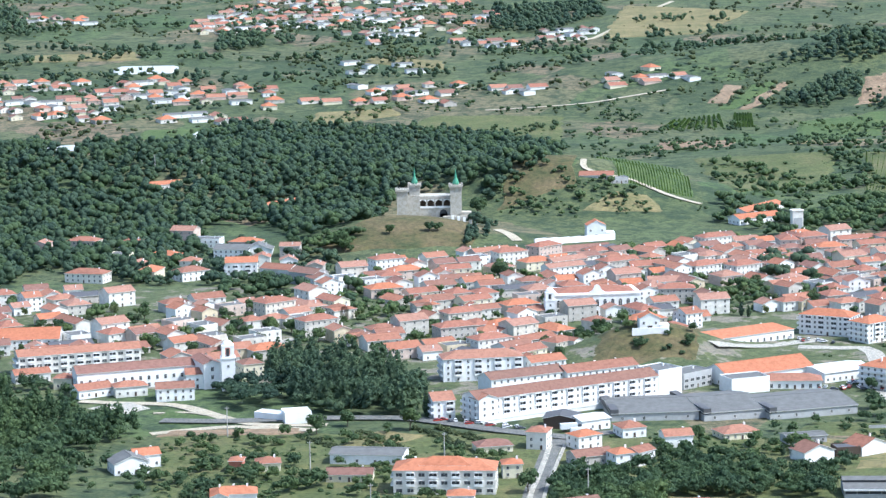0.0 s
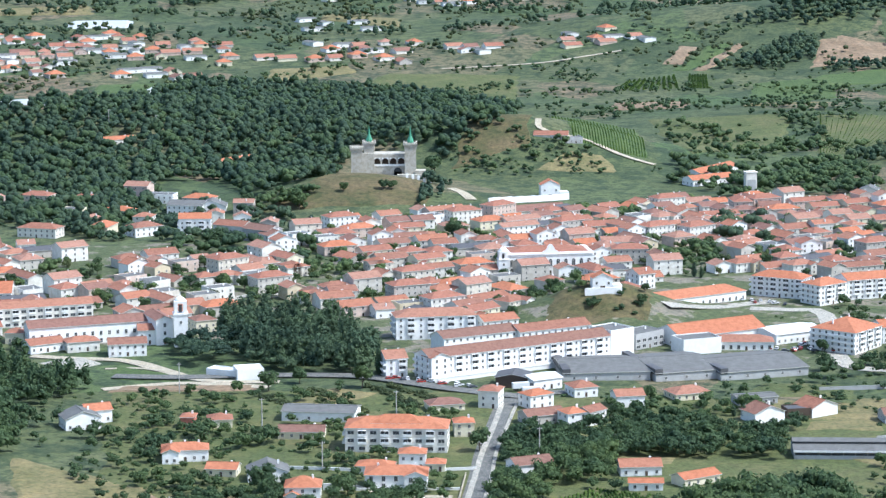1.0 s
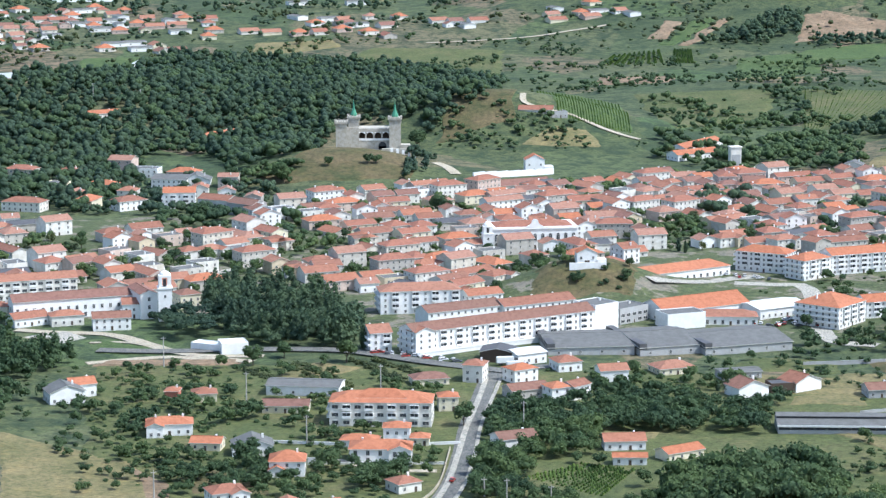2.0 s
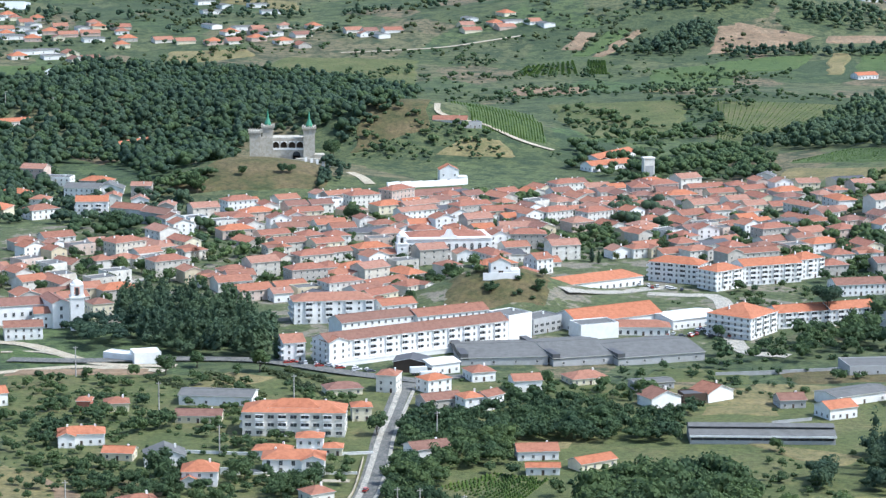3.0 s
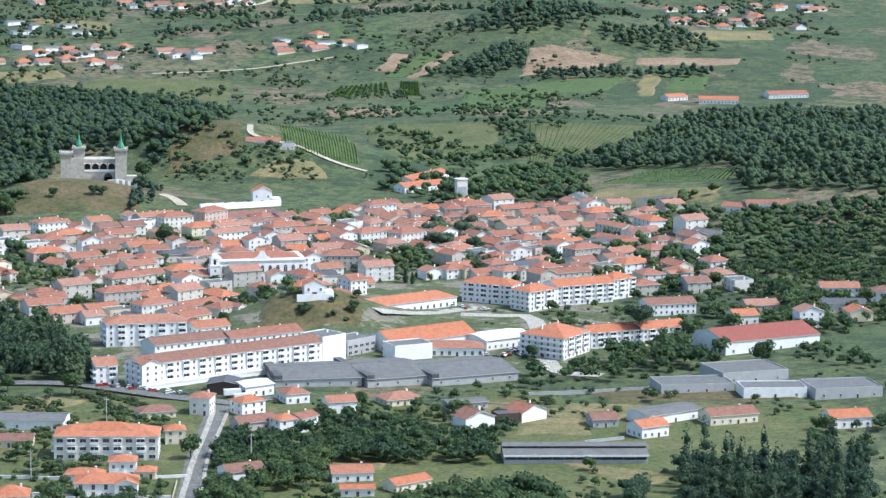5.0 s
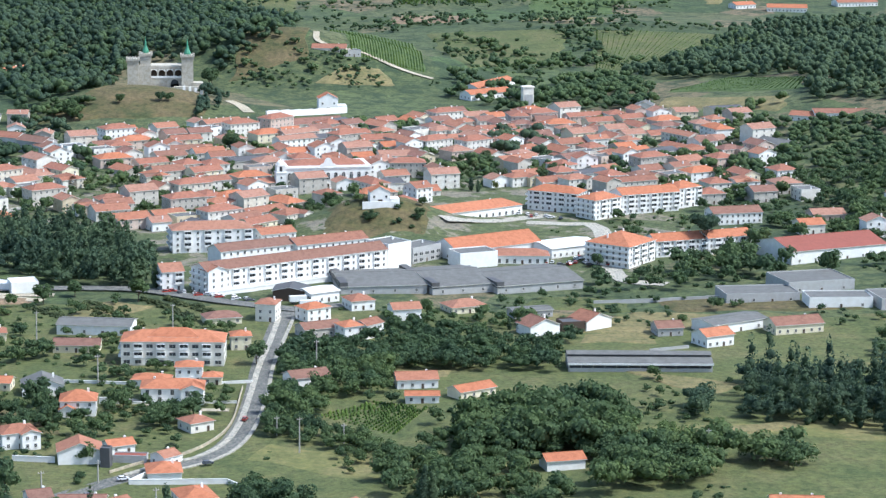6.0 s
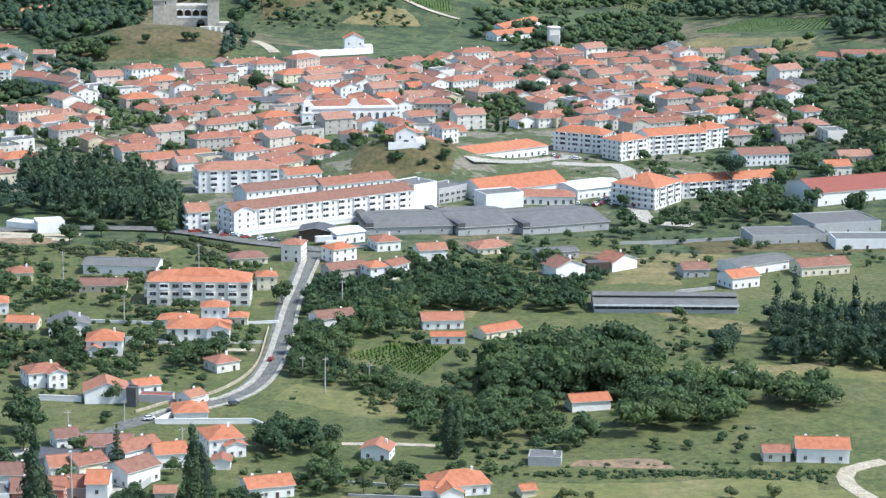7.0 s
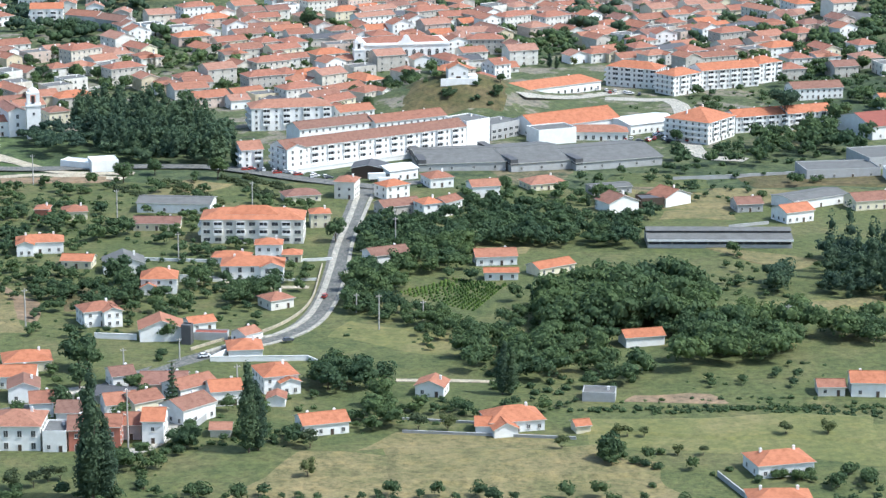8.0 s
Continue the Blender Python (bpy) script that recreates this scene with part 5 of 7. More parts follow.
building("store", 313.7, 1143.1, 30.7, 16, 1.5, -1.3, "flat", label="flat grey warehouse with a pale front", category="warehouse", wall=WHITE, tile=SHEET, chimneys=0, bays=8, sides="f")
building("house", 234.5, 1868.9, 39.1, 14, 1.4, 30.2, "gable", label="orange-roofed house above the town", wall=WHITE, tile=ROOFNEW)
building("house", 242.2, 1913.2, 60.2, 14, 1.4, 54.6, "gable", label="orange-roofed house above the town", wall=WHITE, tile=ROOFNEW)
building("house", 385.4, 1562.5, 26.2, 14, 1.2, -54.5, "gable", label="white house with a grey roof on the hill", wall=WHITE, tile=SHEET)
building("house", 420.3, 1634.0, 17.4, 12, 1.2, -29.3, "gable", label="red-roofed house on the hillside", wall=WHITE)
building("house", 444.2, 1630.1, 38.2, 12, 1.2, -1.2, "gable", label="pink-roofed houses on the hillside", wall=WHITE)
building("house", 335.2, 1760.3, 13.0, 12, 1.6, -19.6, "cross", label="grey-roofed house on the slope", wall=BEIGE, tile=SHEET)
building("house", 583.6, 2542.6, 24.5, 14, 1.2, 21.5, "gable", label="low white farm with an orange roof", wall=WHITE, tile=ROOFNEW)
building("house", 623.6, 2514.5, 40.1, 16, 1.3, -10.8, "gable", label="low white farm with an orange roof", wall=WHITE, tile=ROOFNEW)
building("house", 707.9, 2563.3, 45.3, 16, 1.3, 10.4, "gable", label="pink-roofed farm in the trees", wall=WHITE)

# ---- landmarks ----
CASTLE = (-9.4, 1843.0, 47.6)
CHURCH_TOWERS = [(-112.1, 1275.4, 7.0, 27.0), (62.6, 1471.5, 6.0, 19.0)]
CEMETERY = [(64.7, 1757.6), (124.2, 1797.1)]
CHAPELS = [(111.1, 1810.1, 14.0, 9.0), (110.8, 1343.6, 11.0, 6.5)]
WATER_TOWER = (256.6, 1803.3)
POLES = [(58.1, 1013.2, 17), (45.6, 904.1, 14), (-31.7, 1008.7, 13), (-60.2, 1080.2, 15), (-85.6, 908.1, 16), (-41.4, 766.7, 20), (38.2, 928.7, 8), (62.9, 915.6, 8), (-1.1, 1095.0, 14), (-103.3, 1161.1, 15), (194.1, 875.1, 13), (-236.9, 2067.8, 17), (-198.7, 2075.0, 12), (-27.7, 867.1, 9), (-7.0, 830.9, 9), (-46.9, 853.3, 9)]
GARDEN_WALLS = [(-16.8, 865.3, 18.1, 864.8, 2.2), (18.1, 864.8, 23.9, 855.6, 2.0), (-16.8, 865.3, 2.1, 895.8, 2.2), (-59.7, 897.2, -44.1, 894.1, 2.4), (-17.7, 978.0, 24.2, 977.4, 1.2), (-49.5, 1013.1, -16.9, 1008.0, 1.4), (11.7, 1006.5, 31.6, 1008.8, 1.4), (-30.5, 978.4, -18.3, 978.0, 3.0), (206.0, 1053.2, 224.9, 1059.8, 1.5), (46.6, 776.4, 102.1, 765.7, 1.2), (47.4, 790.7, 72.7, 784.4, 1.0), (141.2, 727.8, 146.0, 706.9, 2.0), (198.4, 1155.6, 263.0, 1162.9, 1.8), (-24.1, 777.2, -17.1, 795.3, 2.5)]
CARS = [(-18.9, 869.7, 20), (11.4, 889.1, 25), (26.7, 950.1, 75), (11.8, 983.5, 0), (-75.3, 821.9, 20), (-30.4, 850.0, 20)]
PARKED = [(-5.4, 1182.0, 37.1, 1158.9, 16), (186.3, 1248.7, 220.1, 1245.5, 12), (203.7, 1258.5, 225.6, 1265.7, 10), (181.4, 1382.8, 217.3, 1365.0, 9)]
LORRIES = [(58.7, 1153.5, 10), (63.0, 1143.8, 10)]
CATTLE_SHED = (195.7, 1024.1, 60.9, 18, -4.3)

# ---- districts to fill ----
TOWN = [(-259, 1367), (-204, 1358), (-111, 1312), (-95, 1350), (-73, 1400), (-9, 1345), (43, 1320), (69, 1360), (99, 1342), (127, 1342), (148, 1465), (210, 1453), (300, 1440), (350, 1594), (323, 1744), (209, 1786), (137, 1741), (37, 1718), (-55, 1672), (-93, 1537), (-188, 1536), (-252, 1613), (-292, 1551)]
HILLTOWN = [(114, 1507), (213, 1496), (327, 1519), (378, 1588), (352, 1719), (199, 1774), (126, 1668)]
RIGHTTOWN = [(300, 1394), (385, 1377), (394, 1423), (320, 1455)]
FAR_VILLAGES = []
FAR_VILLAGES.append(([(-493, 2733), (-340, 2697), (-265, 2666), (-186, 2663), (-175, 2889), (-274, 3060), (-431, 3053), (-543, 3023)], 34, 80))
FAR_VILLAGES.append(([(-350, 3575), (-107, 3469), (18, 3520), (104, 3739), (-14, 4134), (-270, 4078), (-365, 3729)], 40, 95))
FAR_VILLAGES.append(([(-164, 2809), (13, 2777), (28, 2957), (-146, 2981)], 46, 95))
FAR_VILLAGES.append(([(-119, 3373), (107, 3332), (95, 3439), (-106, 3455)], 46, 70))
FAR_VILLAGES.append(([(13, 2817), (116, 2837), (119, 2911), (14, 2962)], 40, 70))
FAR_VILLAGES.append(([(181, 2852), (298, 2864), (297, 2916), (201, 2958)], 34, 70))
FAR_VILLAGES.append(([(-633, 3734), (-515, 3724), (-532, 3851), (-654, 3858)], 44, 80))
FAR_VILLAGES.append(([(131, 3376), (217, 3411), (226, 3547), (137, 3511)], 40, 80))
FAR_VILLAGES.append(([(-176, 3038), (-12, 3049), (-13, 3159), (-157, 3214)], 70, 90))
FAR_VILLAGES.append(([(671, 3000), (895, 3099), (973, 3372), (754, 3340)], 60, 95))
FAR_VILLAGES.append(([(182, 2863), (298, 2859), (297, 2915), (193, 2937)], 34, 70))

# ---- woods and planting ----
WOODS = []
OCC.append((135.8, 860.7, 9.0))
OCC.append((142.1, 861.4, 9.0))
OCC.append((137.6, 852.0, 9.0))
WOODS.append(("wood", PINE, [(-305, 1584), (-263, 1712), (-198, 1622), (-178, 1720), (-174, 1898), (-130, 1892), (-106, 1766), (-58, 1793), (-37, 1979), (26, 1971), (34, 1937), (81, 1991), (121, 2439), (23, 2601), (-211, 2678), (-285, 2520), (-315, 2111), (-476, 2505)], 13, ("broadleaf", "pine"), 0.9, 1.6, "dark pine and oak wood on the ridge", 1, 0.0))
WOODS.append(("wood", LEAF, [(-305, 1584), (-263, 1712), (-198, 1622), (-178, 1720), (-174, 1898), (-130, 1892), (-106, 1766), (-58, 1793), (-37, 1979), (26, 1971), (34, 1937), (81, 1991), (121, 2439), (23, 2601), (-211, 2678), (-285, 2520), (-315, 2111), (-476, 2505)], 14, ("broadleaf",), 0.9, 1.7, "lighter oak and chestnut wood on the ridge", 51, 0.1))
WOODS.append(("wood", PINE, [(-90, 1273), (-63, 1192), (-24, 1182), (-9, 1197), (-8, 1262), (-29, 1312), (-70, 1349), (-95, 1350)], 8, ("broadleaf", "pine"), 1.0, 1.4, "tall dark park trees", 2, 0.0))
WOODS.append(("grove", PINE, [(-118, 1246), (-98, 1221), (-84, 1229), (-87, 1265), (-114, 1276)], 8, ("umbrella",), 0.9, 1.2, "low dark umbrella pines in the square", 3, 0.0))
WOODS.append(("wood", LEAF, [(-218, 1114), (-175, 1136), (-144, 1163), (-141, 1175), (-168, 1204), (-191, 1226), (-245, 1261)], 8.2, ("broadleaf", "pine"), 0.9, 1.4, "dense dark wood on the knoll", 4, 0.0))
WOODS.append(("wood", LEAF, [(-197, 1002), (-159, 1023), (-159, 1074), (-178, 1136), (-223, 1144)], 10, ("broadleaf",), 0.9, 1.4, "dense scrub on the near slope", 5, 0.0))
WOODS.append(("wood", LEAF, [(31, 967), (38, 1015), (44, 1024), (92, 1027), (91, 989), (63, 979), (52, 940), (36, 935)], 7, ("broadleaf",), 0.8, 1.3, "leafy trees beside the road", 6, 0.08))
WOODS.append(("wood", LEAF, [(78, 824), (69, 860), (81, 896), (100, 913), (111, 941), (130, 951), (176, 941), (175, 920), (158, 864), (143, 838), (123, 820), (115, 807), (89, 815)], 7.5, ("broadleaf", "broadleaf", "bush"), 0.9, 1.4, "dense green wood by the stream", 55, 0.03))
WOODS.append(("hedge", LEAF, [(31, 924), (79, 880), (83, 894), (58, 932), (40, 934)], 6, ("broadleaf",), 0.6, 0.9, "hedge of trees below the vineyard", 56, 0.1))
WOODS.append(("wood", LEAF, [(103, 886), (164, 889), (176, 937), (130, 947), (109, 920)], 8, ("broadleaf",), 1.5, 2.0, "tall leafy trees by the stream", 7, 0.0))
WOODS.append(("orchard", LEAF, [(41, 1022), (102, 1026), (161, 1016), (166, 1034), (135, 1061), (112, 1077), (85, 1057), (60, 1054), (46, 1069)], 7.2, ("broadleaf",), 0.8, 1.15, "green trees along the lane", 8, 0.05))
WOODS.append(("wood", PINE, [(218, 932), (289, 903), (318, 1000), (236, 998)], 7.5, ("poplar", "broadleaf", "broadleaf"), 0.8, 1.45, "tall dark trees beside the cattle shed", 9, 0.0))
WOODS.append(("wood", PINE, [(199, 932), (209, 934), (214, 958), (204, 956)], 6, ("broadleaf",), 1.0, 1.4, "dark trees in the field", 10, 0.0))
WOODS.append(("wood", LEAF, [(145, 834), (155, 835), (190, 847), (200, 875), (228, 862), (233, 884), (183, 899), (166, 885), (146, 851)], 8, ("broadleaf",), 1.2, 1.7, "round leafy trees along the field edge", 11, 0.0))
WOODS.append(("hedge", LEAF, [(102, 793), (159, 793), (207, 781), (209, 788), (160, 799), (102, 797)], 3.0, ("bush",), 0.5, 0.8, "hedge between the meadows", 12, 0.0))
WOODS.append(("scrub", LEAF, [(-28, 754), (-20, 780), (-5, 761), (11, 766), (33, 773), (45, 781), (34, 795), (19, 777), (-11, 785), (-24, 799), (-37, 725), (-27, 719)], 4.6, ("broadleaf", "bush"), 0.35, 0.8, "bushy scrub and brambles", 13, 0.1))
WOODS.append(("scrub", LEAF, [(-80, 714), (-27, 709), (73, 700), (186, 695), (188, 702), (70, 713), (17, 715), (-27, 723), (-81, 719)], 4.6, ("broadleaf", "bush"), 0.35, 0.8, "bushes at the foot of the slope", 14, 0.15))
WOODS.append(("scrub", LEAF, [(106, 737), (113, 754), (130, 736), (150, 720), (168, 714), (189, 707), (194, 728), (176, 724), (147, 731), (127, 739)], 5, ("broadleaf", "bush"), 0.35, 0.75, "bushes round the villa", 15, 0.2))
WOODS.append(("scrub", LEAF, [(16, 823), (35, 818), (40, 841), (23, 850)], 7, ("broadleaf",), 1.0, 1.4, "leafy trees beside the cottage", 16, 0.0))
WOODS.append(("scrub", LEAF, [(33, 775), (45, 776), (46, 810), (37, 808)], 6, ("broadleaf",), 0.8, 1.3, "leafy trees beside the cottage", 17, 0.0))
WOODS.append(("scrub", LEAF, [(-81, 940), (-26, 920), (-18, 944), (-34, 961), (-69, 983), (-91, 1007), (-109, 1006)], 6.5, ("broadleaf", "bush"), 0.55, 1.0, "overgrown green slope", 18, 0.25))
WOODS.append(("scrub", LEAF, [(-111, 1031), (-93, 1036), (-60, 1044), (-46, 1034), (-29, 1042), (-30, 1062), (-66, 1060), (-101, 1073), (-114, 1057)], 7, ("broadleaf", "bush"), 0.5, 1.0, "shrubs between the houses", 19, 0.3))
WOODS.append(("scrub", LEAF, [(-12, 940), (4, 943), (6, 960), (-5, 965)], 6, ("broadleaf",), 0.9, 1.2, "trees in the gully", 20, 0.0))
WOODS.append(("scrub", LEAF, [(28, 1025), (36, 1029), (36, 1053), (31, 1050)], 6, ("broadleaf",), 1.0, 1.3, "tree beside the road", 21, 0.0))
WOODS.append(("scrub", LEAF, [(203, 1184), (244, 1181), (263, 1189), (308, 1209), (318, 1249), (290, 1259), (255, 1233), (232, 1219)], 8, ("broadleaf", "bush"), 0.8, 1.5, "shrubby bank below the flats", 22, 0.15))
WOODS.append(("wood", LEAF, [(325, 1463), (436, 1279), (537, 1589), (463, 1594), (408, 1619), (387, 1545), (350, 1528), (326, 1481)], 7.4, ("broadleaf", "broadleaf", "bush"), 0.7, 1.2, "green wooded hillside", 23, 0.1))
WOODS.append(("wood", PINE, [(437, 1687), (544, 1587), (831, 2437), (664, 2421), (534, 2281), (455, 2132), (356, 1963), (413, 1908), (466, 1837)], 11, ("broadleaf", "pine"), 0.9, 1.5, "dark wood on the hill", 24, 0.05))
WOODS.append(("wood", LEAF, [(193, 1801), (262, 1785), (344, 1758), (369, 1911), (334, 1969), (272, 1921), (219, 1959)], 11, ("broadleaf",), 0.8, 1.4, "trees above the town", 25, 0.3))
WOODS.append(("wood", PINE, [(425, 2704), (488, 2860), (444, 2829), (345, 2710)], 11, ("broadleaf", "pine"), 1.0, 1.5, "wooded slope of the far hill", 26, 0.0))
WOODS.append(("wood", PINE, [(570, 2872), (652, 2822), (593, 2792), (711, 2846), (688, 2949), (577, 2913)], 14, ("broadleaf", "pine"), 1.0, 1.6, "wooded far slope", 27, 0.0))
WOODS.append(("wood", PINE, [(375, 2903), (491, 2880), (589, 2972), (654, 3384), (427, 2940)], 15, ("broadleaf", "pine"), 1.1, 1.7, "far wood", 28, 0.0))
WOODS.append(("wood", PINE, [(-679, 3620), (-567, 3522), (-659, 3946), (-760, 4061)], 16, ("broadleaf", "pine"), 1.2, 1.8, "far dark wood", 29, 0.0))
WOODS.append(("wood", PINE, [(-297, 3328), (-234, 3388), (-235, 3522), (-311, 3581)], 15, ("broadleaf", "pine"), 1.2, 1.7, "far dark wood", 30, 0.0))
WOODS.append(("wood", PINE, [(74, 3534), (144, 3494), (245, 3718), (250, 3925), (81, 3825)], 15, ("broadleaf", "pine"), 1.2, 1.8, "far dark wood", 31, 0.0))
WOODS.append(("wood", PINE, [(436, 2926), (536, 2896), (632, 3419), (486, 2992)], 15, ("broadleaf", "pine"), 1.2, 1.8, "far dark wood", 32, 0.0))
WOODS.append(("wood", PINE, [(375, 2726), (456, 2729), (488, 2845), (425, 2808)], 13, ("broadleaf", "pine"), 1.0, 1.6, "wooded slope of the far hill", 33, 0.0))
WOODS.append(("scrub", LEAF, [(38, 1912), (102, 1896), (207, 1913), (201, 1934), (141, 1957), (81, 1991), (39, 1965)], 9, ("broadleaf", "bush"), 0.45, 1.0, "scrub and small oaks on the hill", 34, 0.4))
WOODS.append(("scrub", LEAF, [(201, 1937), (366, 1974), (413, 2230), (279, 2291), (229, 2206)], 11, ("broadleaf", "bush"), 0.5, 1.1, "scattered trees among the fields", 35, 0.88))
WOODS.append(("scrub", LEAF, [(53, 2384), (273, 2239), (422, 2276), (496, 2680), (336, 2705), (251, 2775), (50, 2734)], 10, ("broadleaf", "bush"), 0.5, 1.0, "scattered trees and hedges among the fields", 36, 0.15, True))
# the paler leaf colour of these two far stands paints in distance haze
WOODS.append(("scrub", OLIVE_AND_HAZE, [(-484, 2551), (-166, 2629), (70, 2573), (320, 2725), (346, 2947), (112, 4005), (-776, 4150)], 15, ("broadleaf", "bush"), 0.6, 1.4, "scattered trees and hedges among the far fields", 37, 0.15, True))
WOODS.append(("scrub", OLIVE_AND_HAZE, [(320, 2725), (776, 2604), (1103, 3715), (200, 3976), (346, 2947)], 15, ("broadleaf", "bush"), 0.6, 1.4, "scattered trees and hedges among the far fields", 38, 0.15, True))
WOODS.append(("scrub", LEAF, [(-108, 1738), (-64, 1725), (-57, 1762), (-90, 1775)], 7, ("broadleaf", "bush"), 0.7, 1.2, "bushes on the castle hill", 39, 0.5))
WOODS.append(("scrub", PINE, [(16, 1730), (46, 1737), (40, 1810), (21, 1923)], 8, ("broadleaf", "pine"), 0.6, 1.0, "dark trees beside the castle hill", 40, 0.6))
WOODS.append(("scrub", LEAF, [(-141, 1565), (-51, 1534), (-53, 1610), (-143, 1627)], 8, ("broadleaf", "bush"), 0.8, 1.3, "gardens full of trees", 41, 0.25))
WOODS.append(("scrub", LEAF, [(106, 1639), (153, 1624), (150, 1714), (106, 1752)], 9, ("broadleaf",), 0.9, 1.4, "garden trees in the town", 42, 0.3))
WOODS.append(("scrub", PINE, [(196, 1593), (245, 1569), (254, 1679), (212, 1680)], 8, ("broadleaf",), 1.3, 1.8, "dark garden trees in the town", 43, 0.1))
WOODS.append(("scrub", LEAF, [(87, 1106), (109, 1130), (164, 1126), (175, 1096), (148, 1085), (109, 1103)], 8, ("broadleaf", "bush"), 0.6, 1.1, "garden trees behind the lane", 44, 0.4))
WOODS.append(("scrub", LEAF, [(50, 1153), (151, 1107), (158, 1156), (78, 1176)], 9, ("broadleaf", "bush"), 0.5, 0.9, "bushes beside the depot", 45, 0.5))
WOODS.append(("scrub", LEAF, [(-88, 779), (-23, 768), (19, 783), (20, 829), (-3, 852), (-24, 832), (-50, 840), (-97, 868)], 9, ("broadleaf", "bush"), 0.4, 0.95, "garden trees among the cottages", 46, 0.45))
WOODS.append(("scrub", LEAF, [(-100, 896), (-26, 897), (5, 903), (4, 977), (-35, 1005), (-118, 1079)], 9, ("broadleaf", "bush"), 0.3, 0.9, "bushes on the rough slope", 47, 0.3))
WOODS.append(("scrub", LEAF, [(-27, 961), (24, 955), (28, 1029), (28, 1133), (-30, 1093), (-127, 1163), (-118, 1079), (-37, 1053)], 9.5, ("broadleaf", "bush"), 0.3, 0.8, "garden shrubs round the flats", 48, 0.4))
WOODS.append(("scrub", LEAF, [(82, 1320), (135, 1316), (131, 1344), (99, 1342)], 9, ("broadleaf", "bush"), 0.35, 0.7, "bushes on the grassy knoll", 49, 0.5))
WOODS.append(("scrub", LEAF, [(-230, 1272), (-213, 1278), (-194, 1263), (-186, 1269), (-191, 1283), (-235, 1301)], 7, ("broadleaf", "bush"), 0.7, 1.1, "palms and shrubs by the convent", 50, 0.3))
WOODS.append(("scrub", LEAF, [(-159, 1062), (-129, 1053), (-114, 1075), (-61, 1049), (-23, 1087), (-60, 1124), (-124, 1098)], 12, ("broadleaf", "bush"), 0.5, 1.0, "shrubs round the cottages", 52, 0.4))
WOODS.append(("hedge", LEAF, [(103, 805), (217, 796), (218, 799), (104, 808)], 6, ("bush",), 0.4, 0.6, "row of clipped shrubs along the field", 53, 0.0))
WOODS.append(("tufts", MEADOWLEAF, [(-103, 861), (-25, 863), (18, 895), (24, 959), (28, 1133), (-135, 1164)], 4.6, ("tuft",), 0.5, 1.6, "tufts of long grass and weeds", 60, 0.25, True))
WOODS.append(("tufts", MEADOWLEAF, [(-38, 710), (187, 697), (211, 794), (99, 802), (43, 782), (-30, 763)], 4.6, ("tuft",), 0.5, 1.6, "tufts of long grass and weeds", 61, 0.25, True))
WOODS.append(("tufts", MEADOWLEAF, [(18, 887), (89, 823), (96, 887), (36, 928)], 9, ("tuft",), 0.5, 1.6, "tufts of long grass and weeds", 62, 0.25, True))
WOODS.append(("tufts", MEADOWLEAF, [(119, 806), (211, 797), (245, 932), (183, 932), (190, 847), (142, 832)], 4.6, ("tuft",), 0.5, 1.6, "tufts of long grass and weeds", 63, 0.25, True))
WOODS.append(("tufts", MEADOWLEAF, [(-128, 1064), (26, 1052), (42, 1136), (-61, 1160), (-144, 1179)], 4.6, ("tuft",), 0.5, 1.6, "tufts of long grass and weeds", 64, 0.25, True))
WOODS.append(("tufts", MEADOWLEAF, [(145, 1095), (278, 1088), (315, 1131), (159, 1169)], 4.6, ("tuft",), 0.5, 1.6, "tufts of long grass and weeds", 65, 0.25, True))
WOODS.append(("scrub", LEAF, [(275, 946), (335, 947), (419, 1192), (352, 1201)], 12, ("broadleaf", "bush"), 0.5, 1.1, "trees on the far side of the plots", 78, 0.4))
WOODS.append(("scrub", LEAF, [(335, 1204), (415, 1180), (454, 1297), (385, 1298)], 10, ("broadleaf", "bush"), 0.6, 1.1, "garden trees below the hill", 79, 0.4))
WOODS.append(("scrub", LEAF, [(289, 1353), (323, 1341), (370, 1298), (393, 1335), (398, 1437), (329, 1495)], 8, ("broadleaf", "bush"), 0.5, 1.0, "garden trees at the edge of the town", 80, 0.25))
WOODS.append(("scrub", LEAF, [(139, 1109), (281, 1082), (320, 1106), (326, 1129), (263, 1163), (203, 1184), (152, 1156)], 11, ("broadleaf", "bush"), 0.3, 0.8, "bushes in the rough plots", 81, 0.5))
WOODS.append(("scrub", LEAF, [(109, 1528), (325, 1510), (368, 1717), (158, 1774)], 22, ("broadleaf",), 0.7, 1.1, "garden trees between the houses", 82, 0.1))
WOODS.append(("scrub", LEAF, [(-115, 919), (-47, 916), (14, 981), (16, 1117), (-37, 1169), (-169, 1156), (-155, 1057)], 10, ("broadleaf", "bush"), 0.35, 0.9, "shrubs and small trees between the houses", 83, 0.35))
WOODS.append(("scrub", LEAF, [(30, 894), (40, 924), (64, 902), (84, 881), (89, 851), (82, 824), (67, 832), (80, 859)], 8, ("broadleaf", "bush"), 0.4, 0.8, "bushes round the meadow", 84, 0.6))
WOODS.append(("scrub", LEAF, [(110, 1109), (171, 1067), (166, 1034), (102, 1024), (45, 1028), (46, 1067)], 8, ("broadleaf",), 0.7, 1.0, "green trees along the lane", 85, 0.2))
WOODS.append(("scrub", LEAF, [(191, 1334), (228, 1318), (218, 1220), (249, 1204), (304, 1266), (321, 1342), (297, 1378), (216, 1357)], 11, ("broadleaf", "bush"), 0.5, 1.0, "street trees between the flats", 70, 0.35))
WOODS.append(("scrub", LEAF, [(173, 924), (218, 929), (233, 993), (194, 1004), (177, 950)], 8.5, ("broadleaf", "bush"), 0.4, 0.9, "bushes in the rough pasture", 71, 0.35))
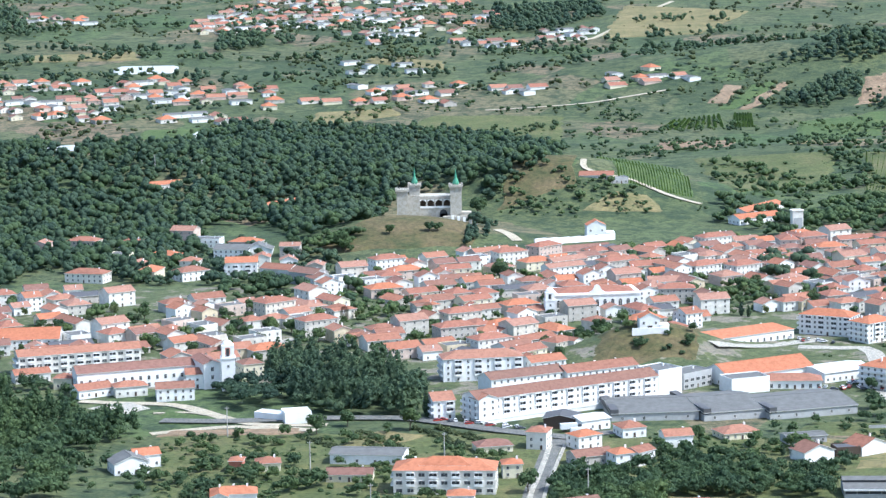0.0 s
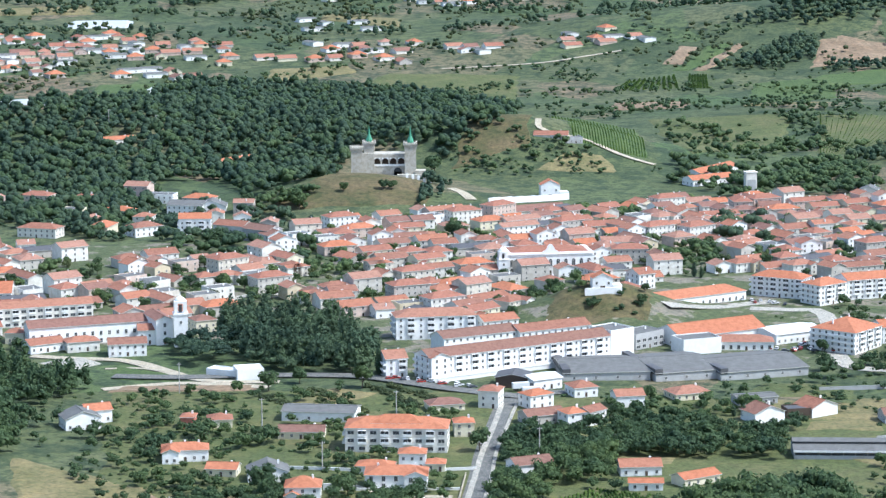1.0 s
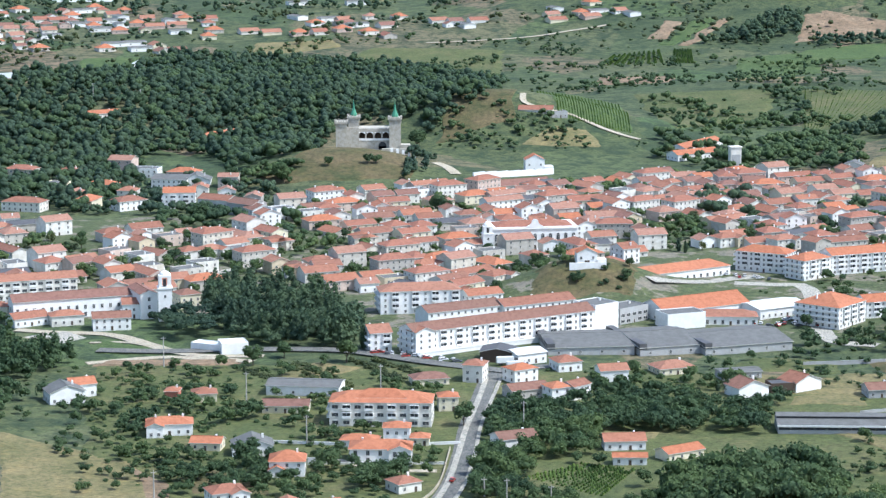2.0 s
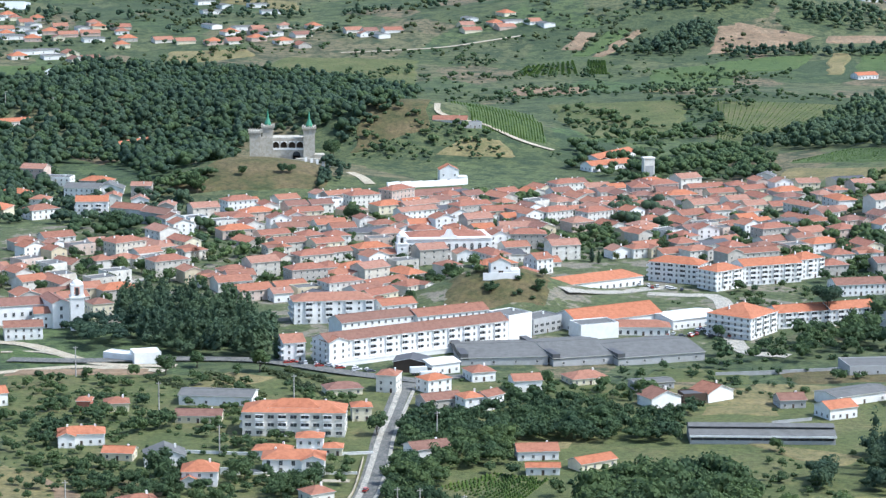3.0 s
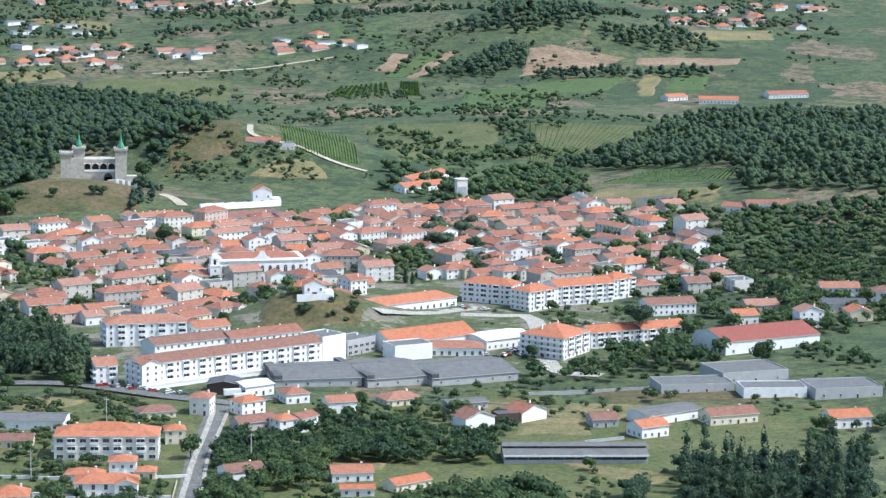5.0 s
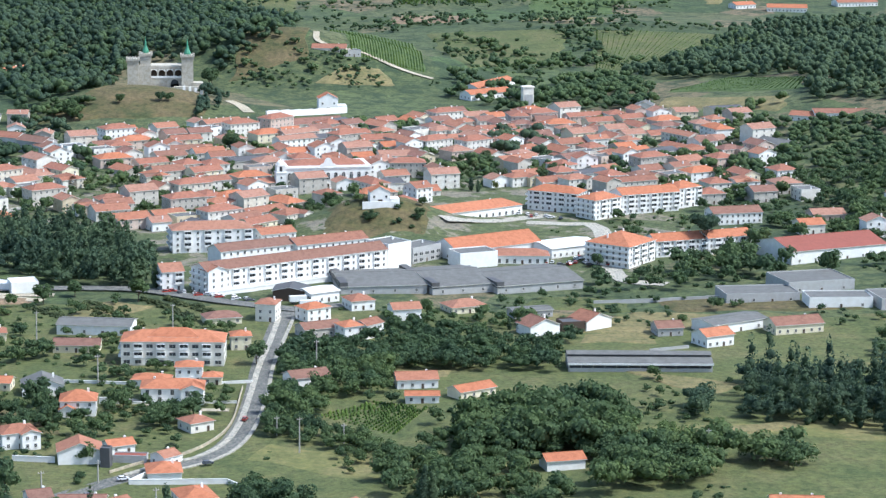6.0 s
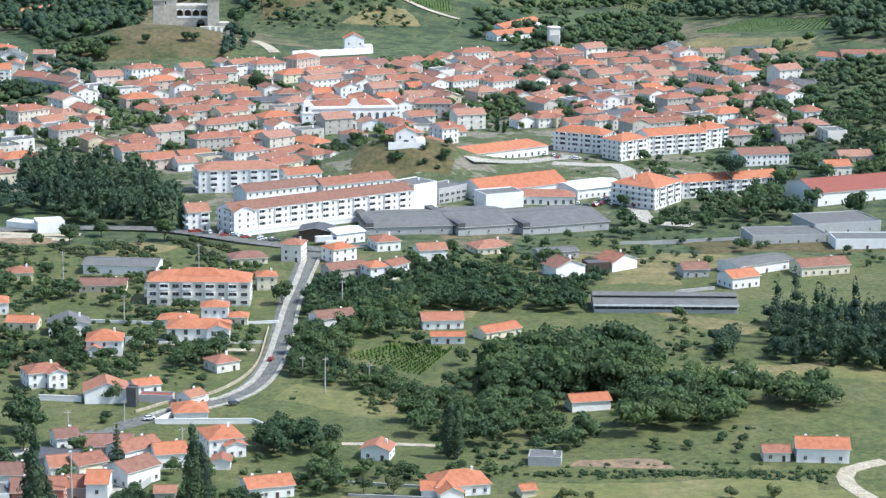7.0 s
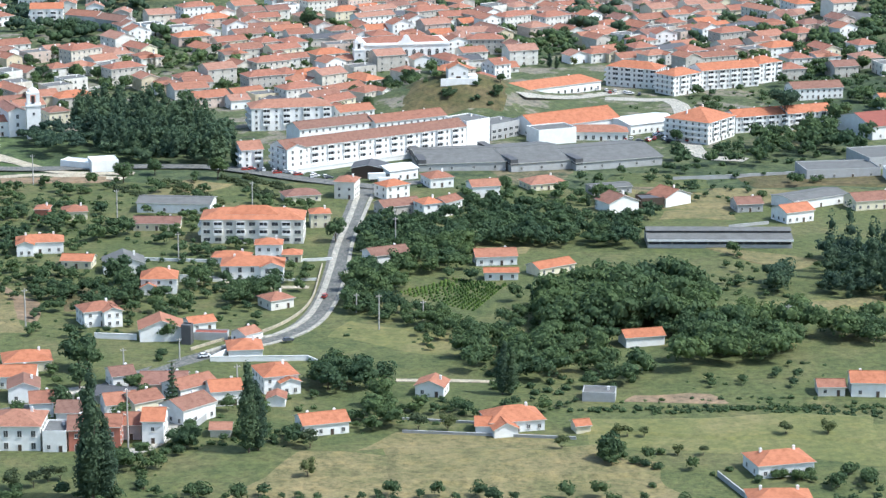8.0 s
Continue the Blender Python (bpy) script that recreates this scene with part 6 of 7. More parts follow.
WOODS.append(("scrub", LEAF, [(82, 1081), (167, 1039), (176, 1084), (212, 1070), (214, 1084), (150, 1079), (94, 1109)], 8, ("broadleaf", "bush"), 0.5, 1.0, "garden trees behind the lane", 72, 0.3))
WOODS.append(("scrub", LEAF, [(116, 1120), (190, 1125), (254, 1151), (258, 1169), (190, 1176), (118, 1138)], 10, ("broadleaf", "bush"), 0.35, 0.8, "bushes in the rough plots", 73, 0.55))
WOODS.append(("scrub", LEAF, [(122, 813), (190, 814), (223, 845), (227, 859), (194, 847), (142, 830)], 9, ("broadleaf", "bush"), 0.3, 0.6, "bushes on the field edge", 74, 0.55))
WOODS.append(("scrub", LEAF, [(46, 797), (86, 788), (106, 793), (115, 804), (85, 815), (62, 815), (50, 810)], 6.5, ("broadleaf", "bush"), 0.3, 0.7, "rough bushes by the farm", 75, 0.25))
WOODS.append(("scrub", LEAF, [(33, 1029), (44, 1019), (53, 923), (34, 931)], 7, ("broadleaf",), 0.8, 1.2, "leafy trees beside the road", 76, 0.05))
WOODS.append(("scrub", LEAF, [(63, 981), (107, 967), (110, 928), (100, 917), (100, 964), (69, 974)], 7, ("broadleaf", "bush"), 0.6, 1.0, "trees round the vineyard", 77, 0.1))
for poly, seed in ((TOWN, 86), (HILLTOWN, 87)):
    WOODS.append(("garden_trees", LEAF, poly, 12, ("broadleaf", "broadleaf", "bush"), 0.55, 1.15, "garden trees and shrubs between the town houses", seed, 0.42))
for k, (poly, gx, gy) in enumerate(FAR_VILLAGES):
    WOODS.append(("garden_trees", PINE, poly, 27, ("broadleaf",), 0.7, 1.3, "dark garden trees among the far village houses", 120 + k, 0.35))


def strip_of(pts, wide):
    """The outline of a strip along a line."""
    up, down = [], []
    for k, (x, y) in enumerate(pts):
        (x0, y0), (x1, y1) = pts[max(k - 1, 0)], pts[min(k + 1, len(pts) - 1)]
        n = math.hypot(x1 - x0, y1 - y0)
        dx, dy = -(y1 - y0) / n * wide / 2, (x1 - x0) / n * wide / 2
        up.append((x + dx, y + dy))
        down.append((x - dx, y - dy))
    return up + down[::-1]


def hedgerow(pts, wide, gap, low, high, label, kinds=("broadleaf", "bush"), mat=LEAF, skip=0.12):
    WOODS.append(("hedgerow", mat, strip_of(pts, wide), gap, kinds, low, high, label, 200 + len(WOODS), skip))


patch("field", MEADOW, (234, 1979), (322, 2102), (364, 2253), (227, 2278), "light green pasture on the slope")
patch("field", MEADOW, (342, 2025), (392, 2006), (506, 2220), (374, 2243), "green vineyard slope with brown soil between")
rows_crop("vines", VINE, (345, 2030), (392, 2012), (500, 2212), (378, 2238), 22, "rows of vines on the slope")
patch("field", SOIL, (202, 2364), (280, 2371), (294, 2471), (211, 2461), "narrow brown fallow strip")
patch("field", DRY, (321, 2329), (401, 2323), (431, 2437), (339, 2421), "narrow pale fallow strip")
hedgerow([(150, 2360), (201, 2350), (252, 2348), (322, 2338), (382, 2273), (438, 2252), (515, 2262)], 26, 9, 0.6, 1.2, "dark hedge of trees along a terrace")
hedgerow([(234, 2231), (269, 2198), (288, 2104)], 24, 9, 0.7, 1.2, "dark hedge of trees between pastures")
hedgerow([(352, 2256), (360, 2195), (354, 2143)], 26, 9, 0.8, 1.4, "clump of trees between pastures")
hedgerow([(246, 1986), (300, 2043), (354, 2077), (399, 2045), (437, 2066), (511, 2191)], 36, 9, 0.8, 1.4, "belt of dark trees in the dip")
hedgerow([(470, 2704), (532, 2720), (592, 2720), (668, 2712)], 34, 11, 0.9, 1.5, "row of dark trees below the bare hill", ("broadleaf", "pine"), PINE)
hedgerow([(300, 2600), (379, 2589), (413, 2558), (522, 2567)], 40, 12, 0.6, 1.3, "broken hedge among the crops")
hedgerow([(60, 2735), (140, 2752), (220, 2790), (330, 2850), (420, 2900)], 26, 11, 0.6, 1.1, "hedge along the farm track")
hedgerow([(130, 2560), (210, 2560), (300, 2572)], 24, 11, 0.7, 1.2, "hedge below the young fruit trees")
hedgerow([(-160, 2700), (-60, 2760), (40, 2770)], 40, 14, 0.6, 1.2, "hedge on the far slope")
for y0, y1, seed in ((3000, 3060, 1), (3190, 3260, 2), (3420, 3330, 3), (3560, 3660, 4)):
    hedgerow([(-700, y0), (-420, y1 + 20), (-150, y0 + 30), (120, y1), (420, y0 + 60)], 46, 17, 0.8, 1.6, "belt of trees and scrub on the far slope", ("broadleaf", "pine"), PINE, 0.42)
hedgerow([(300, 3060), (470, 3120), (700, 3080), (880, 3130)], 60, 17, 0.8, 1.6, "belt of trees and scrub on the far slope", ("broadleaf", "pine"), PINE, 0.42)
# near meadows: hedges, walls' green edges and a row of small fruit trees
ribbon("path", GRAVEL, [(48, 837), (66, 835), (86, 831)], -1.6, 1.6, 0.5, "pale track along the meadow", 0, "path")
hedgerow([(60, 922), (75, 908), (90, 886), (92, 862)], 9, 4.2, 0.6, 1.0, "leafy hedge round the mown meadow")
hedgerow([(45, 802), (62, 798), (80, 794), (100, 798)], 7, 3.6, 0.35, 0.8, "brambly hedge by the farm lane", ("bush", "broadleaf"))
hedgerow([(50, 789), (62, 785)], 6, 3.0, 0.6, 1.0, "clipped bushes in the farm garden", ("bush",))
hedgerow([(130, 791), (167, 794), (212, 792)], 4, 2.4, 0.5, 0.8, "low dark hedge between the meadows", ("bush",))
hedgerow([(118, 806), (150, 806), (185, 804), (213, 803)], 2.5, 3.4, 0.5, 0.7, "row of small round fruit trees", ("bush",))
patch("field", DRY, (180, 904), (242, 917), (252, 936), (176, 912), "dry mown field between the woods", wobble=4)
hedgerow([(-65, 1151), (-46, 1122)], 5.5, 2.9, 0.7, 1.0, "thick dark row of olive bushes", ("bush",), OLIVE_AND_HAZE, 0.02)
hedgerow([(-45, 1157), (-26, 1113)], 5.5, 2.9, 0.7, 1.0, "thick dark row of olive bushes", ("bush",), OLIVE_AND_HAZE, 0.02)
hedgerow([(-40, 1162), (-15, 1110)], 5.5, 2.9, 0.7, 1.0, "thick dark row of olive bushes", ("bush",), OLIVE_AND_HAZE, 0.02)
hedgerow([(-15, 1167), (11, 1118)], 5.5, 2.9, 0.7, 1.0, "thick dark row of olive bushes", ("bush",), OLIVE_AND_HAZE, 0.02)
hedgerow([(-5, 1168), (22, 1126)], 5.5, 2.9, 0.7, 1.0, "thick dark row of olive bushes", ("bush",), OLIVE_AND_HAZE, 0.02)
hedgerow([(-42, 739), (-37, 752), (-28, 763), (-20, 771)], 12, 4.6, 0.5, 1.1, "bushy green thicket below the cottages")
hedgerow([(-23, 762), (-7, 776), (8, 766), (19, 777)], 8, 4.2, 0.4, 0.9, "shrubs along the edge of the dry pasture")
rows_crop("vines", VINE, (55, 956), (83, 924), (100, 964), (79, 975), 16, "rows of bright green vines")
rows_crop("vines", VINE, (224, 2578), (296, 2600), (300, 2680), (246, 2654), 10, "rows of young fruit trees", high=3, wide=1.8)
rows_crop("vines", VINE, (302, 2599), (325, 2595), (333, 2679), (314, 2683), 7, "rows of young fruit trees", high=2.5, wide=1.6)
rows_crop("vines", VINE, (371, 1854), (444, 1748), (464, 1804), (424, 1887), 26, "rows of vines on the hill")
rows_crop("vines", VINE, (139, 1965), (196, 1950), (211, 2202), (144, 2332), 26, "rows of vines on the slope")
tree("poplar", -3.2, 759.1, 1.3, 1.1)
tree("poplar", 0.0, 761.7, 1.05, 1.05)
tree("poplar", -49.6, 716.3, 1.75, 1.1)
tree("poplar", -45.4, 717.0, 1.3, 0.95)
tree("poplar", -52.3, 719.1, 1.2, 0.8)
tree("poplar", 83.4, 816.9, 0.9, 1.0)
tree("poplar", 86.3, 816.6, 0.9, 0.9)
tree("poplar", -9.5, 1190.2, 0.8, 0.8)
tree("poplar", 154.3, 1095.4, 0.6, 0.55)
tree("poplar", 150.5, 1101.2, 0.5, 0.5)
tree("poplar", 175.1, 1459.6, 0.7, 0.6)
tree("poplar", 178.8, 1454.9, 0.6, 0.6)
tree("olive", 170.4, 765.7, 0.62, 1.0)
tree("olive", 184.3, 765.4, 0.7, 1.0)
tree("olive", 124.4, 767.3, 0.45, 1.0)
tree("olive", 15.0, 734.3, 0.75, 1.0)
tree("olive", 96.3, 755.6, 0.65, 1.0)
tree("olive", 132.3, 748.2, 0.5, 1.0)
tree("olive", 140.4, 747.8, 0.45, 1.0)
tree("olive", 171.7, 871.2, 0.6, 1.0)
tree("olive", 51.8, 777.9, 0.8, 1.0)
tree("olive", 61.4, 777.2, 0.8, 1.0)
tree("olive", 16.2, 762.3, 0.8, 1.0)
tree("olive", -75.0, 729.9, 0.8, 1.0)
tree("olive", -68.3, 730.8, 0.7, 1.0)
tree("olive", -64.4, 735.6, 0.7, 1.0)
tree("olive", -60.6, 736.9, 0.6, 1.0)
tree("olive", 115.7, 767.8, 0.6, 1.0)
tree("olive", 119.0, 767.6, 0.5, 1.0)
tree("broadleaf", 109.5, 742.6, 1.1, 1.0)
tree("broadleaf", 111.5, 743.6, 0.9, 1.0)
tree("broadleaf", 108.0, 741.6, 0.8, 1.0)
tree("broadleaf", -62.7, 857.1, 1.6, 1.0)
tree("broadleaf", -59.6, 853.6, 1.4, 1.0)
tree("broadleaf", -61.2, 833.2, 1.1, 1.0)
tree("broadleaf", -65.0, 804.4, 1.1, 1.0)
tree("broadleaf", -44.6, 787.8, 1.0, 1.0)
tree("broadleaf", -33.1, 893.2, 1.0, 1.0)
tree("broadleaf", 24.0, 828.8, 1.2, 1.0)
tree("broadleaf", 43.7, 832.8, 1.0, 1.0)
tree("broadleaf", 7.0, 959.8, 1.1, 1.0)
tree("broadleaf", -55.0, 974.5, 1.4, 1.0)
tree("broadleaf", -51.8, 961.5, 1.3, 1.0)
tree("broadleaf", -20.9, 969.5, 1.1, 1.0)
tree("broadleaf", -24.3, 973.9, 0.9, 1.0)
tree("broadleaf", 34.3, 1038.4, 1.2, 1.0)
tree("broadleaf", 304.3, 1269.0, 1.6, 1.0)
tree("broadleaf", 325.6, 1205.8, 1.7, 1.0)
tree("broadleaf", -105.0, 1751.0, 1.2, 1.0)
tree("broadleaf", -70.6, 1736.1, 1.6, 1.0)
tree("broadleaf", -67.6, 1729.4, 1.3, 1.0)
tree("broadleaf", -37.3, 1757.4, 0.9, 1.0)
tree("broadleaf", -9.3, 1762.8, 1.0, 1.0)
tree("broadleaf", -3.3, 1764.2, 0.9, 1.0)
tree("broadleaf", 27.4, 1910.9, 1.7, 1.0)
tree("broadleaf", 29.1, 1913.7, 1.5, 1.0)
tree("broadleaf", 61.4, 1327.9, 1.0, 1.0)
tree("broadleaf", 67.0, 1377.7, 1.0, 1.0)
tree("broadleaf", 104.5, 1326.8, 0.8, 1.0)
tree("broadleaf", 132.3, 1332.1, 0.8, 1.0)
tree("broadleaf", 134.7, 1346.2, 0.7, 1.0)
tree("broadleaf", 36.6, 1608.4, 1.7, 1.0)
tree("broadleaf", 40.1, 1603.7, 1.6, 1.0)
tree("broadleaf", -44.6, 1665.5, 1.5, 1.0)
tree("broadleaf", -114.7, 1597.2, 1.4, 1.0)
tree("broadleaf", -17.4, 1162.9, 1.3, 1.0)
tree("broadleaf", -61.4, 1160.1, 1.2, 1.0)
tree("broadleaf", -47.3, 1176.5, 1.0, 1.0)
tree("broadleaf", 229.9, 1208.2, 0.9, 1.0)
tree("broadleaf", 208.7, 1200.3, 1.1, 1.0)
tree("broadleaf", 213.9, 1240.2, 0.9, 1.0)
tree("broadleaf", 145.8, 1030.4, 1.1, 1.0)
tree("broadleaf", -17.9, 997.3, 0.6, 1.0)
tree("araucaria", -28.8, 814.6, 0.95, 1.0)
tree("umbrella", 275.8, 1269.7, 1.7, 1.4)
tree("umbrella", -209.2, 1270.7, 1.0, 1.0)
tree("bush", -73.2, 728.7, 1.2, 1.0)
tree("bush", -34.9, 726.2, 1.3, 1.0)
tree("bush", 37.2, 863.3, 1.0, 1.0)
tree("bush", -33.6, 874.5, 1.2, 1.0)
tree("bush", -34.3, 867.3, 1.0, 1.0)
tree("bush", 30.3, 791.9, 1.5, 1.0)
tree("bush", 43.3, 791.0, 1.4, 1.0)
tree("bush", 127.2, 750.1, 0.9, 1.0)
tree("bush", 123.5, 749.7, 0.9, 1.0)
tree("bush", 145.7, 732.9, 0.8, 1.0)
tree("bush", 116.8, 741.2, 1.1, 1.0)
tree("bush", 119.9, 737.8, 1.0, 1.0)
tree("bush", 123.1, 735.5, 1.1, 1.0)
tree("bush", 157.6, 725.5, 1.2, 1.0)
tree("bush", 160.8, 724.3, 1.3, 1.0)
tree("bush", 164.3, 724.1, 1.2, 1.0)
tree("bush", 166.7, 722.9, 1.1, 1.0)
tree("bush", 153.2, 721.5, 1.0, 1.0)
tree("bush", 119.4, 718.2, 0.8, 1.0)
tree("bush", -76.5, 1169.0, 1.4, 1.0)
tree("bush", -98.7, 1160.4, 1.2, 1.0)
tree("bush", -120.4, 1163.7, 1.3, 1.0)
tree("bush", -76.0, 1138.4, 1.2, 1.0)
tree("bush", 187.6, 1155.9, 1.4, 1.0)
tree("bush", 234.1, 1116.0, 1.5, 1.0)
tree("bush", -5.0, 775.8, 1.5, 1.0)
tree("bush", 182.2, 728.4, 1.6, 1.0)
tree("bush", 187.9, 722.9, 1.8, 1.0)
tree("bush", 176.3, 718.3, 1.6, 1.0)
tree("bush", 169.3, 726.5, 1.3, 1.0)


# ---- filling the districts ----
def flatten(ob):
    """The meshes of a built house, as corners and faces with their materials, in the house's own frame."""
    rows = []
    for o in ob.children_recursive:
        m = o.matrix_basis.copy()
        if o.parent is not ob:
            m = o.parent.matrix_basis @ m
        co = np.empty(len(o.data.vertices) * 3)
        o.data.vertices.foreach_get("co", co)
        co = co.reshape(-1, 3) @ np.array(m.to_3x3()).T + np.array(m.translation)
        rows.append((co, [(tuple(p.vertices), o.data.materials[p.material_index]) for p in o.data.polygons]))
    return rows


class Mass:
    """Houses too many or too far to be things of their own, joined into one."""

    def __init__(self):
        self.v, self.f, self.m, self.mats, self.n = [], [], [], [], 0

    def add(self, ob, m, rng):
        swap = {WALLS: rng.choice((WHITE, BEIGE, CREAM, BEIGE, SHADE_GREY, ROSY)), ROOF: rng.choice((ROOF, ROOF_PINK, ROOF_RED, ROOF, ROOFDARK))}
        r, t = np.array(m.to_3x3()), np.array(m.translation)
        for co, faces in flatten(ob):
            self.v.append(co @ r.T + t)
            for f, mat in faces:
                mat = swap.get(mat, mat)
                if mat not in self.mats:
                    self.mats.append(mat)
                self.f.append(tuple(i + self.n for i in f))
                self.m.append(self.mats.index(mat))
            self.n += len(co)

    def done(self, name, label):
        if not self.f:
            return
        me = bpy.data.meshes.new(name)
        me.from_pydata(np.concatenate(self.v).tolist(), [], self.f)
        for m in self.mats:
            me.materials.append(m)
        me.polygons.foreach_set("material_index", self.m)
        me.update()
        tagged(new(name, me), label, "houses", kind="stuff")


BUILT = [0]


def fill(poly, gx, gy, seed, kinds, group, spin, most, mass, clump=-9.0):
    """Houses in loose rows, each a copy of one of a few built kinds, turned with the lie of its quarter."""
    rng = random.Random(seed)
    xs, ys = [p[0] for p in poly], [p[1] for p in poly]
    y, k = min(ys), 0
    while y < max(ys):
        x = min(xs) + (k % 2) * gx * 0.5
        while x < max(xs):
            px, py = x + rng.uniform(-0.3, 0.3) * gx, y + rng.uniform(-0.3, 0.3) * gy
            turn = spin + 30 * noise.noise(Vector((px / 170, py / 170, 3.1))) + rng.choice((0, 0, 0, -90)) + rng.uniform(-5, 5)
            spec = kinds[rng.randrange(len(kinds))]
            x += gx
            if noise.noise(Vector((px / 75, py / 150, 9.0))) < clump:
                continue
            if rng.random() < 0.05 or not inside(px, py, poly) or not free(px, py, 4.6) or not off_road(px, py, 3.5):
                continue
            z = min(height(px + a, py + b) for a in (-6, 6) for b in (-6, 6)) + 0.25
            if spec[0] is None:
                spec[0] = building("house", px, py, spec[1], spec[2], spec[3], turn, spec[4], z=z, group=group, **spec[5])
                BUILT[0] += 1
                continue
            if BUILT[0] < most:
                copy_thing(spec[0], pose(px, py, z, 0, 0, turn))
                BUILT[0] += 1
            else:
                mass.add(spec[0], pose(px, py, z, 0, 0, turn), rng)
            claim(px, py, spec[1], spec[2], turn)
        y += gy
        k += 1


TOWN_KINDS = [
    [None, 16, 13, 2, "gable", dict(label="white town house with a clay tiled roof", wall=WALLS, sides="fr", bays=4.6, storey=2.8)],
    [None, 13, 12, 2, "hip", dict(label="white town house with a hipped clay roof", wall=WALLS, sides="fr", bays=4.6, storey=2.8)],
    [None, 20, 14, 2, "gable", dict(label="wide town house with a clay tiled roof", wall=WALLS, sides="f", chimneys=2, bays=4.2, storey=2.8)],
    [None, 11, 14, 2.4, "cross", dict(label="narrow gabled town house with an attic", wall=WALLS, sides="fr", bays=4.6)],
    [None, 15, 14, 2, "hip", dict(label="square town house with a hipped roof", wall=WALLS, tile=ROOF_RED, sides="fr", bays=4.6)],
    [None, 22, 14, 2, "hip", dict(label="broad white house with a bright clay roof", wall=WALLS, tile=ROOFNEW, sides="f", bays=4.6, storey=2.8)],
    [None, 15, 13, 2, "gable", dict(label="town house with a weathered brown roof", wall=WALLS, tile=ROOFDARK, sides="fr", bays=4.6)],
    [None, 12, 11, 1.6, "cross", dict(label="small white gabled house in the town", wall=WHITE, tile=ROOF_PINK, sides="fr", bays=4.6)],
    [None, 18, 14, 3, "gable", dict(label="three-storey town house with a faded clay roof", wall=WALLS, tile=ROOF_PINK, sides="f", bays=4.6)],
    [None, 14, 13, 1.6, "gable", dict(label="pale house with a bright clay roof", wall=WALLS, tile=ROOFNEW, sides="fr", bays=4.6)],
    [None, 19, 13, 1, "gable", dict(label="low house with a clay tiled roof", wall=WALLS, sides="f", bays=4.8)],
    [None, 17, 15, 2, "hip", dict(label="square house with a clay roof", wall=WALLS, tile=ROOF_PINK, sides="fr", bays=4.8)],
    [None, 24, 15, 1.5, "gable", dict(label="long workshop with a dark sheet roof", wall=WALLS, tile=DARKSHEET, sides="f", bays=6, chimneys=0, pitch=13)],
    [None, 15, 12, 2, "flat", dict(label="flat-roofed white town building", wall=WALLS, tile=SHEET, sides="f", bays=4.2)],
    [None, 17, 12, 2, "hip", dict(label="white town house with a gabled wing", wall=WALLS, tile=ROOF, sides="fr", bays=4.2, storey=2.8, wing=(7, 4, 2, 1))],
    [None, 20, 12, 2, "gable", dict(label="cream town house with a low gabled wing", wall=CREAM, tile=ROOF_RED, sides="fr", bays=4.2, chimneys=2, wing=(8, 5, 1.3, -1))],
    [None, 22, 13, 3, "hip", dict(label="tall pale town house with a hipped red roof", wall=WALLS, tile=ROOF_RED, sides="frl", bays=3.4, chimneys=2, storey=3.1)],
    [None, 28, 11, 2, "gable", dict(label="long row of joined town houses", wall=WALLS, tile=ROOF, sides="f", bays=3.8, chimneys=4, storey=2.9)],
    [None, 14, 11, 3, "cross", dict(label="tall narrow house with a tiled gable", wall=WHITE, tile=ROOF, sides="fr", bays=3.6, chimneys=1, storey=2.9)],
]
FAR_KINDS = [
    [None, 17, 15, 1.0, "gable", dict(pitch=25, label="far white farmhouse with a clay roof", wall=WALLS, sides="f", bays=6, chimneys=0, door=False)],
    [None, 15, 14, 1.2, "hip", dict(pitch=26, label="far white house with a hipped clay roof", wall=WALLS, sides="f", bays=6, chimneys=0, door=False)],
    [None, 22, 15, 0.9, "gable", dict(pitch=24, label="far farm building with a long clay roof", wall=WALLS, sides="f", bays=9, chimneys=0, door=False)],
    [None, 19, 16, 1.2, "hip", dict(pitch=25, label="far house with a bright clay roof", wall=WALLS, tile=ROOFNEW, sides="f", bays=7, chimneys=0, door=False)],
    [None, 24, 14, 1.3, "gable", dict(label="far shed with a pale sheet roof", wall=WHITE, tile=SHEET, sides="f", bays=12, chimneys=0, door=False, pitch=9)],
    [None, 13, 12, 1.2, "cross", dict(label="far gabled house with a brown roof", wall=WALLS, tile=ROOFDARK, sides="f", bays=6, chimneys=0, door=False)],
]
town, far_town = Mass(), Mass()
fill(TOWN, 17.5, 23, 5, TOWN_KINDS, "houses of the town", 26, 200, town, -0.30)
fill(HILLTOWN, 18.5, 25, 6, TOWN_KINDS, "houses of the town", 12, 200, town, -0.16)
fill(RIGHTTOWN, 26, 34, 7, TOWN_KINDS, "houses of the town", 12, 200, town)
SLOPE_QUARTERS = [([(-276, 1702), (-294, 1812), (-204, 1857), (-118, 1765), (-44, 1676), (-79, 1613), (-191, 1626)], 40, 44, -8), ([(292, 1466), (316, 1604), (368, 1711), (423, 1697), (351, 1401), (314, 1408)], 27, 38, 20), ([(330, 1290), (420, 1270), (470, 1330), (400, 1380), (330, 1350)], 34, 40, 10)]
for k, (poly, gx, gy, spin) in enumerate(SLOPE_QUARTERS):
    fill(poly, gx, gy, 60 + k, TOWN_KINDS, "houses of the town", spin, 200, town)
    WOODS.append(("garden_trees", (PINE, LEAF, LEAF)[k], poly, 9.5, ("broadleaf", "broadleaf", "bush"), 0.6, 1.3, "trees and scrub on the slope round the houses", 140 + k, 0.32))
town.done("town_houses", "crowded white town houses with clay roofs")
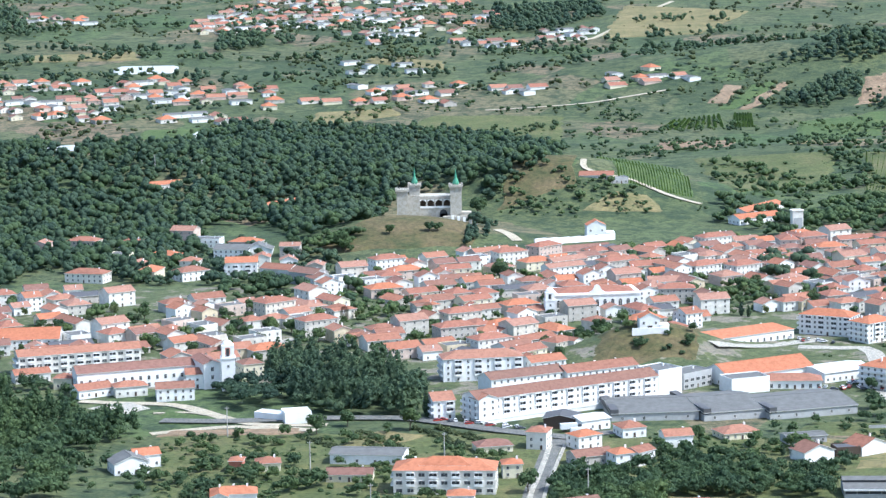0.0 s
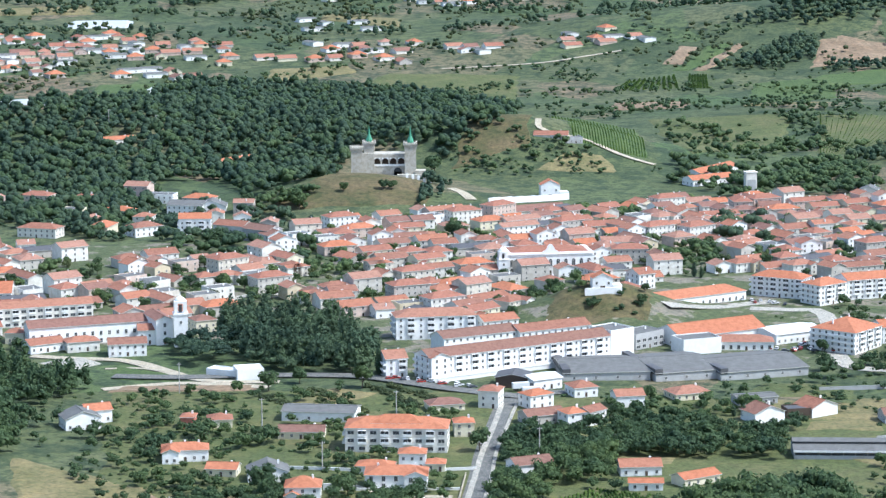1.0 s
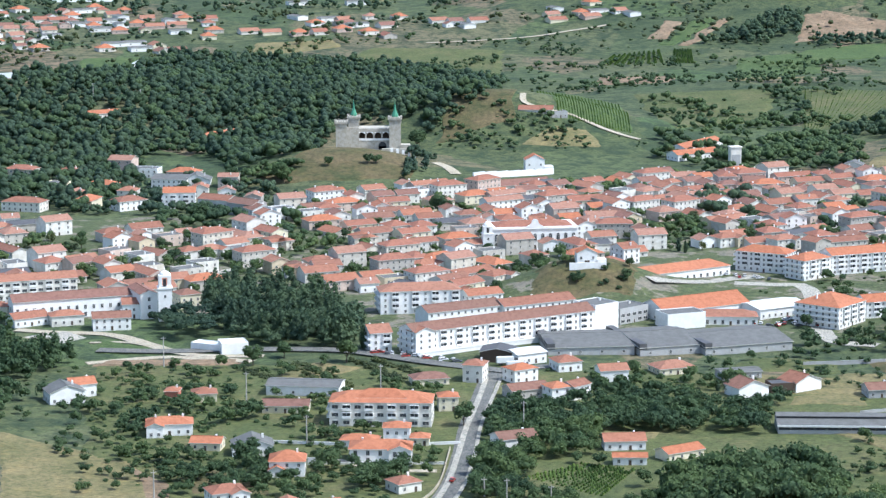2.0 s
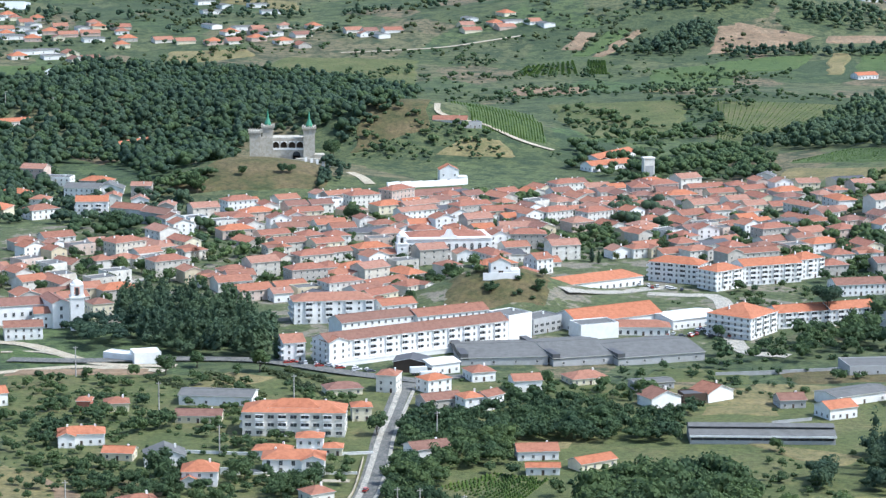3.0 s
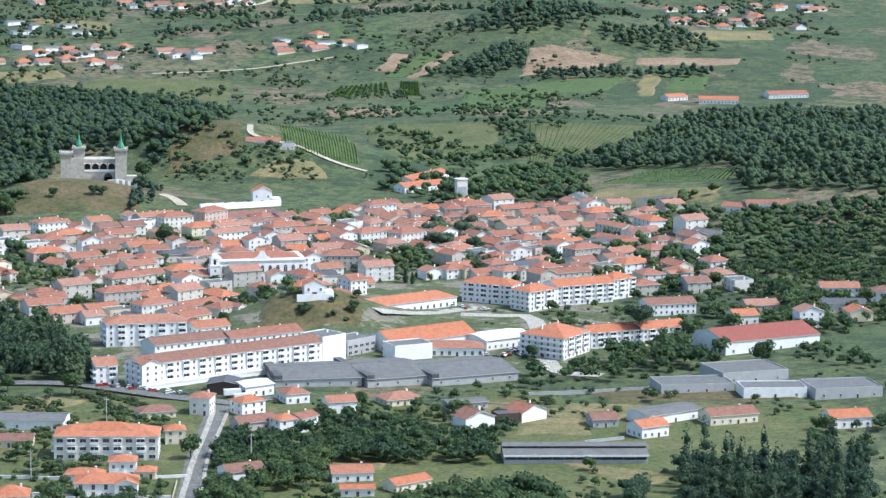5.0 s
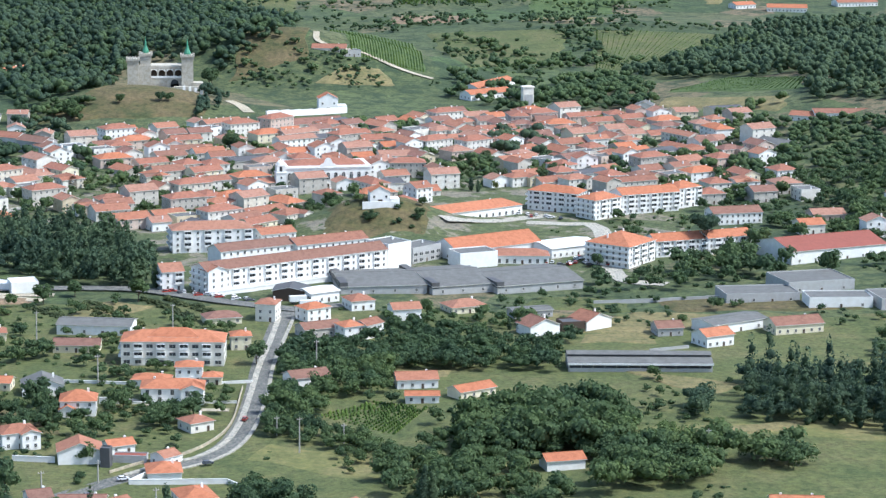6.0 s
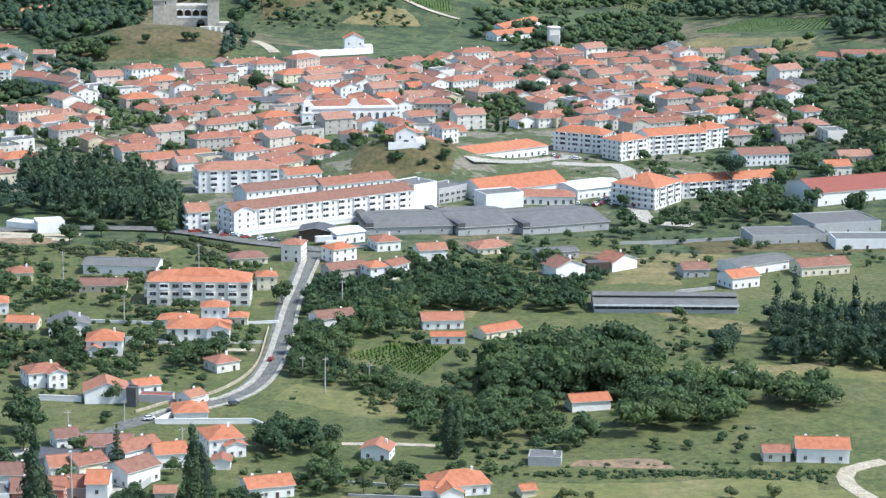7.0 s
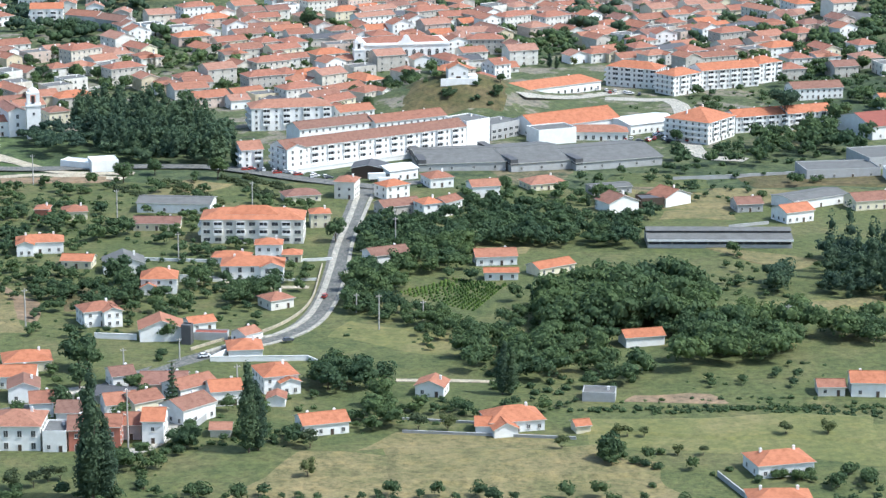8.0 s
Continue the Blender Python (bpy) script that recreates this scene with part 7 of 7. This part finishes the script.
for k, (poly, gx, gy) in enumerate(FAR_VILLAGES):
    fill(poly, gx * 0.62, gy * 0.55, 40 + k, FAR_KINDS, "houses of the far villages", 20, 0, far_town, -0.2)
far_town.done("village_houses", "far village houses with clay roofs")


# ---- landmarks ----
def merlons(s, x0, y0, x1, y1, z, size=1.0):
    n = max(2, int(math.hypot(x1 - x0, y1 - y0) / (size * 2)))
    for i in range(n):
        u = (i + 0.5) / n
        x, y = x0 + (x1 - x0) * u, y0 + (y1 - y0) * u
        s.box(x - size / 2, y - size / 2, z, x + size / 2, y + size / 2, z + size)


def castle():
    """Hilltop castle: pale stone walls, square corner towers, an arcaded loggia and two green spires."""
    x, y, w = CASTLE
    z = height(x, y - 8) - 1.0
    ob = thing("castle", x, y, 0, "pale stone castle with two green copper spires on a hilltop", "castle", z=z)
    h, d, half = 19.0, 26.0, w / 2
    ob.matrix_basis = pose(x, y, z + 0.3) @ Matrix.Diagonal((1, 1, 1.06, 1))

    def tower(u, v, r, top, spire, crown=True):
        s = Shape()
        s.box(u - r, v - r, -6, u + r, v + r, top)
        s.box(u - r - 0.45, v - r - 0.45, top - 1.1, u + r + 0.45, v + r + 0.45, top)
        s.box(u - r - 1.0, v - r - 1.0, top, u + r + 1.0, v + r + 1.0, top + 1.2)
        for a, b, c, e in ((-r, -r, r, -r), (-r, r, r, r), (-r, -r, -r, r), (r, -r, r, r)):
            merlons(s, u + a * 1.15, v + b * 1.15, u + c * 1.15, v + e * 1.15, top + 1.2, 0.8)
        t = part("tower", s.mesh("tower", STONE), ob)
        if spire:
            q = Shape()
            q.tube((u, v, top + 1.2), (u, v, top + 2.4), r * 0.55, r * 0.55, 8)
            q.tube((u, v, top + 2.4), (u, v, top + 6.0), r * 0.62, r * 0.24, 8)
            q.tube((u, v, top + 6.0), (u, v, top + 12.5), r * 0.24, 0.08, 8)
            part("spire", q.mesh("spire", COPPER), t, None, "green copper spire")

    tower(-half + 4, -d / 2 + 3, 4.0, 21.0, False)
    tower(half - 4.2, -d / 2 + 3, 4.2, 23.5, True)
    tower(-half + 13, d / 2 - 4, 4.0, 22.5, True)
    tower(half - 4, d / 2 - 4, 3.6, 19.0, False)
    s = Shape()
    s.box(-half + 7, -d / 2 + 1.0, -6, -half + 17, -d / 2 + 5, 17.5)
    merlons(s, -half + 7, -d / 2 + 1.5, -half + 17, -d / 2 + 1.5, 17.5)
    part("curtain_wall", s.mesh("curtain_wall", STONE), ob)
    s = Shape()
    x0, x1 = -half + 16, half - 8
    s.box(x0, -d / 2 + 4, -6, x1, d / 2 - 2, 9.0)
    s.box(x0, -d / 2 + 8, 9.0, x1, d / 2 - 2, 16.5)
    s.box(x0, -d / 2 + 4, 14.2, x1, -d / 2 + 8, 16.5)
    n = 5
    for i in range(n):
        u = x0 + (x1 - x0) * i / (n - 1)
        s.box(u - 0.6, -d / 2 + 4, 9.0, u + 0.6, -d / 2 + 5, 14.2)
    merlons(s, x0, -d / 2 + 4.5, x1, -d / 2 + 4.5, 16.5, 0.8)
    part("palace", s.mesh("palace", STONE), ob)
    bay = (x1 - x0) / (n - 1)
    for i in range(n - 1):
        u, r, yf = x0 + bay * (i + 0.5), bay / 2 - 0.6, -d / 2 + 3.95
        a = Shape()
        for k in range(10):
            p, q = math.pi * k / 10, math.pi * (k + 1) / 10
            zp, zq = 12.0 + 2.1 * math.sin(p), 12.0 + 2.1 * math.sin(q)
            a.face([(u + r * math.cos(p), yf, zp), (u + r * math.cos(p), yf, 14.4), (u + r * math.cos(q), yf, 14.4), (u + r * math.cos(q), yf, zq)])
            a.face([(u + r * math.cos(p), yf, zp), (u + r * math.cos(q), yf, zq), (u + r * math.cos(q), yf + 0.7, zq), (u + r * math.cos(p), yf + 0.7, zp)])
        a.box(u - bay / 2, yf - 0.25, 8.4, u + bay / 2, yf, 9.9)
        part("arch", a.mesh("arch", WHITE), ob, None, "pale rounded loggia arch with a parapet")
    # thin dark sheet before the stone wall paints the shade behind the arches
    b = Shape()
    b.box(x0 + 0.1, -d / 2 + 7.8, 9.1, x1 - 0.1, -d / 2 + 7.95, 14.1)
    part("loggia_back", b.mesh("loggia_back", WOODDARK), ob, None, "dark sheet standing for the shade inside the loggia")
    # dark slab on the wall, coloured like the shade inside the gate arch
    g = Shape()
    g.box(x1 - 8.4, -d / 2 + 3.7, -2, x1 - 2.6, -d / 2 + 4.2, 4.6)
    g.tube((x1 - 5.5, -d / 2 + 3.7, 4.6), (x1 - 5.5, -d / 2 + 4.2, 4.6), 2.9, 2.9, 16)
    part("gateway", g.mesh("gateway", GLASS), ob, None, "arched gateway, its inner shade made as a dark slab")
    s = Shape()
    s.box(half - 14, -d / 2 - 5, -6, half + 6, -d / 2 - 1, 3.5)
    s.box(half - 1, -d / 2 - 3, -6, half + 7, -d / 2 + 6, 6.0)
    s.box(-half + 6, -d / 2 - 3, -6, half - 14, -d / 2 + 0, 2.4)
    part("terrace_wall", s.mesh("terrace_wall", STONE), ob)
    claim(x, y, w + 12, d + 8, 0)


castle()


def hillside_bars():
    """White bars standing on the slope under the castle, where big letters stand."""
    x, y, w = CASTLE
    for k in range(5):
        px, py = x + 17.0 + k * 4.2, y - 34 + 0.6 * k
        s = Shape()
        s.box(-0.95, -0.15, -1.5, 0.95, 0.15, 3.9)
        ob = new("sign_bar", s.mesh("sign_bar", WHITE))
        ob.matrix_basis = pose(px, py, height(px, py), -6, 0, 0)
        tagged(ob, "white upright bar standing on the castle slope", "sign", "white bars on the slope")


hillside_bars()


def bell_tower(x, y, w, h):
    ob = thing("bell_tower", x, y, 8, "white church bell tower with a small dome", "bell tower")
    s = Shape()
    s.box(-w / 2, -w / 2, -3, w / 2, w / 2, h * 0.62)
    s.box(-w / 2 - 0.4, -w / 2 - 0.4, h * 0.62, w / 2 + 0.4, w / 2 + 0.4, h * 0.65)
    q = w / 2 - 0.3
    for a in (-1, 1):
        for b in (-1, 1):
            s.box(min(a * q, a * (q - 1.7)), min(b * q, b * (q - 1.7)), h * 0.65, max(a * q, a * (q - 1.7)), max(b * q, b * (q - 1.7)), h * 0.86)
    s.box(-q, -q, h * 0.84, q, q, h * 0.88)
    part("shaft", s.mesh("shaft", WHITE), ob)
    c = Shape()
    c.box(-0.8, -0.8, h * 0.66, 0.8, 0.8, h * 0.8)
    part("bell", c.mesh("bell", DARKSHEET), ob, None, "dark bronze bell")
    d = Shape()
    for k in range(6):
        a0, a1 = k * 15, (k + 1) * 15
        d.tube((0, 0, h * 0.88 + 2.2 * math.sin(radians(a0))), (0, 0, h * 0.88 + 2.2 * math.sin(radians(a1))), q * 0.9 * math.cos(radians(a0)), max(0.2, q * 0.9 * math.cos(radians(a1))), 12)
    d.tube((0, 0, h * 0.88 + 2.0), (0, 0, h + 1.2), 0.4, 0.1, 8)
    part("dome", d.mesh("dome", WHITE), ob)
    for zz in (h * 0.25, h * 0.48):
        part("window", WIN, ob, pose(0, -w / 2, zz))
        part("window", WIN, ob, pose(w / 2, 0, zz, 0, 0, 90))


for x, y, w, h in CHURCH_TOWERS:
    bell_tower(x, y, w, h)


def chapel(x, y, w, h):
    ob = thing("chapel", x, y, 4, "small white chapel with a clay roof", "chapel")
    part("wall", walls_mesh(w, w * 0.8, h, "cross", w * 0.25, WHITE), ob)
    part("roof", roof_mesh(w, w * 0.8, h, "cross", w * 0.25, ROOFNEW, 0.35), ob)
    part("door", GATE, ob, pose(0, -w * 0.4, 0.05))
    for u in (-w * 0.3, w * 0.3):
        part("window", WIN, ob, pose(u, -w * 0.4, h * 0.6))
    s = Shape()
    s.box(-w * 0.9, -w * 0.55, -2.5, w * 0.9, -w * 0.5, 1.6)
    s.box(w * 0.5, -w * 0.5, -2.5, w * 0.95, w * 0.2, h * 0.45)
    part("terrace_wall", s.mesh("terrace_wall", WHITE), ob)


for x, y, w, h in CHAPELS:
    chapel(x, y, w, h)


def line_wall(name, x0, y0, x1, y1, h, mat, label, thick=0.35, category="wall"):
    """A free-standing wall with a coping, stepped down the slope bay by bay."""
    n = max(1, int(math.hypot(x1 - x0, y1 - y0) / 9))
    turn = math.degrees(math.atan2(y1 - y0, x1 - x0))
    length = math.hypot(x1 - x0, y1 - y0)
    ob = thing(name, x0, y0, turn, label, category)
    z0 = height(x0, y0)
    for i in range(n):
        a, b = length * i / n, length * (i + 1) / n
        u = (i + 0.5) / n
        z = height(x0 + (x1 - x0) * u, y0 + (y1 - y0) * u) - z0
        s = Shape()
        s.box(a, -thick / 2, z - 2.0, b, thick / 2, z + h)
        s.box(a, -thick / 2 - 0.08, z + h, b, thick / 2 + 0.08, z + h + 0.14)
        part("wall_bay", s.mesh("wall_bay", mat), ob)
    return ob


line_wall("cemetery_wall", *CEMETERY[0], *CEMETERY[1], 4.2, WHITE, "long white cemetery wall below the hill", 1.2)
for k, (x0, y0, x1, y1, h) in enumerate(GARDEN_WALLS):
    line_wall("garden_wall", x0, y0, x1, y1, h, (WHITE if k < 8 else GREY), "rendered garden wall", 0.3)


def water_tower(x, y):
    ob = thing("water_tower", x, y, 10, "tall pale concrete slab tower", "tower")
    s = Shape()
    s.box(-4, -3, -3, 4, 3, 17)
    s.box(-4.5, -3.5, 17, 4.5, 3.5, 17.8)
    part("shaft", s.mesh("shaft", BEIGE), ob)
    s = Shape()
    s.box(-3.2, -3.25, 0, 3.2, -3.0, 12)
    part("panel", s.mesh("panel", GREY), ob, None, "grey panel on the front")


water_tower(*WATER_TOWER)


def pole(x, y, h):
    ob = thing("utility_pole", x, y, 12, "tall pale concrete utility pole", "pole", "utility poles")
    s = Shape()
    s.tube((0, 0, -1), (0, 0, h), 0.32, 0.2, 8)
    part("shaft", s.mesh("shaft", POLEMAT), ob)
    s = Shape()
    s.box(-1.1, -0.1, h - 0.9, 1.1, 0.1, h - 0.7)
    part("crossarm", s.mesh("crossarm", POLEMAT), ob)
    for u in (-0.9, 0, 0.9):
        s = Shape()
        s.tube((u, 0, h - 0.7), (u, 0, h - 0.35), 0.08, 0.05, 6)
        part("insulator", s.mesh("insulator", FRAME), ob)


for x, y, h in POLES:
    pole(x, y, h)

def cattle_shed(x, y, w, d, turn):
    """A long shed: low wall, a row of posts before a dark opening, a white fascia and a grey two-part roof."""
    ob = thing("cattle_shed", x, y, turn, "long grey cattle shed with a white fascia and open front", "shed")
    s = Shape()
    s.box(-w / 2, -d / 2, -2, w / 2, -d / 2 + 0.3, 2.0)
    s.box(-w / 2, d / 2 - 0.3, -2, w / 2, d / 2, 4.4)
    s.box(-w / 2, -d / 2 + 0.3, -2, -w / 2 + 0.3, d / 2 - 0.3, 4.4)
    s.box(w / 2 - 0.3, -d / 2 + 0.3, -2, w / 2, d / 2 - 0.3, 4.4)
    part("wall", s.mesh("wall", GREY), ob)
    # added dark sheet: the shade inside the open front, put in as colour
    s = Shape()
    s.box(-w / 2 + 0.4, -d / 2 + 1.2, 0, w / 2 - 0.4, -d / 2 + 1.4, 3.6)
    part("inner_screen", s.mesh("inner_screen", DARKSHEET), ob, None, "dark sheet standing for the shade in the open front")
    n = int(w / 5)
    s = Shape()
    s.box(-0.15, -d / 2 + 0.3, 0, 0.15, -d / 2 + 0.6, 3.5)
    post = s.mesh("post", POLEMAT)
    for i in range(n + 1):
        part("post", post, ob, pose(-w / 2 + 0.3 + (w - 0.6) * i / n, 0, 0))
    s = Shape()
    s.box(-w / 2 - 0.4, -d / 2 - 0.7, 3.4, w / 2 + 0.4, -d / 2 - 0.5, 4.2)
    part("fascia", s.mesh("fascia", METALWHITE), ob, None, "white metal fascia")
    s = Shape()
    for y0, z0, y1, z1 in ((-d / 2 - 0.5, 4.0, -d * 0.1, 5.4), (-d * 0.1 - 0.8, 6.3, d * 0.12, 7.0), (d / 2 + 0.5, 4.4, d * 0.12, 7.0)):
        a, b = -w / 2 - 0.4, w / 2 + 0.4
        top = [(a, y0, z0 + 0.15), (b, y0, z0 + 0.15), (b, y1, z1 + 0.15), (a, y1, z1 + 0.15)]
        s.face(top)
        s.face([(p[0], p[1], p[2] - 0.15) for p in reversed(top)])
        s.face([(a, y0, z0), (b, y0, z0), (b, y0, z0 + 0.15), (a, y0, z0 + 0.15)])
    s.box(-w / 2, -d * 0.1 - 0.1, 5.3, w / 2, -d * 0.1, 6.4, 1)
    part("roof", s.mesh("roof", SHEET, DARKSHEET), ob)
    claim(x, y, w, d, turn)


cattle_shed(*CATTLE_SHED)

# ---- vehicles ----
CAR_PAINT = plain("car paint", (0.7, 0.7, 0.7), 0.3, 0.0, 3.0, 0.1)
CAR_DARK = plain("dark car paint", (0.06, 0.07, 0.09), 0.3, 0.0, 3.0, 0.1)
CAR_RED = plain("red car paint", (0.35, 0.04, 0.03), 0.3, 0.0, 3.0, 0.1)
TYRE = plain("tyre rubber", (0.03, 0.03, 0.03), 0.9)


def car(x, y, turn, paint, label):
    ob = thing("car", x, y, turn, label, "car", "cars", height(x, y) + 0.9)
    s = Shape()
    prof = [(-2.1, 0.35), (2.1, 0.35), (2.15, 0.75), (1.2, 0.92), (-2.05, 0.95)]
    for v, d in ((-0.85, 1), (0.85, -1)):
        s.face([(u, v, z) for u, z in prof][::d])
    for i in range(5):
        (a, b), (c, d) = prof[i], prof[(i + 1) % 5]
        s.face([(a, 0.85, b), (c, 0.85, d), (c, -0.85, d), (a, -0.85, b)])
    part("body", s.mesh("body", paint), ob)
    s = Shape()
    top = [(-1.9, 0.94), (1.1, 0.92), (0.45, 1.45), (-1.5, 1.47)]
    for v, d in ((-0.78, 1), (0.78, -1)):
        s.face([(u, v, z) for u, z in top][::d])
    for i in range(4):
        (a, b), (c, d) = top[i], top[(i + 1) % 4]
        s.face([(a, 0.78, b), (c, 0.78, d), (c, -0.78, d), (a, -0.78, b)], 1 if i == 2 else 0)
    part("cabin", s.mesh("cabin", GLASS, paint), ob, None, "dark glazed cabin")
    for u in (-1.3, 1.3):
        for v in (-0.85, 0.85):
            s = Shape()
            s.tube((u, v - 0.1, 0.32), (u, v + 0.1, 0.32), 0.32, 0.32, 10)
            part("wheel", s.mesh("wheel", TYRE), ob)
    return ob


PAINTS = [(CAR_PAINT, "pale silver car"), (CAR_DARK, "dark car"), (CAR_RED, "red car"), (CAR_PAINT, "white car")]
MADE = {}


def place_car(x, y, turn, k):
    paint, label = PAINTS[k % 4]
    if k % 4 not in MADE:
        MADE[k % 4] = car(x, y, turn, paint, label + " on the road")
    else:
        copy_thing(MADE[k % 4], pose(x, y, height(x, y) + 0.6, 0, 0, turn))


for k, (x, y, turn) in enumerate(CARS):
    place_car(x, y, turn, k)
rng = random.Random(77)
for x0, y0, x1, y1, n in PARKED:
    for k in range(n):
        u = (k + rng.uniform(0.1, 0.9)) / n
        place_car(x0 + (x1 - x0) * u + rng.uniform(-2, 2), y0 + (y1 - y0) * u + rng.uniform(-3, 3), rng.uniform(-20, 20) + rng.choice((0, 90)), rng.randrange(4))


def lorry(x, y, turn):
    ob = thing("lorry", x, y, turn, "white box lorry parked by the depot", "lorry", "lorries", height(x, y) + 0.6)
    s = Shape()
    s.box(-5.5, -1.25, 1.0, 2.6, 1.25, 3.7)
    part("box_body", s.mesh("box_body", METALWHITE), ob)
    s = Shape()
    s.box(2.8, -1.2, 0.6, 4.9, 1.2, 2.0)
    s.box(2.8, -1.2, 2.0, 4.6, 1.2, 2.9, 1)
    part("cab", s.mesh("cab", METALWHITE, GLASS), ob)
    for u in (-4.3, -3.1, 3.8):
        for v in (-1.05, 1.05):
            s = Shape()
            s.tube((u, v - 0.15, 0.5), (u, v + 0.15, 0.5), 0.5, 0.5, 12)
            part("wheel", s.mesh("wheel", TYRE), ob)


for x, y, turn in LORRIES:
    lorry(x, y, turn)

# ---- woods last: they keep clear of what stands already ----
for name, mat, poly, gap, kinds, low, high, label, seed, skip, *lines in WOODS:
    woodland(name, mat, poly, gap, kinds, low, high, label, seed, skip, bool(lines))
# garden trees between the houses
count = 0
for x, y, r in scatter(TOWN, 17, 9):
    if free(x, y, 0.3) and off_road(x, y, 1.0) and r.random() < 0.8 and count < 170:
        tree(r.choice(("broadleaf", "broadleaf", "bush", "olive")), x, y, r.uniform(0.55, 1.0))
        count += 1
